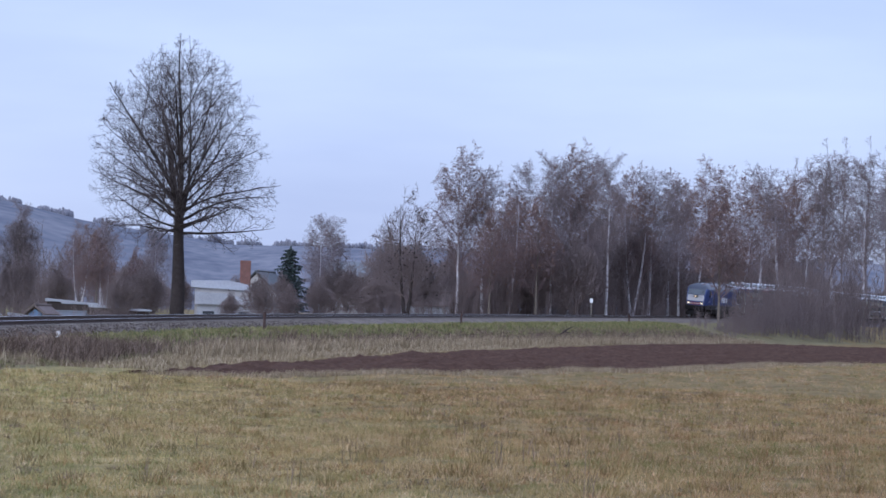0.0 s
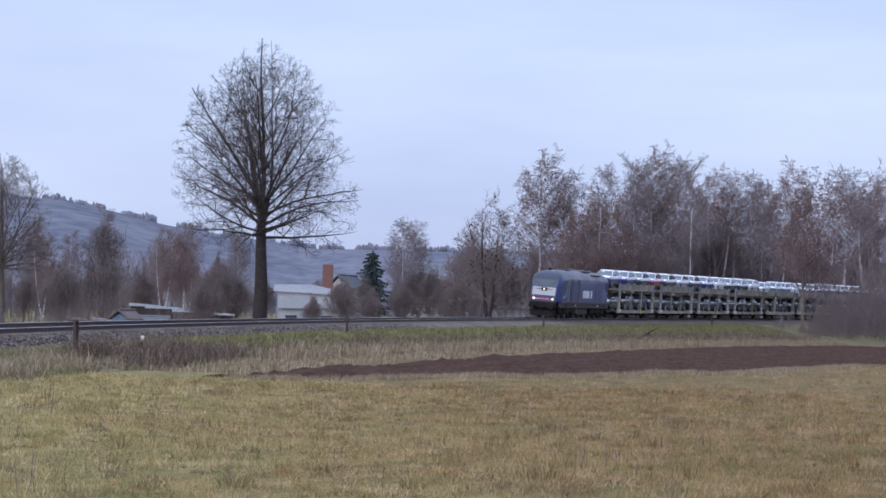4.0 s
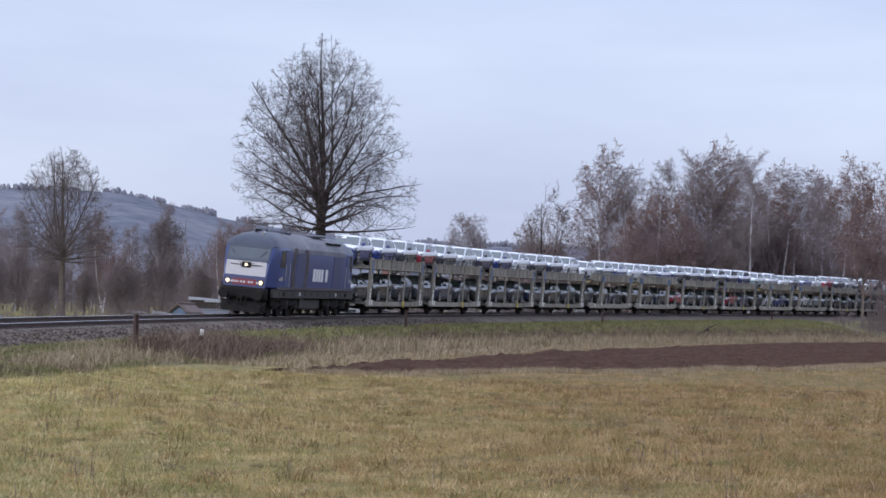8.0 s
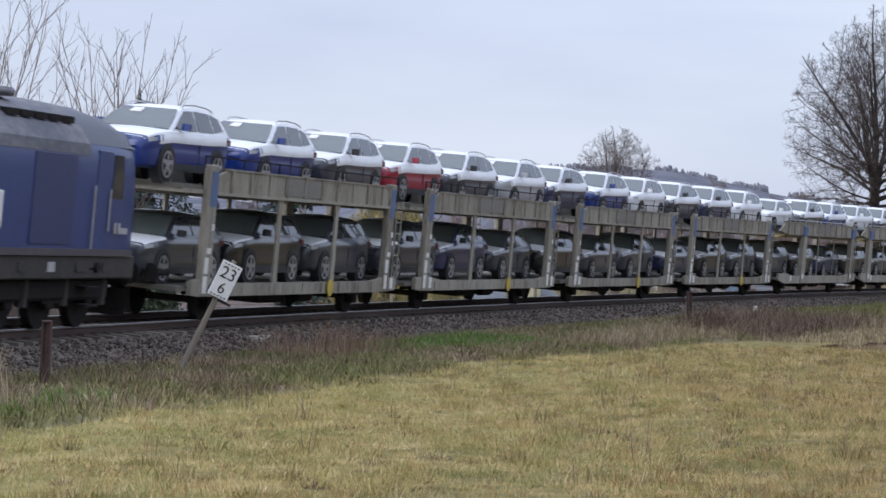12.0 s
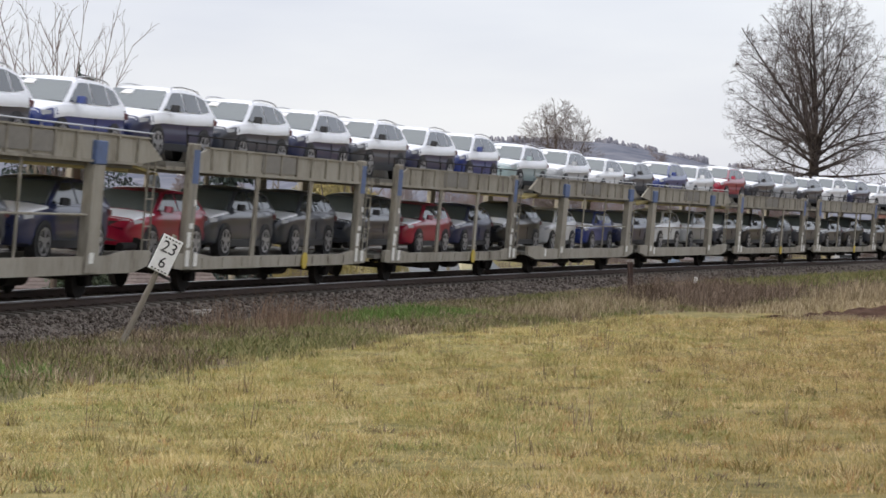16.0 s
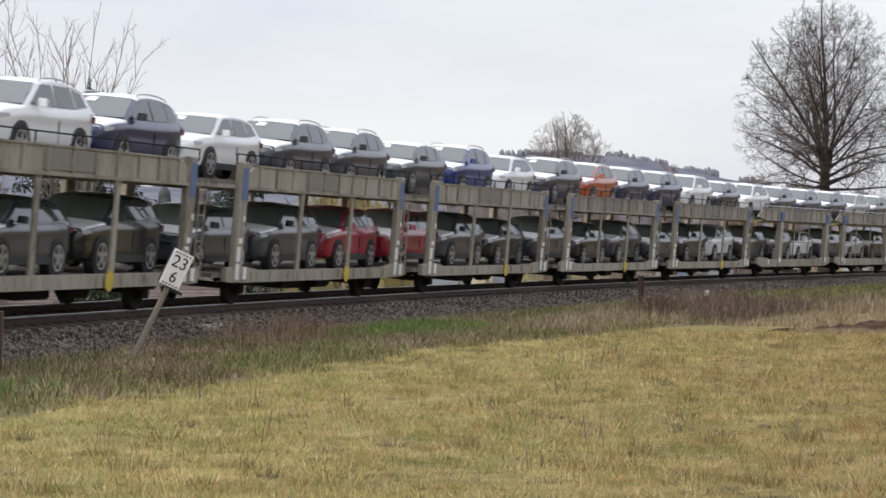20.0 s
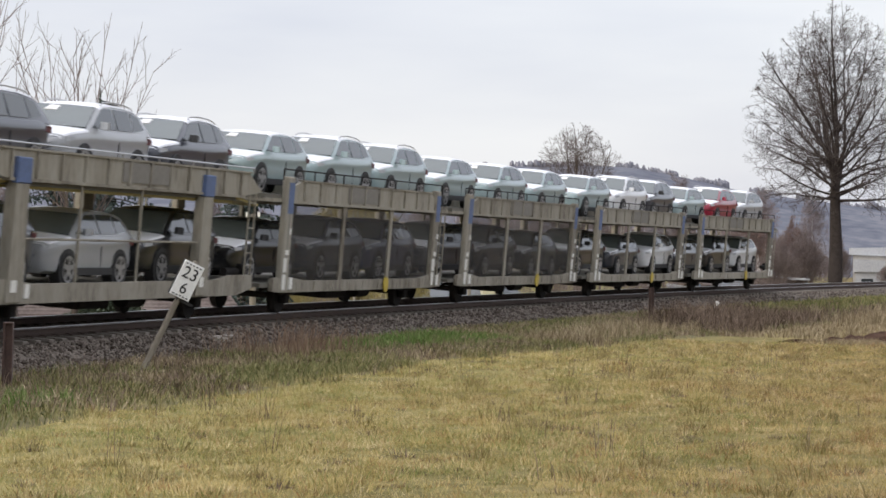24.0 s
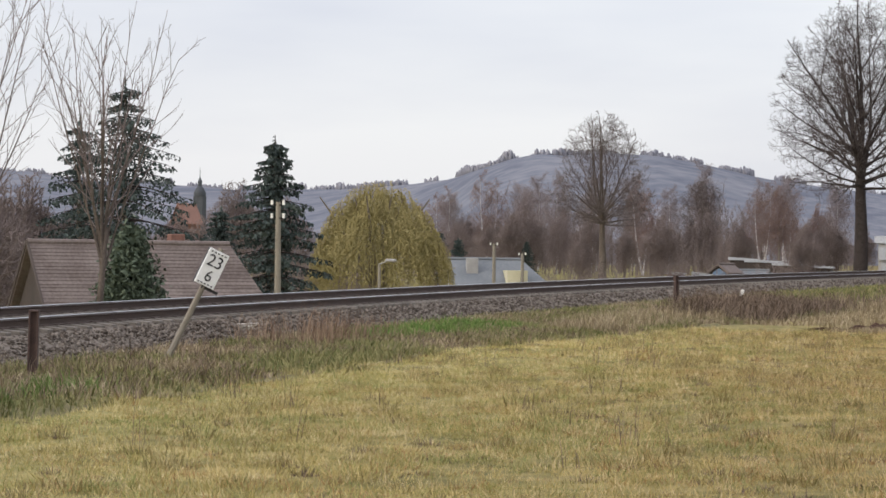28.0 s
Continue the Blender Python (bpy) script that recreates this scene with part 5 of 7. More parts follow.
    for k in range(3):       # thickets of many upright whips
        rg = random.Random(96 + k)
        stem, tw = [], []
        for j in range(30):
            r, a = 3.2 * math.sqrt(rg.random()), rg.random() * 6.28
            p, d = Vector((math.cos(a) * r, math.sin(a) * r, 0)), Vector((rg.gauss(0, 0.12), rg.gauss(0, 0.12), 1)).normalized()
            tall = 6.0 * rg.uniform(0.35, 1.0) * (1.05 - 0.12 * r)
            grow(rg, tw, p, d, tall, 0.035, 0, [(8, 0.05, 0.03, 1.5, 30, 0.30, 0.1, 0.016), (4, 0.10, 0.06, 1.0, 32, 0.5, 0.2, 0.012), (3, 0.12, 0.05, 0, 0, 0, 0, 0.010)], lambda p: True)
        brush.append([("stem_base", limbs_mesh("thicket_stems", [q for q in tw if q[6] > 0.02], M["thicket"])), ("crown", limbs_mesh("thicket_twigs", [q for q in tw if q[6] <= 0.02], M["thicket"]))])
    rng = random.Random(8)
    made = {}
    places = []
    for i in range(15):      # in front of the train, at the far end of the ploughed strip
        s = 236 + i * 6.5
        h = np.interp(i, [0, 1, 2, 4, 8, 14], [1.6, 2.6, 4.2, 6.8, 9.8, 12.8])
        places.append((*beside(s + rng.uniform(-2, 2), rng.uniform(6.5, 11.0)), h * rng.uniform(0.6, 1.35), "open"))
        places.append((*beside(s + rng.uniform(-2, 2), rng.uniform(9.0, 14.0)), h * rng.uniform(0.4, 0.8), "open"))
    for i in range(84):      # undergrowth of the birch wood
        az = 4.6 - i * 0.145
        x, y, _ = polar(az, over_the_line(az, 0) + rng.uniform(-4, 30))
        places.append((x, y, rng.uniform(5.0, 11.0), "open" if i % 2 else "brush"))
    for i in range(44):      # gardens beyond the line, towards the village
        az = rng.uniform(4.8, 19.5)
        x, y, _ = polar(az, rng.uniform(215, 330))
        places.append((x, y, rng.uniform(2.6, 5.2) + (az > 10) * 1.6, "brush"))
    for i in range(44):      # taller garden trees before the hills
        az = rng.uniform(9.6, 19.4)
        x, y, z = polar(az, rng.uniform(270, 390))
        if i % 2:
            again(first[(1, 3, 2)[i % 3]], (x, y, z), i * 50, rng.uniform(0.45, 0.72))
        else:
            places.append((x, y, rng.uniform(7.0, 12.5), "open"))
    for i in range(26):      # low scrub at the foot of the far bank
        x, y, _ = polar(11.0 + i * 0.33, rng.uniform(185, 225))
        places.append((x, y, rng.uniform(2.4, 4.0), "open"))
    for az, d, h in ((30.2, 118, 8.5), (29.6, 128, 8.0), (28.9, 140, 8.5), (31.0, 110, 9.0), (5.3, 300, 6.0), (5.0, 296, 5.0), (5.6, 305, 6.5)):
        x, y, _ = polar(az, d)
        places.append((x, y, h, "brush"))
    for i in range(34):
        x, y, _ = polar(21.0 + i * 0.3 + rng.uniform(-0.2, 0.2), rng.uniform(150, 250))
        places.append((x, y, rng.uniform(5.5, 9.0), "open" if i % 2 else "brush"))
    for i, (x, y, h, sort) in enumerate(places):
        at = (x, y, float(land(x, y)) - 0.1)
        k = i % 3 + 3 * (sort == "open" or i % 4 == 1)
        if k not in made:
            made[k] = plant("brushwood", "dense bare brown brushwood" if k < 3 else "open bare saplings with upright brown twigs", "shrub", at, brush[k], "brushwood along the line", 0, h / 6.0)
        else:
            again(made[k], at, rng.uniform(0, 360), h / 6.0)
    # rust-brown trees of the gardens
    stem, tw = upright_tree(120, 9, 2.6, 0.12, 2.0, 50, angle=38, droop=-0.05, dense=1.0, least=0.015)
    rust = None
    rng = random.Random(12)
    for az, dist, tan in ((11.2, 255, 0.030), (10.3, 262, 0.0235), (13.9, 300, 0.021), (2.0, 280, 0.042), (0.9, 284, 0.047), (-3.4, 282, 0.052), (14.2, 270, 0.019), (19.6, 260, 0.022)):
        at = polar(az, dist)
        size = (tan * dist + EYE - at[2]) / 9
        if rust is None:
            rust = plant("young_hornbeam", "slim tree holding rust-brown withered leaves", "tree", at, [("trunk", limbs_mesh("hornbeam_stem", stem, M["grey_bark"])), ("crown", limbs_mesh("hornbeam_twigs", tw, M["birch_twig"])), ("leafage", leaves_mesh("hornbeam_leaves", [r[3:6] for r in tw if rng.random() < 0.10], 0.12, M["brown_crown"], rng, 0.4))], "rust-brown garden trees", 0, size)
        else:
            again(rust, at, az * 40, size)
    # spruces
    def spruce(seed, az, dist, tan, width, tier, nod, curtain, boughs, label, name="spruce"):
        at = polar(az, dist)
        h = tan * dist + EYE - at[2]
        trunk, twigs, needles = spruce_rows(seed, h, width, tier, nod, curtain, boughs)
        rg = random.Random(seed)
        return plant(name, label, "conifer", at, [("trunk", limbs_mesh("spruce_trunk", trunk, M["grey_bark"])), ("bough_frame", limbs_mesh("spruce_boughs", twigs, M["bark"])), ("foliage", leaves_mesh("spruce_needles", needles, 0.16, M["needle"], rg, 0.6))])
    spruce(5, 26.56, 132, 0.0755, 6.4, 0.95, 0.34, 0.6, 7, "tall dark spruce with drooping, gappy boughs")
    spruce(6, 27.6, 138, 0.0600, 4.2, 1.05, 0.34, 0.6, 7, "dark broken-topped spruce beside a taller one")
    a = spruce(7, 23.05, 125, 0.0523, 3.4, 0.62, 0.30, 0.42, 9, "dense dark green spruce behind a timber pole")
    again(a, polar(6.70, 305, 3.0), 40, 1.16)
    again(a, polar(24.3, 150), 75, 0.78)
    for az, dist, tan in ((18.72, 210, 0.0165), (17.1, 260, 0.0135), (19.15, 235, 0.0185)):
        at = polar(az, dist)
        again(a, at, az * 31, (tan * dist + EYE - at[2]) / 12.9)
    # weeping willow still in yellow leaf
    rng = random.Random(4)
    at = polar(20.65, 150)
    h = 0.0325 * 150 + EYE - at[2]
    strands, leaf = [], []
    stem = [(0, 0, 0, 0.1, 0, 1.4, 0.42, 0.36), (0.1, 0, 1.4, 0.2, 0.1, 2.8, 0.36, 0.30)]
    for k in range(1500):
        a, f = rng.random() * 6.28, rng.random() ** 0.5
        lump = 1 + 0.12 * math.sin(3 * a + 1) + 0.08 * math.sin(7 * a)
        r = 4.3 * f * lump
        top = h * (0.97 - 0.42 * f ** 2.2) * (1 + 0.06 * math.sin(5 * a + 3 * f)) + rng.uniform(-0.5, 0.2)
        p = Vector((math.cos(a) * r * 0.92, math.sin(a) * r * 0.92, top))
        drop = rng.uniform(0.9, 3.4) if f < 0.85 else rng.uniform(1.5, min(5.0, top - 0.8))
        n = 5
        for i in range(n):
            q = p + Vector((math.cos(a) * 0.10, math.sin(a) * 0.10, -drop / n)) + Vector((rng.uniform(-1, 1), rng.uniform(-1, 1), 0)) * 0.07
            strands.append((*p, *q, 0.014, 0.010))
            for j in range(6):
                leaf.append(tuple(p.lerp(q, rng.random()) + Vector((rng.uniform(-1, 1), rng.uniform(-1, 1), 0)) * 0.12))
            p = q
    for k in range(9):
        a = k * 0.7
        p = Vector((0.2, 0.1, 2.6))
        for i in range(5):
            q = Vector((math.cos(a) * (0.3 + 3.2 * (i + 1) / 5) * (0.5 + 0.5 * (k % 2)), math.sin(a) * (0.3 + 3.2 * (i + 1) / 5) * (0.5 + 0.5 * (k % 2)), 2.6 + (h - 3.4) * ((i + 1) / 5) ** 0.7))
            stem.append((*p, *q, 0.2 * (1 - i / 6), 0.2 * (1 - (i + 1) / 6)))
            p = q
    plant("weeping_willow", "domed weeping willow in yellow-green leaf", "tree", at, [("trunk", limbs_mesh("willow_trunk", stem[:2], M["grey_bark"])), ("limb_frame", limbs_mesh("willow_limbs", stem[2:], M["grey_bark"])), ("hanging_crown", limbs_mesh("willow_strands", strands, M["willow"])), ("foliage", leaves_mesh("willow_leaves", leaf, 0.09, M["willow"], rng, 0.7))])
    # coppiced bare trees just over the track
    for seed, az, dist, tan, lean, label in ((31, 27.1, 62, 0.108, 0.0, "many-stemmed bare tree with upright pale branches"), (32, 30.3, 60, 0.122, 0.1, "bare upright tree at the end of the view")):
        at = polar(az, dist)
        h = tan * dist + EYE - at[2]
        plan = [(12, 0.035, 0.022, 1.0, 32, 0.30, 0.18, 0.012), (6, 0.06, 0.05, 0.75, 30, 0.45, 0.2, 0.007), (4, 0.08, 0.05, 0, 0, 0, 0, 0.005)]
        rg, out = random.Random(seed), []
        p = Vector((0, 0, 0))
        for i in range(4):
            q = Vector((0.05 * i, 0, h * 0.30 * (i + 1) / 4))
            out.append((*p, *q, 0.10 - 0.008 * i, 0.10 - 0.008 * (i + 1)))
            p = q
        for k in range(13):
            a = k * 2.4 + rg.uniform(-0.3, 0.3)
            t = 0.06 if k == 0 else rg.uniform(0.16, 0.40)
            z = h * rg.uniform(0.10, 0.32)
            grow(rg, out, Vector((0.04, 0, z)), Vector((math.cos(a) * t + lean, math.sin(a) * t, 1)).normalized(), (h - z) * rg.uniform(0.72, 1.05) * (1.0 - 0.35 * t), 0.040, 0, plan, lambda p: p.z < h)
        plant("bare_sapling_tree", label, "tree", at, [("trunk", limbs_mesh("sapling_limbs", [r for r in out if r[6] > 0.02], M["bark_brown"])), ("crown", limbs_mesh("sapling_twigs", [r for r in out if r[6] <= 0.02], M["thicket"]))])
    # green pine bush before the barn
    rng = random.Random(17)
    at = polar(26.4, 68)
    tall = 0.0107 * 68 + EYE - at[2]
    cloud, tw = [], []
    for k in range(260):
        a, z = rng.random() * 6.28, rng.random()
        r = 0.85 * (1 - z) ** 0.6 * rng.uniform(0.4, 1.15)
        e = Vector((math.cos(a) * r, math.sin(a) * r, 0.4 + (tall - 0.4) * z))
        tw.append((0, 0, max(0.3, e.z - r * 0.8), *e, 0.02, 0.008))
        cloud += [tuple(e + Vector((rng.gauss(0, 0.16), rng.gauss(0, 0.16), rng.gauss(0, 0.16)))) for _ in range(26)]
    plant("pine_bush", "grey-green young pine before the barn roof", "conifer", at, [("trunk", limbs_mesh("pine_trunk", [(0, 0, 0, 0, 0, tall - 0.3, 0.08, 0.02)], M["bark"])), ("bough_frame", limbs_mesh("pine_boughs", tw, M["bark"])), ("foliage", leaves_mesh("pine_needles", cloud, 0.11, M["pine_needle"], rng, 0.0))])


woods()


# ---- village, line-side things, hills ----
M.update(
    tile=material("weathered_brown_roof_tiles", (0.105, 0.083, 0.075), (0.15, 0.122, 0.112), (0.205, 0.17, 0.157), scale=0.8, fine=8, rough=0.95, spec=0.1, each=0.2, stretch=(1, 1, 1)),
    tile_red=material("red_roof_tiles", (0.20, 0.105, 0.08), (0.28, 0.155, 0.12), scale=1, fine=8, rough=0.85),
    tile_grey=material("grey_roof_sheet", (0.12, 0.13, 0.14), (0.18, 0.19, 0.20), scale=0.6, fine=6, rough=0.95, spec=0.1),
    board=material("dark_stained_boards", (0.032, 0.024, 0.02), (0.065, 0.048, 0.04), scale=1, fine=9, rough=0.85, stretch=(4, 4, 0.4), each=0.3),
    render_wall=material("pale_house_render", (0.32, 0.305, 0.28), (0.43, 0.415, 0.39), scale=0.5, fine=6, rough=0.9),
    cream=material("cream_render", (0.45, 0.42, 0.28), (0.55, 0.51, 0.36), scale=0.5, fine=6, rough=0.9),
    shed_white=material("white_shed_cladding", (0.28, 0.29, 0.31), (0.42, 0.43, 0.45), scale=0.4, fine=5, rough=0.6),
    shed_blue=material("blue_hut_boards", (0.10, 0.16, 0.26), (0.16, 0.23, 0.34), scale=0.6, fine=5, rough=0.8),
    brick=material("red_brown_brick", (0.12, 0.06, 0.045), (0.20, 0.10, 0.075), scale=2, fine=12, rough=0.9),
    window=glass("dark_window_panes", (0.03, 0.035, 0.04)),
    timber=material("grey_weathered_timber", (0.15, 0.13, 0.10), (0.26, 0.235, 0.19), scale=2, fine=14, rough=0.9, stretch=(3, 3, 0.5), bump=0.005),
    post_rust=material("rusty_dark_steel_post", (0.04, 0.026, 0.022), (0.085, 0.05, 0.04), scale=4, fine=20, rough=0.9),
    black=material("black_paint", (0.012, 0.012, 0.013), (0.02, 0.02, 0.021), rough=0.6),
    sign_white=material("white_sign_enamel", (0.68, 0.68, 0.66), (0.80, 0.80, 0.78), scale=3, fine=20, rough=0.45),
    copper=material("dark_grey_spire_sheet", (0.03, 0.035, 0.042), (0.05, 0.056, 0.065), scale=1, fine=6, rough=0.7),
    # hill and ridge woods: distance haze is painted in as pale blue-grey
    far_wood_haze=material("hazed_distant_woods", (0.125, 0.133, 0.162), (0.17, 0.176, 0.203), (0.215, 0.216, 0.236), scale=0.025, fine=0.16, rough=1.0, spec=0.0, island=0.12, spread=0.12, stretch=(1, 0.16, 1.0)),
    ridge_wood_haze=material("hazed_distant_crowns", (0.19, 0.192, 0.222), (0.235, 0.235, 0.262), (0.275, 0.268, 0.288), scale=0.008, fine=0.06, rough=1.0, spec=0.0, island=0.25),
    concrete=material("grey_concrete", (0.24, 0.23, 0.22), (0.34, 0.33, 0.31), scale=2, fine=15, rough=0.9),
)


def house(name, label, at, turn, length, depth, wall_h, roof_h, wall, roof, hip=0.0, courses=0, windows=()):
    """A gabled or half-hipped house; x runs along the ridge."""
    ob = thing(name, label, "house", pose(*at, 0, 0, turn))
    x0, x1, y = -length / 2, length / 2, depth / 2
    body = Shape().box(x0 + 0.25, x1 - 0.25, -y + 0.35, y - 0.35, -0.5, wall_h)
    part("wall", body, wall, ob)
    part("gable", Shape().prism([(-y + 0.35, wall_h), (y - 0.35, wall_h), (0, wall_h + roof_h - 0.35)], "x", x0 + 0.3, x0 + 0.5), M["board"] if courses else wall, ob)
    if not hip:
        part("gable", Shape().prism([(-y + 0.35, wall_h), (y - 0.35, wall_h), (0, wall_h + roof_h - 0.35)], "x", x1 - 0.5, x1 - 0.3), wall, ob)
    for side in (-1, 1):
        n = courses or 1
        rf = part("roof_slope", Shape().add([(x0, side * y, wall_h), (x1, side * y, wall_h), (x1 - hip, 0, wall_h + roof_h), (x0, 0, wall_h + roof_h), (x0, side * y, wall_h - 0.14), (x1, side * y, wall_h - 0.14), (x1 - hip, 0, wall_h + roof_h - 0.14), (x0, 0, wall_h + roof_h - 0.14)], [(0, 1, 2, 3), (7, 6, 5, 4), (0, 4, 5, 1), (1, 5, 6, 2), (2, 6, 7, 3), (3, 7, 4, 0)]), roof, ob)
        if courses and side < 0:
            for k in range(courses):
                f0, f1 = k / courses, (k + 1) / courses
                a, b = (x1 - hip * f0), (x1 - hip * f1)
                c = Shape().add([(x0, side * y * (1 - f0), wall_h + roof_h * f0 + 0.045), (a, side * y * (1 - f0), wall_h + roof_h * f0 + 0.045), (b, side * y * (1 - f1), wall_h + roof_h * f1 + 0.015), (x0, side * y * (1 - f1), wall_h + roof_h * f1 + 0.015), (x0, side * y * (1 - f0), wall_h + roof_h * f0 - 0.02), (a, side * y * (1 - f0), wall_h + roof_h * f0 - 0.02)], [(0, 1, 2, 3), (4, 5, 1, 0)])
                part("tile_course", c, roof, rf)
    if hip:
        part("hip_slope", Shape().add([(x1, -y, wall_h), (x1, y, wall_h), (x1 - hip, 0, wall_h + roof_h), (x1 - 0.1, -y, wall_h - 0.14), (x1 - 0.1, y, wall_h - 0.14), (x1 - hip - 0.1, 0, wall_h + roof_h - 0.14)], [(0, 1, 2), (5, 4, 3), (0, 3, 4, 1), (1, 4, 5, 2), (2, 5, 3, 0)]), roof, ob)
    part("ridge_cap", Shape().tube((x0, 0, wall_h + roof_h + 0.03), (x1 - hip, 0, wall_h + roof_h + 0.03), 0.12, n=8), roof, ob)
    part("verge_board", Shape().prism([(-y - 0.05, wall_h - 0.1), (0, wall_h + roof_h - 0.05), (y + 0.05, wall_h - 0.1), (y + 0.05, wall_h + 0.05), (0, wall_h + roof_h + 0.10), (-y - 0.05, wall_h + 0.05)], "x", x0 - 0.06, x0 + 0.04), M["board"] if courses else roof, ob)
    for wx, wz in windows:
        w = part("window", Shape().box(wx - 0.5, wx + 0.5, -y + 0.28, -y + 0.36, wz - 0.65, wz + 0.65), M["white_paint"], ob)
        part("pane", Shape().box(wx - 0.42, wx + 0.42, -y + 0.26, -y + 0.34, wz - 0.57, wz + 0.57), M["window"], w)
    return ob


def village():
    def at_ridge(az, dist, tan):
        x, y, z = polar(az, dist)
        return (x, y, z), EYE + tan * dist - z
    p, top = at_ridge(25.95, 100, 0.0072)
    barn = house("barn", "old barn with a weathered brown tiled roof", p, 45, 10.3, 8.4, top - 4.5, 4.5, M["board"], M["tile"], hip=1.7, courses=32)
    part("chimney", Shape().box(0.95, 1.55, 0.1, 0.65, top - 0.5, top + 0.42, 0.03), M["brick"], barn, "low red brick chimney")
    for k in range(14):
        yy = -3.7 + k * 0.55
        part("board", Shape().box(-4.46, -4.40, yy, yy + 0.5, -0.3, top - 4.4 + 4.4 * (1 - abs(yy + 0.25) / 4.2) - 0.45), M["board"], barn)
    p, top = at_ridge(25.1, 330, 0.0235)
    house("red_roofed_house", "house with a red tiled roof among trees", p, 70, 3.6, 2.8, top - 2.6, 2.6, M["tile_red"], M["tile_red"])
    p, top = at_ridge(17.78, 172, 0.0022)
    h2 = house("grey_roofed_house", "house with a grey hipped roof and cream dormer", p, 25, 7.4, 8, top - 2.2, 2.2, M["render_wall"], M["tile_grey"], hip=2.0)
    part("dormer", Shape().box(0.2, 1.6, -3.9, -1.0, top - 2.0, top - 0.75), M["cream"], h2, "cream-coloured dormer")
    part("chimney", Shape().box(-2.4, -1.6, -1.8, -1.1, top - 2.2, top + 0.1, 0.03), M["concrete"], h2)
    # church tower far off
    x, y, z = polar(24.8, 620)
    ch = thing("church_tower", "slim church tower with a dark domed spire", "church", pose(x, y, z))
    t0 = EYE + 0.0268 * 620 - z
    part("shaft", Shape().box(-1.25, 1.25, -1.25, 1.25, 0, t0), M["copper"], ch)
    def turned(rows, n=10):
        return Shape().loft([[(math.cos(math.tau * i / n) * r, math.sin(math.tau * i / n) * r, zz) for i in range(n)] for r, zz in rows])
    part("dome", turned([(1.5, t0), (1.6, t0 + 0.9), (1.1, t0 + 2.0), (0.6, t0 + 2.6)]), M["copper"], ch, smooth=True)
    part("lantern", turned([(0.5, t0 + 2.5), (0.5, t0 + 3.6), (0.65, t0 + 3.7), (0.3, t0 + 4.4), (0.08, t0 + 5.0)]), M["copper"], ch)
    part("spire_rod", Shape().tube((0, 0, t0 + 4.9), (0, 0, t0 + 7.4), 0.10, 0.05, n=6), M["copper"], ch)
    # works buildings behind the lime
    x, y, _ = polar(7.75, 262)
    z = float(land(x, y))
    sh = thing("workshop", "low white works building with curved roofs", "building", pose(x, y, z, 0, 0, 7))
    part("main_wall", Shape().box(-5.2, 1.6, -4, 4, -0.5, EYE + 2.7 - z), M["render_wall"], sh)
    part("main_roof", Shape().prism([(-5.6, EYE + 2.7 - z), (2.2, EYE + 2.4 - z), (2.2, EYE + 2.7 - z), (-1.6, EYE + 3.5 - z), (-5.6, EYE + 3.4 - z)], "y", -4.4, 4.4), M["shed_white"], sh, "white sheet roof")
    part("front_wall", Shape().box(-4.8, 5.2, -8.2, -4.0, -0.5, EYE + 0.9 - z), M["shed_white"], sh)
    part("front_roof", Shape().prism([(-5.0, EYE + 0.9 - z), (1.4, EYE + 0.9 - z), (0.4, EYE + 1.6 - z), (-2.0, EYE + 2.1 - z), (-5.0, EYE + 2.2 - z)], "y", -8.6, -3.9), M["shed_white"], sh, "curved white roof of the front hall")
    part("side_roof", Shape().prism([(1.2, EYE + 0.8 - z), (5.6, EYE + 0.7 - z), (5.2, EYE + 1.1 - z), (1.4, EYE + 1.7 - z)], "y", -8.5, -3.9), M["tile_grey"], sh)
    for k in range(5):
        d = part("door", Shape().box(-4.2 + k * 1.85, -3.0 + k * 1.85, -8.26, -8.18, -0.2, EYE + 0.2 - z), M["concrete" if k % 2 else "window"], sh)
    part("chimney", Shape().box(-0.6, 0.55, 2.0, 3.1, 0, EYE + 5.8 - z, 0.05), M["brick"], sh, "brown brick chimney")
    p, top = at_ridge(7.28, 300, 0.0176)
    house("gabled_house", "white house with a steep gable and dark verge", p, 80, 8, 6.2, top - 3.0, 3.0, M["render_wall"], M["tile_grey"])
    # flats half hidden by the wood
    x, y, z = polar(5.2, 360)
    fl = thing("apartment_house", "pale rendered three-storey house behind bare trees", "building", pose(x, y, z, 0, 0, -6))
    hh = EYE + 0.0165 * 360 - z
    part("wall", Shape().box(-3.4, 3.4, -5, 5, 0, hh), M["render_wall"], fl)
    part("roof", Shape().prism([(-5.4, hh), (5.4, hh), (0, hh + 2.2)], "x", -3.8, 3.8), M["tile_grey"], fl)
    for k in range(3):
        for j in range(3):
            w = part("window", Shape().box(-2.6 + k * 2.0, -1.5 + k * 2.0, -5.06, -4.98, hh - 2.4 - j * 2.8, hh - 1.0 - j * 2.8), M["white_paint"], fl)
            part("pane", Shape().box(-2.5 + k * 2.0, -1.6 + k * 2.0, -5.09, -5.0, hh - 2.3 - j * 2.8, hh - 1.1 - j * 2.8), M["window"], w)
    p, top = at_ridge(3.45, 300, 0.011)
    house("garden_house", "small white house with a blue-grey door", p, -5, 6.5, 5, top - 1.6, 1.6, M["shed_white"], M["tile"])
    p, top = at_ridge(2.6, 310, 0.0105)
    house("brick_shed", "low brown brick shed in the wood", p, 4, 9, 5, top - 1.2, 1.2, M["brick"], M["tile"])
    # allotment huts beyond the line
    p, top = at_ridge(12.43, 222, 0.0012)
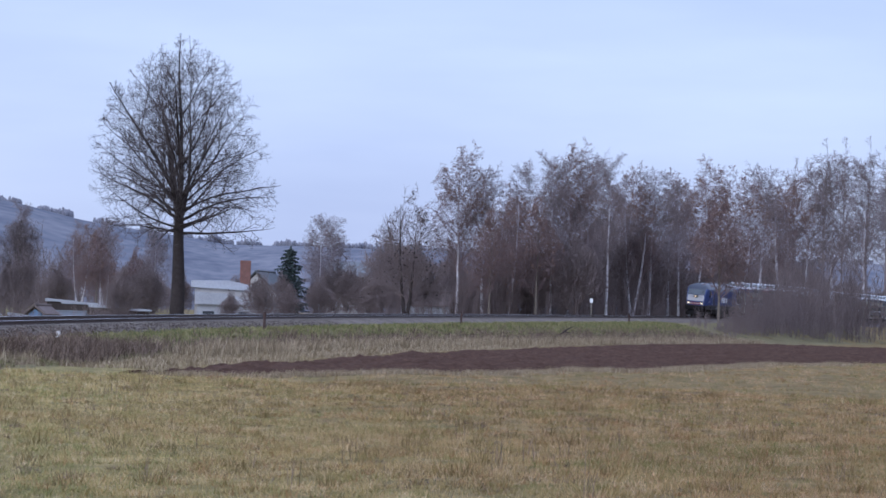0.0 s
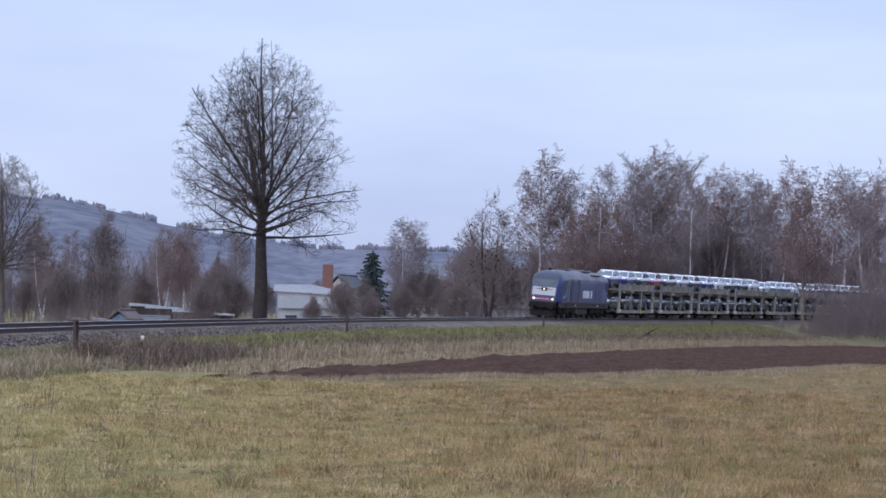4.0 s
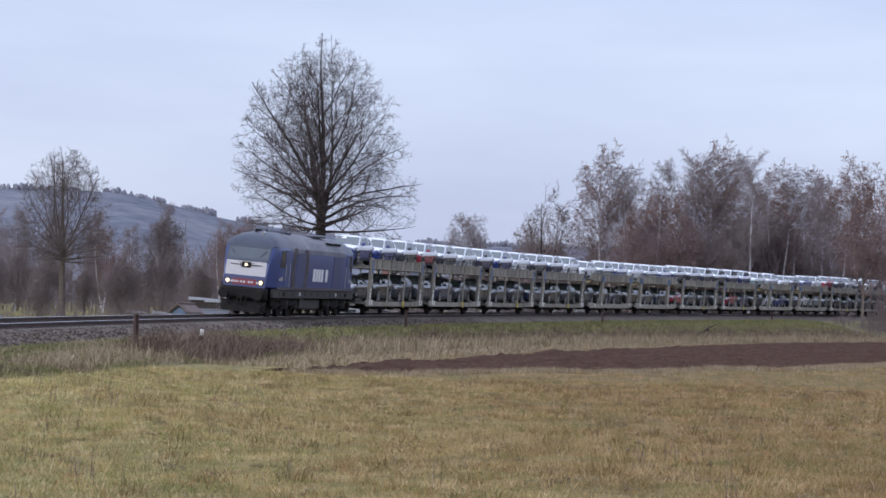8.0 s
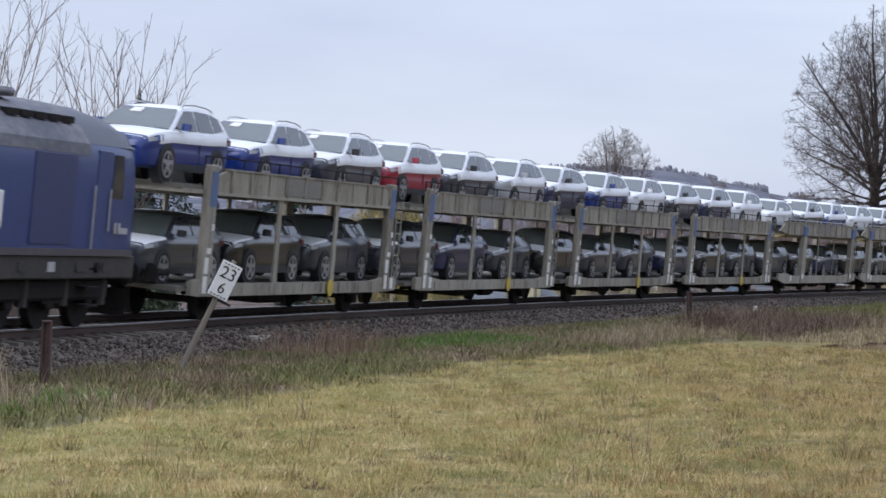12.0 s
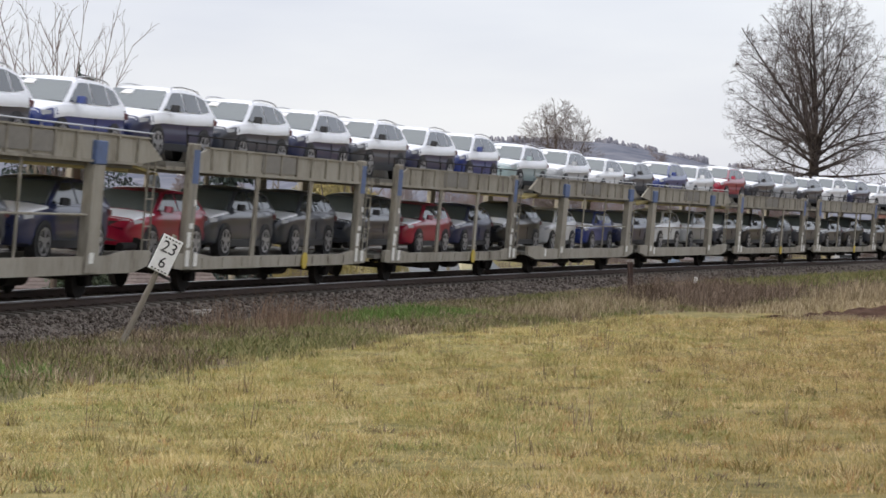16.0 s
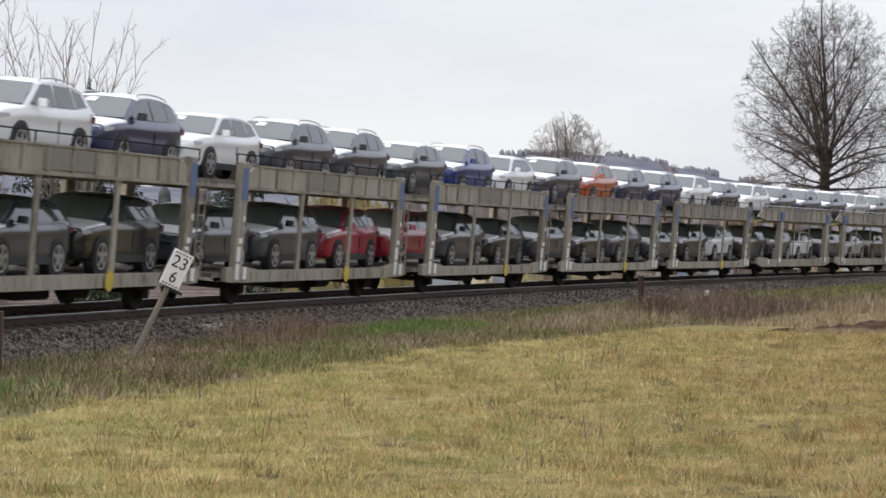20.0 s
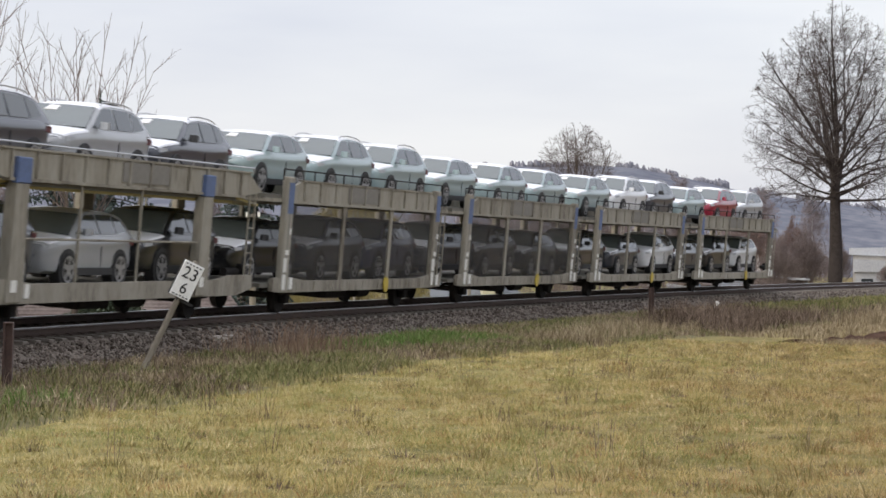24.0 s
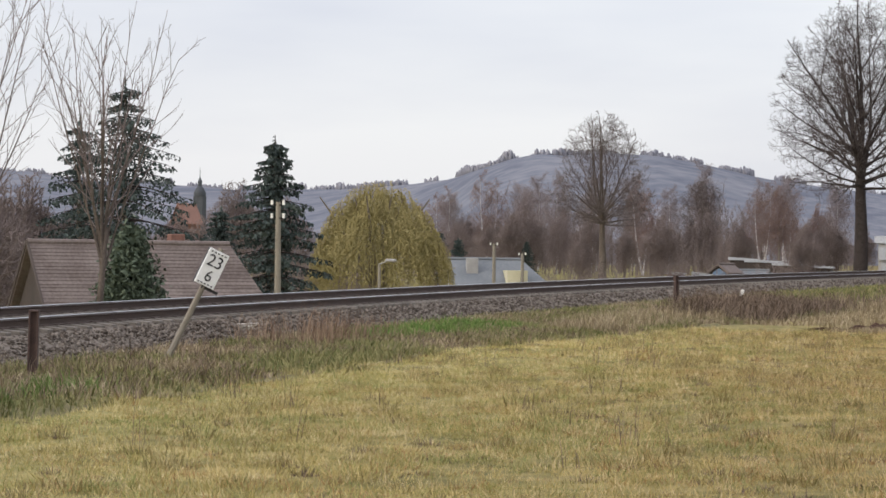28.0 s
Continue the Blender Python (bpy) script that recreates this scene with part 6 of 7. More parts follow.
    house("blue_hut", "small blue-painted garden hut", p, 82, 4.2, 1.9, top - 0.75, 0.75, M["shed_blue"], M["tile"])
    p, top = at_ridge(11.85, 226, -0.0012)
    house("blue_shed", "long blue-grey garden shed", p, -4, 3.6, 3, top - 0.5, 0.5, M["shed_blue"], M["tile_grey"])
    for az, dist, w, tan in ((13.6, 235, 1.6, -0.0018), (13.0, 238, 1.4, -0.0020), (12.0, 246, 2.6, 0.0042), (11.5, 242, 3.6, 0.0034), (10.9, 238, 3.2, 0.0022), (10.3, 240, 2.6, 0.0014)):
        x, y, z = polar(az, dist)
        g = thing("cold_frame_house", "small white-roofed garden shelter", "shed", pose(x, y, z, 0, 0, az * 3 - 30), "garden shelters")
        hh = EYE + tan * dist - z
        part("wall", Shape().box(-w / 2, w / 2, -1, 1, -0.2, hh - 0.3), M["board" if dist > 230 else "shed_white"], g)
        part("roof", Shape().prism([(-w / 2 - 0.2, hh - 0.3), (w / 2 + 0.2, hh - 0.35), (w / 2 + 0.2, hh - 0.2), (-w / 2 - 0.2, hh)], "y", -1.2, 1.2), M["shed_white"], g, "pale flat roof")
    # poles and lamp
    def pole(az, dist, tan, r, name, label, bits):
        x, y, z = polar(az, dist)
        ob = thing(name, label, "pole", pose(x, y, z))
        h = EYE + tan * dist - z
        part("shaft", Shape().tube((0, 0, -0.3), (0, 0, h), r * 1.2, r * 0.85, n=12), M["timber"], ob, smooth=True)
        for k in range(bits):
            for s in (-1, 1):
                part("insulator", Shape().tube((s * 0.24, -0.05, h - 0.12 - 0.5 * k), (s * 0.24, -0.05, h + 0.06 - 0.5 * k), 0.055, n=8), M["mark"], ob)
            part("bracket", Shape().tube((-0.26, -0.05, h - 0.12 - 0.5 * k), (0.26, -0.05, h - 0.12 - 0.5 * k), 0.02, n=6), M["iron"], ob)
        return ob, h
    pole(22.96, 92, 0.0250, 0.11, "timber_pole", "weathered timber line pole with white insulators", 2)
    pole(17.87, 165, 0.0088, 0.12, "timber_pole", "thin timber pole among the village houses", 1)
    pole(17.2, 168, 0.0048, 0.12, "timber_pole", "thin timber pole among the village houses", 1)
    lp, h = pole(20.57, 118, 0.0002, 0.08, "street_lamp", "grey street lamp with a tilted arm", 0)
    part("arm", Shape().tube((0, 0, h - 0.05), (0.45, 0, h + 0.12), 0.035, n=8), M["concrete"], lp)
    part("lamp_head", Shape().box(0.32, 0.85, -0.12, 0.12, h + 0.06, h + 0.22, 0.05), M["concrete"], lp)


def line_side():
    # old rail posts along the foot of the ballast
    first = None
    for k, (s, h, lean) in enumerate(((-3.2, 0.98, 1.5), (47.5, 0.92, -1), (100.8, 1.04, 0), (159.4, 1.07, 1), (223.5, 0.98, -2))):
        x, y = beside(s, 4.5)
        m = pose(x, y, float(rail_z(s)) - 0.80, lean, lean, 20 + 30 * k)
        if first is None:
            first = thing("marker_post", "short dark rusty steel post", "post", m, "posts along the line")
            part("web", Shape().box(-0.055, 0.055, -0.012, 0.012, -0.2, 1.12, 0.003), M["post_rust"], first)
            for d in (-0.06, 0.06):
                part("flange", Shape().box(d - 0.014, d + 0.014, -0.06, 0.06, -0.2, 1.12, 0.003), M["post_rust"], first)
            part("cap", Shape().box(-0.075, 0.075, -0.07, 0.07, 1.11, 1.14, 0.005), M["post_rust"], first)
        else:
            copy_thing(first, m)
    x, y = beside(55.2, 5.0)
    st = thing("marker_stake", "short dark stake with a white top", "post", pose(x, y, float(land(x, y)) - 0.05, 0, 14, 0))
    part("stake", Shape().box(-0.06, 0.06, -0.05, 0.05, 0, 0.32, 0.01), M["board"], st)
    part("white_top", Shape().box(-0.065, 0.065, -0.055, 0.055, 0.31, 0.56, 0.01), M["mark"], st)
    # leaning kilometre board
    bx, by = -18.3, 38.3
    d = Vector((-bx, -by, 0)).normalized()
    right = Vector((-d.y, d.x, 0))
    m = Matrix((right, -d, (0, 0, 1))).transposed().to_4x4()
    m.translation = (bx, by, float(EYE - 1.72))
    sg = thing("kilometre_board", "leaning white kilometre board reading 23 over 6", "sign", m @ pose(0, 0, 0, 0, 25.5, 0))
    part("timber_post", Shape().tube((0, 0, -0.3), (0, 0, 2.16), 0.06, 0.048, n=12), M["timber"], sg, smooth=True)
    tm = pose(0, -0.07, 1.78, 0, 0, 16)
    board = part("board", Shape().box(-0.19, 0.19, -0.02, 0.015, -0.325, 0.325, 0.006), M["sign_white"], sg, at=tm)
    part("rear_plate", Shape().box(-0.19, 0.205, 0.018, 0.11, -0.325, 0.325, 0.01), M["black"], sg, "black box behind the board", at=tm)
    for text, z, size in (("23", 0.03, 0.30), ("6", -0.235, 0.28)):
        cu = bpy.data.curves.new("figures", "FONT")
        cu.body, cu.size, cu.align_x, cu.extrude = text, size, "CENTER", 0.002
        tmp = new("figures_curve", cu)
        me = bpy.data.meshes.new_from_object(tmp.evaluated_get(bpy.context.evaluated_depsgraph_get()))
        bpy.data.objects.remove(tmp)
        me.materials.clear()
        me.materials.append(M["black"])
        part("figures", me, None, board, "black figures " + text, at=pose(0, -0.024, z, 90, 0, 0))
    for z in (-0.30, 0.27):
        for k in range(5):
            part("black_tick", Shape().box(-0.15 + k * 0.065, -0.115 + k * 0.065, -0.026, -0.019, z, z + 0.022), M["black"], board)
    part("fixing_arm", Shape().box(-0.02, 0.30, 0.02, 0.05, -0.38, -0.33), M["black"], sg, at=tm)
    # far kilometre board in the wood's shade
    x, y, z = polar(-0.41, 258)
    fk = thing("distance_board", "small white board on a post far along the line", "sign", pose(x, y, float(land(x, y))))
    part("post", Shape().tube((0, 0, -0.3), (0, 0, EYE + 2.6 - z), 0.06, n=8), M["timber"], fk)
    part("board", Shape().box(-0.16, 0.16, -0.09, -0.06, EYE + 2.2 - z, EYE + 2.65 - z, 0.01), M["sign_white"], fk)
    # fallen branch beside the ploughed strip
    x, y = beside(176, 9.0)
    br = thing("fallen_branch", "dark forked branch lying on the bank", "branch", pose(x, y, float(land(x, y)), 0, 0, 30))
    part("limb", limbs_mesh("branch", [(0, 0, 0, 0.9, 0.1, 0.55, 0.09, 0.06), (0.9, 0.1, 0.55, 1.6, 0.2, 0.8, 0.06, 0.03), (0.5, 0.05, 0.3, 0.9, -0.3, 0.2, 0.05, 0.02)], M["bark"]), None, br)


def hills():
    ridge = [(-40, 0.030), (-10, 0.030), (2, 0.031), (5.2, 0.0313), (8.3, 0.0314), (10.2, 0.0358), (11.7, 0.0395), (12.9, 0.044), (14.1, 0.0475), (15.0, 0.0482), (16.2, 0.0477), (16.9, 0.0482), (17.5, 0.046), (18.2, 0.042), (18.9, 0.0378), (19.9, 0.0355), (21.5, 0.0330), (23.8, 0.0325), (24.5, 0.0332), (27.9, 0.0360), (28.8, 0.0388), (32, 0.039), (45, 0.036)]
    ra, rt = [r[0] for r in ridge], [r[1] for r in ridge]
    def top_dist(a):
        return float(np.interp(a, [-10, 8, 14, 18, 22, 30], [2300, 2100, 1500, 1450, 2000, 2400]))
    def hill_z(a, f):
        """f: 0 at the foot, 1 on the ridge, 2 far behind."""
        top = EYE + (float(np.interp(a, ra, rt)) - 0.0045) * top_dist(a)
        return -2 + (top + 2) * (math.sin(min(f, 1) * math.pi / 2) ** 1.3 if f <= 1 else 1 - 0.3 * (f - 1))
    az = np.arange(-40, 45.01, 0.25)
    fs = np.linspace(0, 2, 49)
    v = []
    for a in az:
        d1 = top_dist(a)
        for f in fs:
            d = d1 * (0.42 + 0.58 * f)
            v.append((-math.sin(radians(a)) * d, math.cos(radians(a)) * d, hill_z(a, f) + 1.2 * noise.noise((a * 0.5, f * 3, 0)) * min(1, f)))
    me = raw_mesh("hill", v, grid_faces(len(az), len(fs)), M["far_wood_haze"], True)
    tagged(new("hill_range", me), "wooded hills on the horizon, painted grey-violet with haze", "hills", kind="structure")
    # the woods on them, tree by tree in one mesh
    g = np.random.default_rng(3)
    n = 5000
    a = g.uniform(-10, 33, n)
    f = g.uniform(0.985, 1.02, n)
    gap = np.array([noise.noise((x * 1.6, y * 4, 5)) for x, y in zip(a, f)])
    keep = gap > -0.12
    a, f = a[keep], f[keep]
    d1 = np.array([top_dist(x) for x in a])
    d = d1 * (0.42 + 0.58 * f)
    z = np.array([hill_z(x, y) for x, y in zip(a, f)])
    h = g.uniform(3.6, 6.4, len(a)) * (1 + 0.9 * np.clip(np.array([noise.noise((x * 2.3, 3, 9)) for x in a]), 0, 1)) * np.interp(d, [600, 2000], [0.8, 1.2])
    w = h * g.uniform(0.12, 0.26, len(a))
    cx, cy = -np.sin(np.radians(a)) * d, np.cos(np.radians(a)) * d
    k = 3
    ang = math.tau * np.arange(k) / k
    jig = g.uniform(0.65, 1.25, (len(a), 3, k))
    rings = []
    for i, (rz, rr) in enumerate(((0.25, 0.8), (0.6, 1.0), (0.88, 0.62))):
        rings.append(np.stack([cx[:, None] + np.cos(ang) * (w * rr)[:, None] * jig[:, i], cy[:, None] + np.sin(ang) * (w * rr)[:, None] * jig[:, i], (z + h * rz)[:, None] + (jig[:, i] - 0.95) * h[:, None] * 0.15], -1))
    tip = np.stack([cx, cy, z + h], -1)[:, None]
    foot = np.stack([cx, cy, z], -1)[:, None]
    V = np.concatenate(rings + [tip, foot], 1)
    tri = []
    for j in range(k):
        q = (j + 1) % k
        tri += [(j, q, k + q), (j, k + q, k + j), (k + j, k + q, 2 * k + q), (k + j, 2 * k + q, 2 * k + j), (2 * k + j, 2 * k + q, 3 * k), (q, j, 3 * k + 1)]
    F = (np.arange(len(a))[:, None, None] * (3 * k + 2) + np.array(tri)[None]).reshape(-1, 3)
    tagged(new("hill_woods", raw_mesh("hill_woods", V.reshape(-1, 3), F, M["ridge_wood_haze"], True)), "bare woods covering the distant hills, haze painted into their grey", "woods", kind="stuff")


village()
line_side()
hills()


# ---- ploughed strip, sleepers, stones, grass ----
M.update(
    straw=material("straw_and_green_blades", (0.26, 0.24, 0.083), (0.43, 0.37, 0.145), (0.60, 0.49, 0.228), scale=0.8, fine=3.5, rough=0.9, spec=0.1, island=0.22, spread=0.13),
    green=material("fresh_green_blades", (0.18, 0.22, 0.07), (0.29, 0.31, 0.11), (0.40, 0.38, 0.16), scale=0.4, fine=2, rough=0.9, spec=0.1, island=0.6),
    pale_straw=material("bleached_straw_blades", (0.46, 0.39, 0.20), (0.60, 0.50, 0.27), (0.70, 0.60, 0.36), scale=0.8, fine=3.5, rough=0.9, spec=0.1, island=0.3),
    rust_straw=material("rust_brown_withered_blades", (0.26, 0.15, 0.065), (0.38, 0.235, 0.105), (0.46, 0.31, 0.15), scale=0.8, fine=3.5, rough=0.9, spec=0.1, island=0.4),
    dull_green=material("dull_green_bank_blades", (0.11, 0.12, 0.046), (0.175, 0.172, 0.07), (0.26, 0.235, 0.112), scale=0.5, fine=2, rough=0.9, spec=0.1, island=0.6),
    fresh=material("bright_green_tufts", (0.08, 0.14, 0.035), (0.125, 0.195, 0.05), (0.18, 0.235, 0.08), scale=0.5, fine=2, rough=0.9, spec=0.1, island=0.5),
    tussock=material("olive_tussock_blades", (0.17, 0.15, 0.06), (0.28, 0.235, 0.10), (0.39, 0.32, 0.155), scale=0.6, fine=2, rough=0.9, spec=0.1, island=0.5),
    dry=material("bleached_dry_stalks", (0.18, 0.14, 0.085), (0.275, 0.22, 0.14), (0.38, 0.31, 0.205), scale=0.4, fine=2, rough=0.9, spec=0.1, island=0.6),
    dead=material("brown_dead_weeds_and_tuft_shade", (0.09, 0.066, 0.05), (0.155, 0.115, 0.085), (0.22, 0.165, 0.125), scale=0.4, fine=2, rough=0.95, spec=0.05, island=0.6),
    dead_red=material("reddish_dead_stalks", (0.13, 0.085, 0.06), (0.20, 0.135, 0.095), (0.29, 0.21, 0.15), scale=0.4, fine=2, rough=0.95, spec=0.05, island=0.6),
    umbel=material("white_seed_heads", (0.45, 0.42, 0.38), (0.6, 0.57, 0.52), rough=0.9),
)
browner_towards_the_wood(M["straw"])
browner_towards_the_wood(M["green"])
for key in ("tussock", "pale_straw", "rust_straw"):
    browner_towards_the_wood(M[key])
GRASS = np.random.default_rng(9)


def wave(x, y, f, seed):
    return np.array([noise.noise((a * f, b * f, seed)) for a, b in zip(x, y)])


def blades(name, x, y, z, height, spread, count, width, mat, label, lean=0.5, category="grass", dome=0.0, bent=True):
    """Tufts of single blades, each a slim triangle, bent in the middle where bent is set; one mesh."""
    n = len(x)
    base = np.repeat(np.stack([x, y, z], 1), count, 0)
    m = n * count
    h = np.repeat(height, count) * GRASS.uniform(0.5, 1.25, m)
    a = GRASS.uniform(0, math.tau, m)
    off = np.repeat(spread, count) if np.ndim(spread) else np.full(m, spread)
    r = off * np.sqrt(GRASS.random(m))
    base = base + np.stack([np.cos(a) * r, np.sin(a) * r, np.zeros(m)], 1)
    h = h * (1 + dome * (0.45 - r / off))
    swirl = np.repeat(math.tau * 1.4 * wave(x, y, 0.45, 21.0), count)
    b = np.where(GRASS.random(m) < dome, a + GRASS.normal(0, 0.8, m), swirl + GRASS.normal(0, 1.5, m))
    out = np.stack([np.cos(b), np.sin(b), np.zeros(m)], 1)
    k = lean * GRASS.uniform(0.2, 1.3, m)
    tip = base + out * (h * k)[:, None] + np.array([0, 0, 1]) * (h * np.sqrt(np.clip(1 - 0.5 * k * k, 0.15, 1)))[:, None]
    t = GRASS.uniform(0, math.tau, m)
    side = np.stack([np.cos(t), np.sin(t), np.zeros(m)], 1) * (width * GRASS.uniform(0.6, 1.3, m))[:, None]
    if bent:
        mid = base + out * (h * k * 0.35)[:, None] + np.array([0, 0, 1]) * (h * 0.6)[:, None]
        V = np.stack([base - side, base + side, mid - side * 0.7, mid + side * 0.7, tip], 1).reshape(-1, 3)
        i = np.arange(m)[:, None] * 5
        F = np.concatenate([i + np.array([[0, 1, 3]]), i + np.array([[0, 3, 2]]), i + np.array([[2, 3, 4]])], 0)
    else:
        V = np.stack([base - side, base + side, tip], 1).reshape(-1, 3)
        F = np.arange(3 * m).reshape(-1, 3)
    return tagged(new(name, raw_mesh(name, V, F, mat)), label, category, kind="stuff")


def near_edge(y):
    return np.interp(y, [64, 67.5, 70, 75, 79, 95, 113, 135, 300], [-12.2, -10.5, -8.5, -5.9, -3.6, 3.6, 8.0, 17.0, 78])


def far_edge(y):
    return np.interp(y, [64, 70, 77, 95, 121, 156, 216, 300], [-12.0, -12.2, -12.0, -10.7, -8.9, -4.1, 4.3, 18])


def plough():
    ys = np.arange(64.2, 262, 0.5)
    us = np.linspace(0, 1, 120)
    X = far_edge(ys)[:, None] * (1 - us) + near_edge(ys)[:, None] * us
    Y = np.repeat(ys[:, None], len(us), 1)
    Z = land(X, Y) + 0.05
    fur = 1.25 * np.array([0.11 * noise.noise((x * 1.5, y * 1.1, 2)) + 0.10 * noise.noise((x * 3.6, y * 2.8, 4)) for x, y in zip(X.ravel(), Y.ravel())]).reshape(X.shape)
    edge = np.minimum(1, 12 * np.minimum(us, 1 - us))[None]
    Z = Z + fur * edge - 0.10 * (1 - edge)
    me = raw_mesh("ploughed_field", np.stack([X, Y, Z], -1).reshape(-1, 3), grid_faces(*X.shape), M["plough"])
    tagged(new("ploughed_field", me), "strip of dark brown ploughed earth with clods", "field", kind="structure")


def stones():
    """Single stones on the near shoulder of the ballast, one mesh."""
    g = np.random.default_rng(14)
    n = 26000
    s = np.where(g.random(n) < 0.7, g.uniform(-14, 45, n), g.uniform(45, 130, n))
    lat = np.where(g.random(n) < 0.25, g.uniform(-1.7, 1.7, n), g.uniform(1.6, 3.3, n))
    h = np.interp(s, S, _h)
    x, y = np.interp(s, S, TX) + np.sin(h) * lat, np.interp(s, S, TY) - np.cos(h) * lat
    z = rail_z(s) + np.interp(lat, [-1.75, 1.75, 2.1, 2.5, 2.9, 3.5], [-0.225 + 0.13, -0.225 - 0.13, -0.46, -0.58, -0.68, -0.78])
    r = g.uniform(0.022, 0.05, n) * np.interp(s, [0, 60], [1, 1.4])
    corner = g.normal(size=(n, 6, 3)) * 0.28 + np.array([(1, 0, 0), (-1, 0, 0), (0, 1, 0), (0, -1, 0), (0, 0, 0.8), (0, 0, -0.8)])
    V = np.stack([x, y, z], 1)[:, None] + corner * r[:, None, None]
    tri = np.array([(0, 2, 4), (2, 1, 4), (1, 3, 4), (3, 0, 4), (2, 0, 5), (1, 2, 5), (3, 1, 5), (0, 3, 5)])
    F = (np.arange(n)[:, None, None] * 6 + tri[None]).reshape(-1, 3)
    tagged(new("ballast_stones", raw_mesh("ballast_stones", V.reshape(-1, 3), F, M["ballast"])), "loose grey-brown ballast stones beside the rails", "stones", kind="stuff")


def meadow():
    g = GRASS
    def spread_out(n, d0, d1, az0=-9.5, az1=32.0):
        az, d = np.radians(g.uniform(az0, az1, n)), np.sqrt(g.uniform(d0 ** 2, d1 ** 2, n))
        x, y = -np.sin(az) * d, np.cos(az) * d
        s, lat = track_place(x, y)
        ok = (lat > toe(s) - 1.7 + g.normal(0, 0.3, n)) & ((y < 64.5) | (x > near_edge(y) + 0.1))
        return x[ok], y[ok], d[ok]
    # short thatch
    x, y, d = spread_out(66000, 15.5, 62)
    blades("meadow_thatch", x, y, land(x, y) - 0.01, g.uniform(0.035, 0.085, len(x)), 0.2, 7, 0.0045, M["straw"], "short flattened straw of the mown meadow", 1.2, bent=False)
    # clumps in straw, green and brown
    a, b, c = spread_out(22000, 15.5, 40), spread_out(17000, 38, 66), spread_out(9000, 64, 130, -9.5, 16)
    x, y, d = (np.concatenate(q) for q in zip(a, b, c))
    lump = wave(x, y, 0.5, 1.0) + 0.8 * wave(x, y, 1.3, 6.0)
    ok = lump + g.normal(0, 0.25, len(lump)) > -0.35
    x, y, d, lump = x[ok], y[ok], d[ok], lump[ok]
    tint = wave(x, y, 0.22, 3.0) + 0.5 * wave(x, y, 0.7, 8.0) + g.normal(0, 0.30, len(x))
    wide = g.uniform(0.09, 0.26, len(x)) * np.interp(d, [20, 60], [0.9, 1.3])
    h = (0.05 + 0.10 * g.random(len(x)) ** 1.8 + 0.06 * np.clip(lump, 0, 1)) * np.interp(d, [20, 70], [0.95, 1.25])
    z = land(x, y) - 0.012
    dice = g.random(len(x))
    pale, rust = dice < 0.20, dice > 0.90
    rest = ~pale & ~rust
    for name, mat, label, pick in (("meadow_grass", "straw", "straw-yellow clumps of meadow grass", rest & (tint < 0.22) & (tint > -0.45)), ("meadow_green_grass", "green", "greener clumps of meadow grass", rest & (tint >= 0.22)), ("meadow_brown_grass", "tussock", "olive-brown clumps of meadow grass", rest & (tint <= -0.45)),
                                    ("meadow_pale_grass", "pale_straw", "bleached pale straw clumps in the meadow", pale), ("meadow_rust_grass", "rust_straw", "rust-brown withered clumps in the meadow", rust)):
        for near in (True, False):
            q = pick & ((d < 42) == near)
            blades(name, x[q], y[q], z[q], h[q], wide[q], 30 if near else 20, 0.0042 if near else 0.0075, M[mat], label, 1.15, dome=0.75, bent=False)
    # strip between the bank and the ploughed earth
    k = 9000
    s = g.uniform(38, 235, k)
    lat = toe(s) + g.uniform(-0.4, 9, k)
    hd = np.interp(s, S, _h)
    x, y = np.interp(s, S, TX) + np.sin(hd) * lat, np.interp(s, S, TY) - np.cos(hd) * lat
    ok = (y > 60) & (x < far_edge(y) + 0.3)
    x, y = x[ok], y[ok]
    blades("headland_grass", x, y, land(x, y) - 0.01, g.uniform(0.10, 0.30, len(x)), 0.3, 9, 0.012, M["dry"], "rough straw grass between bank and ploughed earth", 1.0)
    # short dark brown clumps: the shade between tufts, put in as colour
    x, y, d = spread_out(1500, 16, 64)
    blades("meadow_hollows", x, y, land(x, y) - 0.015, g.uniform(0.05, 0.11, len(x)), g.uniform(0.08, 0.24, len(x)), 60, 0.006, M["dead"], "short dark brown clumps as painted shade between the meadow tufts", 1.2, dome=0.7, bent=False)
    # taller tussocks
    x, y, d = spread_out(420, 16, 64)
    blades("meadow_tussocks", x, y, land(x, y) - 0.02, g.uniform(0.12, 0.27, len(x)), g.uniform(0.12, 0.3, len(x)), 60, 0.0045, M["tussock"], "brown-green tussocks in the meadow", 0.9, dome=0.8)
    # single withered stalks
    x, y, d = spread_out(150, 18, 60)
    blades("withered_stalks", x, y, land(x, y) - 0.02, g.uniform(0.25, 0.50, len(x)), 0.12, 6, 0.004, M["dead"], "single withered brown stalks in the meadow", 0.3)
    # upright fringe along the ploughed edge
    k = 4200
    y = 65 + 62 * g.random(k) ** 1.2
    x = near_edge(y) + np.abs(g.normal(0.0, 0.7, k))
    blades("field_edge_grass", x, y, land(x, y) - 0.02, g.uniform(0.06, 0.22, k), 0.2, 9, 0.009, M["dry"], "taller pale grass along the ploughed edge", 0.5)


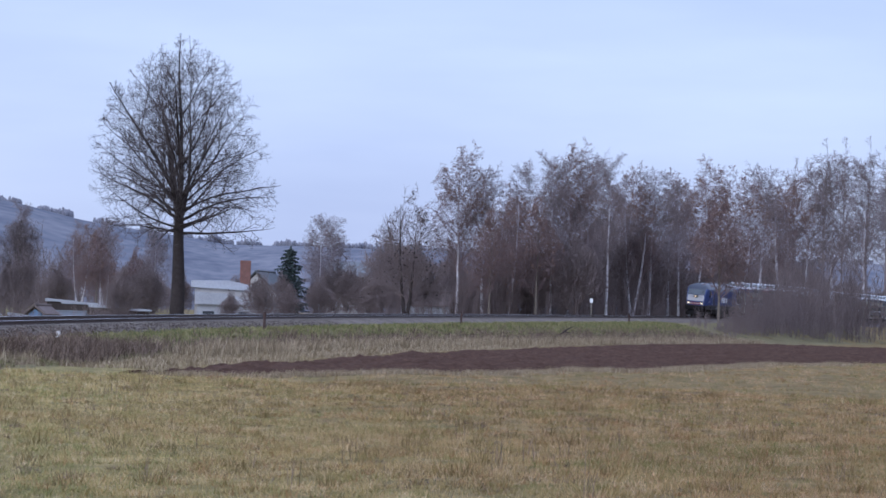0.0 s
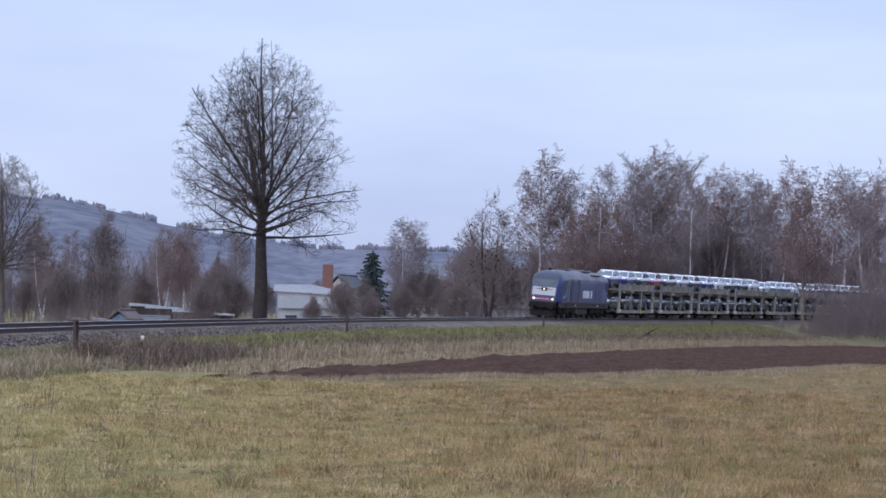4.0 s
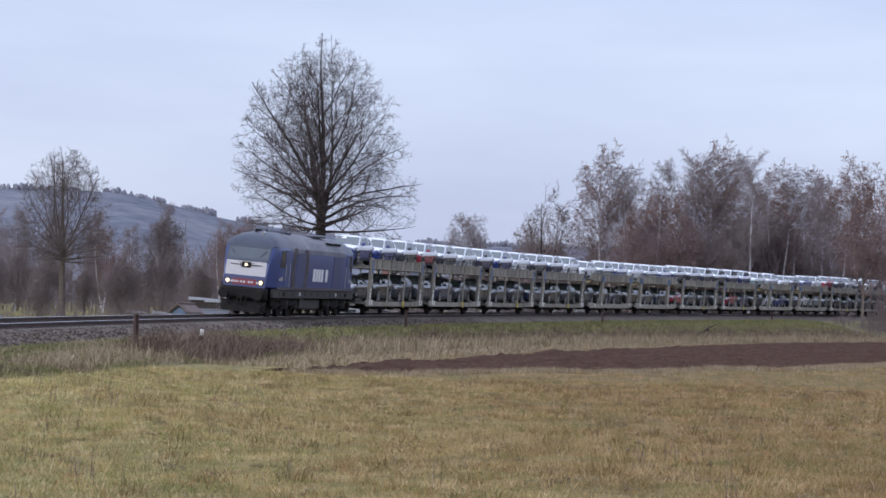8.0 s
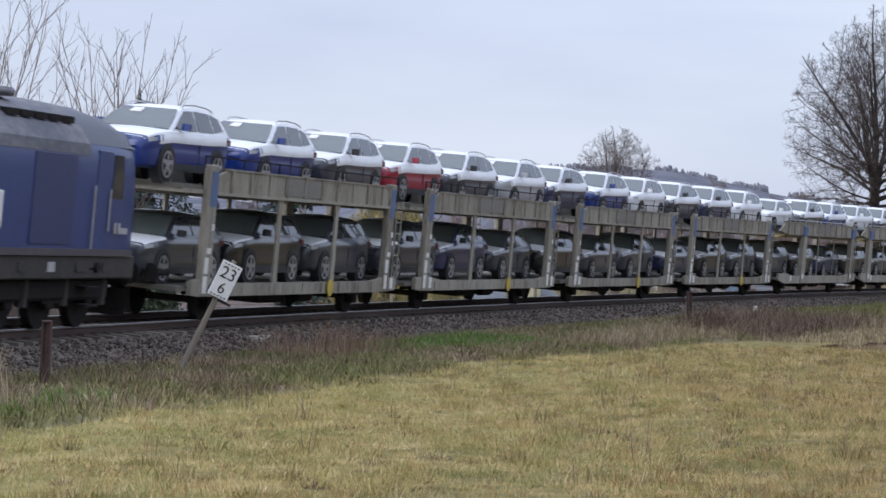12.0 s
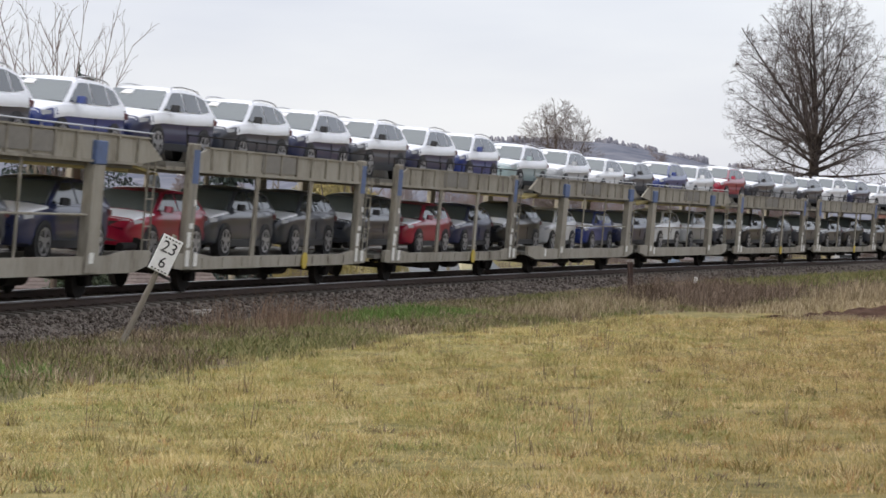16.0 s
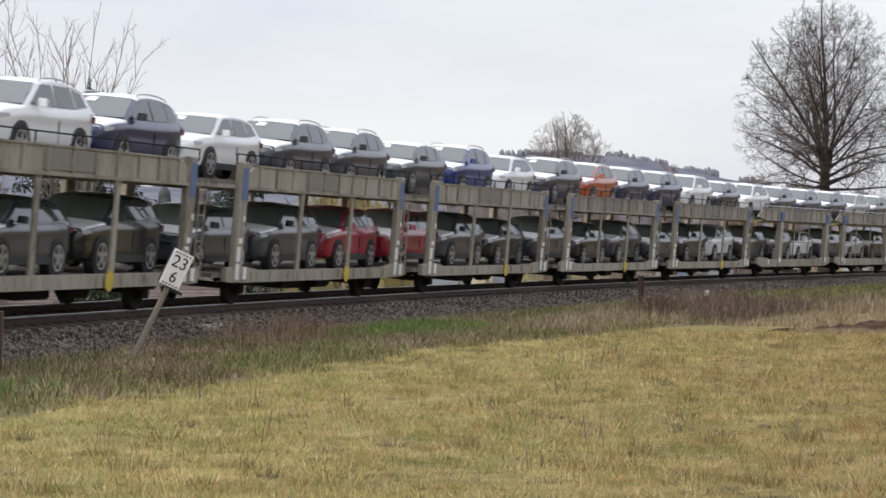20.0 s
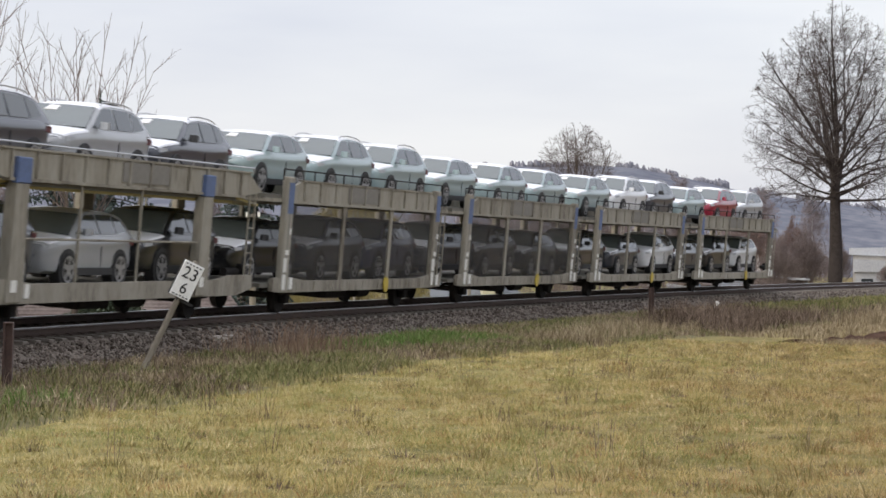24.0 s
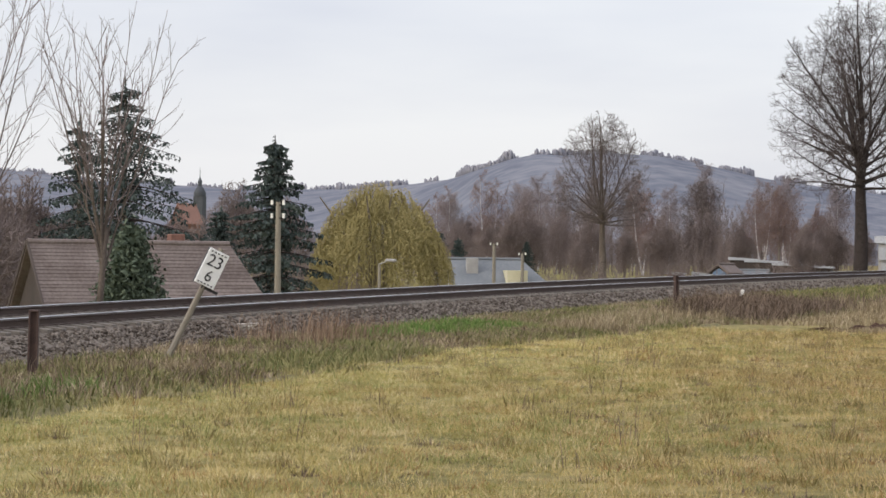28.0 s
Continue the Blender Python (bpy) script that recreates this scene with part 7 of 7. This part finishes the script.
def verge_plants():
    g = GRASS
    def band(n, s0, s1, l0, l1):
        s, lat = g.uniform(s0, s1, n), g.uniform(l0, l1, n)
        h = np.interp(s, S, _h)
        x, y = np.interp(s, S, TX) + np.sin(h) * lat, np.interp(s, S, TY) - np.cos(h) * lat
        return x, y, land(x, y), s, lat
    x, y, z, s, lat = band(15000, -22, 62, 3.1, 8.6)
    ok = lat < toe(s) + 0.5 + g.normal(0, 0.35, len(x)) + 0.9 * wave(x, y, 0.35, 4.0)
    x, y, z, s, lat = x[ok], y[ok], z[ok], s[ok], lat[ok]
    p = wave(x, y, 0.35, 11.0)
    pick = p + g.normal(0, 0.2, len(x))
    lowg, dry = pick > -0.03, pick < -0.20
    blades("verge_green_grass", x[lowg], y[lowg], z[lowg] + 0.02, g.uniform(0.09, 0.24, lowg.sum()), 0.18, 10, 0.008, M["dull_green"], "green grass on the railway bank", 1.1)
    blades("verge_dry_grass", x[dry], y[dry], z[dry] + 0.02, g.uniform(0.10, 0.26, dry.sum()), 0.18, 9, 0.008, M["dry"], "bleached dry grass on the railway bank", 1.1)
    mid = ~lowg & ~dry
    blades("verge_weeds", x[mid], y[mid], z[mid] + 0.02, g.uniform(0.10, 0.26, mid.sum()), 0.20, 9, 0.007, M["dead"], "brown dead weeds on the railway bank", 1.1)
    x, y, z, s, lat = band(16000, 60, 240, 3.3, 16)
    ok = lat < toe(s) + 1.0
    x, y, z, lat, s = x[ok], y[ok], z[ok], lat[ok], s[ok]
    f = (lat - 3.3) / (toe(s) - 3.3)
    up = f + g.normal(0, 0.12, len(x)) < 0.55
    blades("bank_green_grass", x[up], y[up], z[up] + 0.03, g.uniform(0.12, 0.30, up.sum()), 0.3, 8, 0.018, M["dull_green"], "green grass on the upper bank", 0.7)
    lo = ~up
    pale = f[lo] + g.normal(0, 0.12, lo.sum()) > 0.85
    blades("bank_dry_grass", x[lo][pale], y[lo][pale], z[lo][pale] + 0.03, g.uniform(0.25, 0.65, pale.sum()), 0.3, 9, 0.018, M["dry"], "pale dry reeds at the foot of the bank", 0.45)
    blades("bank_weeds", x[lo][~pale], y[lo][~pale], z[lo][~pale] + 0.03, g.uniform(0.2, 0.5, (~pale).sum()), 0.3, 8, 0.016, M["dead"], "brown weeds on the lower bank", 0.6)
    # bramble and stalk clumps
    def clump(name, label, s0, s1, l0, l1, n, hmin, hmax, mat, lean, width=0.008, count=22, spread=0.3):
        x, y, z, _, _ = band(n, s0, s1, l0, l1)
        blades(name, x, y, z, g.uniform(hmin, hmax, n), spread, count, width, M[mat], label, lean, "weeds")
    clump("bramble_thicket", "brown bramble thicket on the bank", 40, 58, 5.4, 8.6, 240, 0.4, 0.95, "dead", 1.2, 0.009, 34, 0.5)
    clump("dead_stalks", "clump of tall reddish dead stalks", 8.5, 14.0, 3.4, 5.6, 70, 0.35, 0.85, "dead_red", 0.5, 0.006, 12, 0.3)
    clump("dead_stalks", "grey-brown dead stalks round the kilometre board", -6, 8, 3.8, 6.0, 70, 0.25, 0.6, "dead", 0.7, 0.005, 10, 0.3)
    clump("reed_clump", "pale dry reed clump beside the meadow", -14, -8, 5.0, 6.8, 22, 0.5, 0.95, "dry", 0.4, 0.009, 30, 0.3)
    clump("green_tuft", "bright green grass tufts on the bank", 13, 23, 4.0, 6.2, 240, 0.18, 0.36, "fresh", 0.7, 0.012, 16, 0.25)
    clump("green_tuft", "bright green grass tufts beside the post", -15, -7, 5.6, 7.4, 60, 0.15, 0.36, "fresh", 0.7, 0.011, 16, 0.25)
    clump("pale_fringe", "pale grass fringe below the bank", 24, 44, 6.0, 8.0, 170, 0.25, 0.55, "dry", 0.6, 0.010, 16, 0.3)
    for k, (s, lat, h) in enumerate(((9.9, 3.3, 0.42), (10.4, 3.25, 0.36), (10.9, 3.2, 0.40))):
        x, y = beside(s, lat)
        z = float(land(x, y))
        ob = thing("seed_head_plant", "dead stalk with a white umbel of seeds", "plant", pose(x, y, z), "white seed heads")
        part("stalk", Shape().tube((0, 0, -0.05), (0.03, 0, h), 0.008, n=5), M["dead"], ob)
        um = Shape()
        for j in range(14):
            a = j * 2.4
            r = 0.028 * math.sqrt(j)
            um.tube((0.03, 0, h - 0.06), (0.03 + math.cos(a) * r, math.sin(a) * r, h + 0.02), 0.004, n=4)
            um.box(0.03 + math.cos(a) * r - 0.016, 0.03 + math.cos(a) * r + 0.016, math.sin(a) * r - 0.016, math.sin(a) * r + 0.016, h + 0.01, h + 0.035, 0.008)
        part("umbel", um, M["umbel"], ob, "whitish seed head")


def sleepers():
    bed = thing("sleeper_row", "weathered brown sleepers under the rails", "sleepers", kind="structure")
    me = Shape().box(-0.12, 0.12, -1.3, 1.3, -0.30, -0.165, 0.012).mesh("sleeper", M["sleeper"])
    clip = Shape().box(-0.07, 0.07, -0.93, -0.60, -0.168, -0.145, 0.01).box(-0.07, 0.07, 0.60, 0.93, -0.168, -0.145, 0.01).mesh("rail_clip", M["rail_side"])
    for k in range(190):
        s = -16 + k * 0.62
        m = vehicle_pose(s, -0.5, 0.5)
        ob = part("sleeper", me, None, bed, at=m @ pose(0, 0, 0))
        part("rail_fastening", clip, None, ob)
    rest = Shape()
    for k in range(190, 560):
        m = vehicle_pose(-16 + k * 0.62, -0.5, 0.5)
        b = Shape().box(-0.12, 0.12, -1.3, 1.3, -0.30, -0.165)
        rest.add([m @ Vector(p) for p in b.v], b.f)
    v, f = np.array([tuple(p) for p in rest.v]), np.array(rest.f)
    tagged(new("far_sleepers", raw_mesh("far_sleepers", v, f, M["sleeper"])), "weathered sleepers of the far track", "sleepers", kind="stuff")


plough()
stones()
meadow()
verge_plants()
sleepers()

motions()
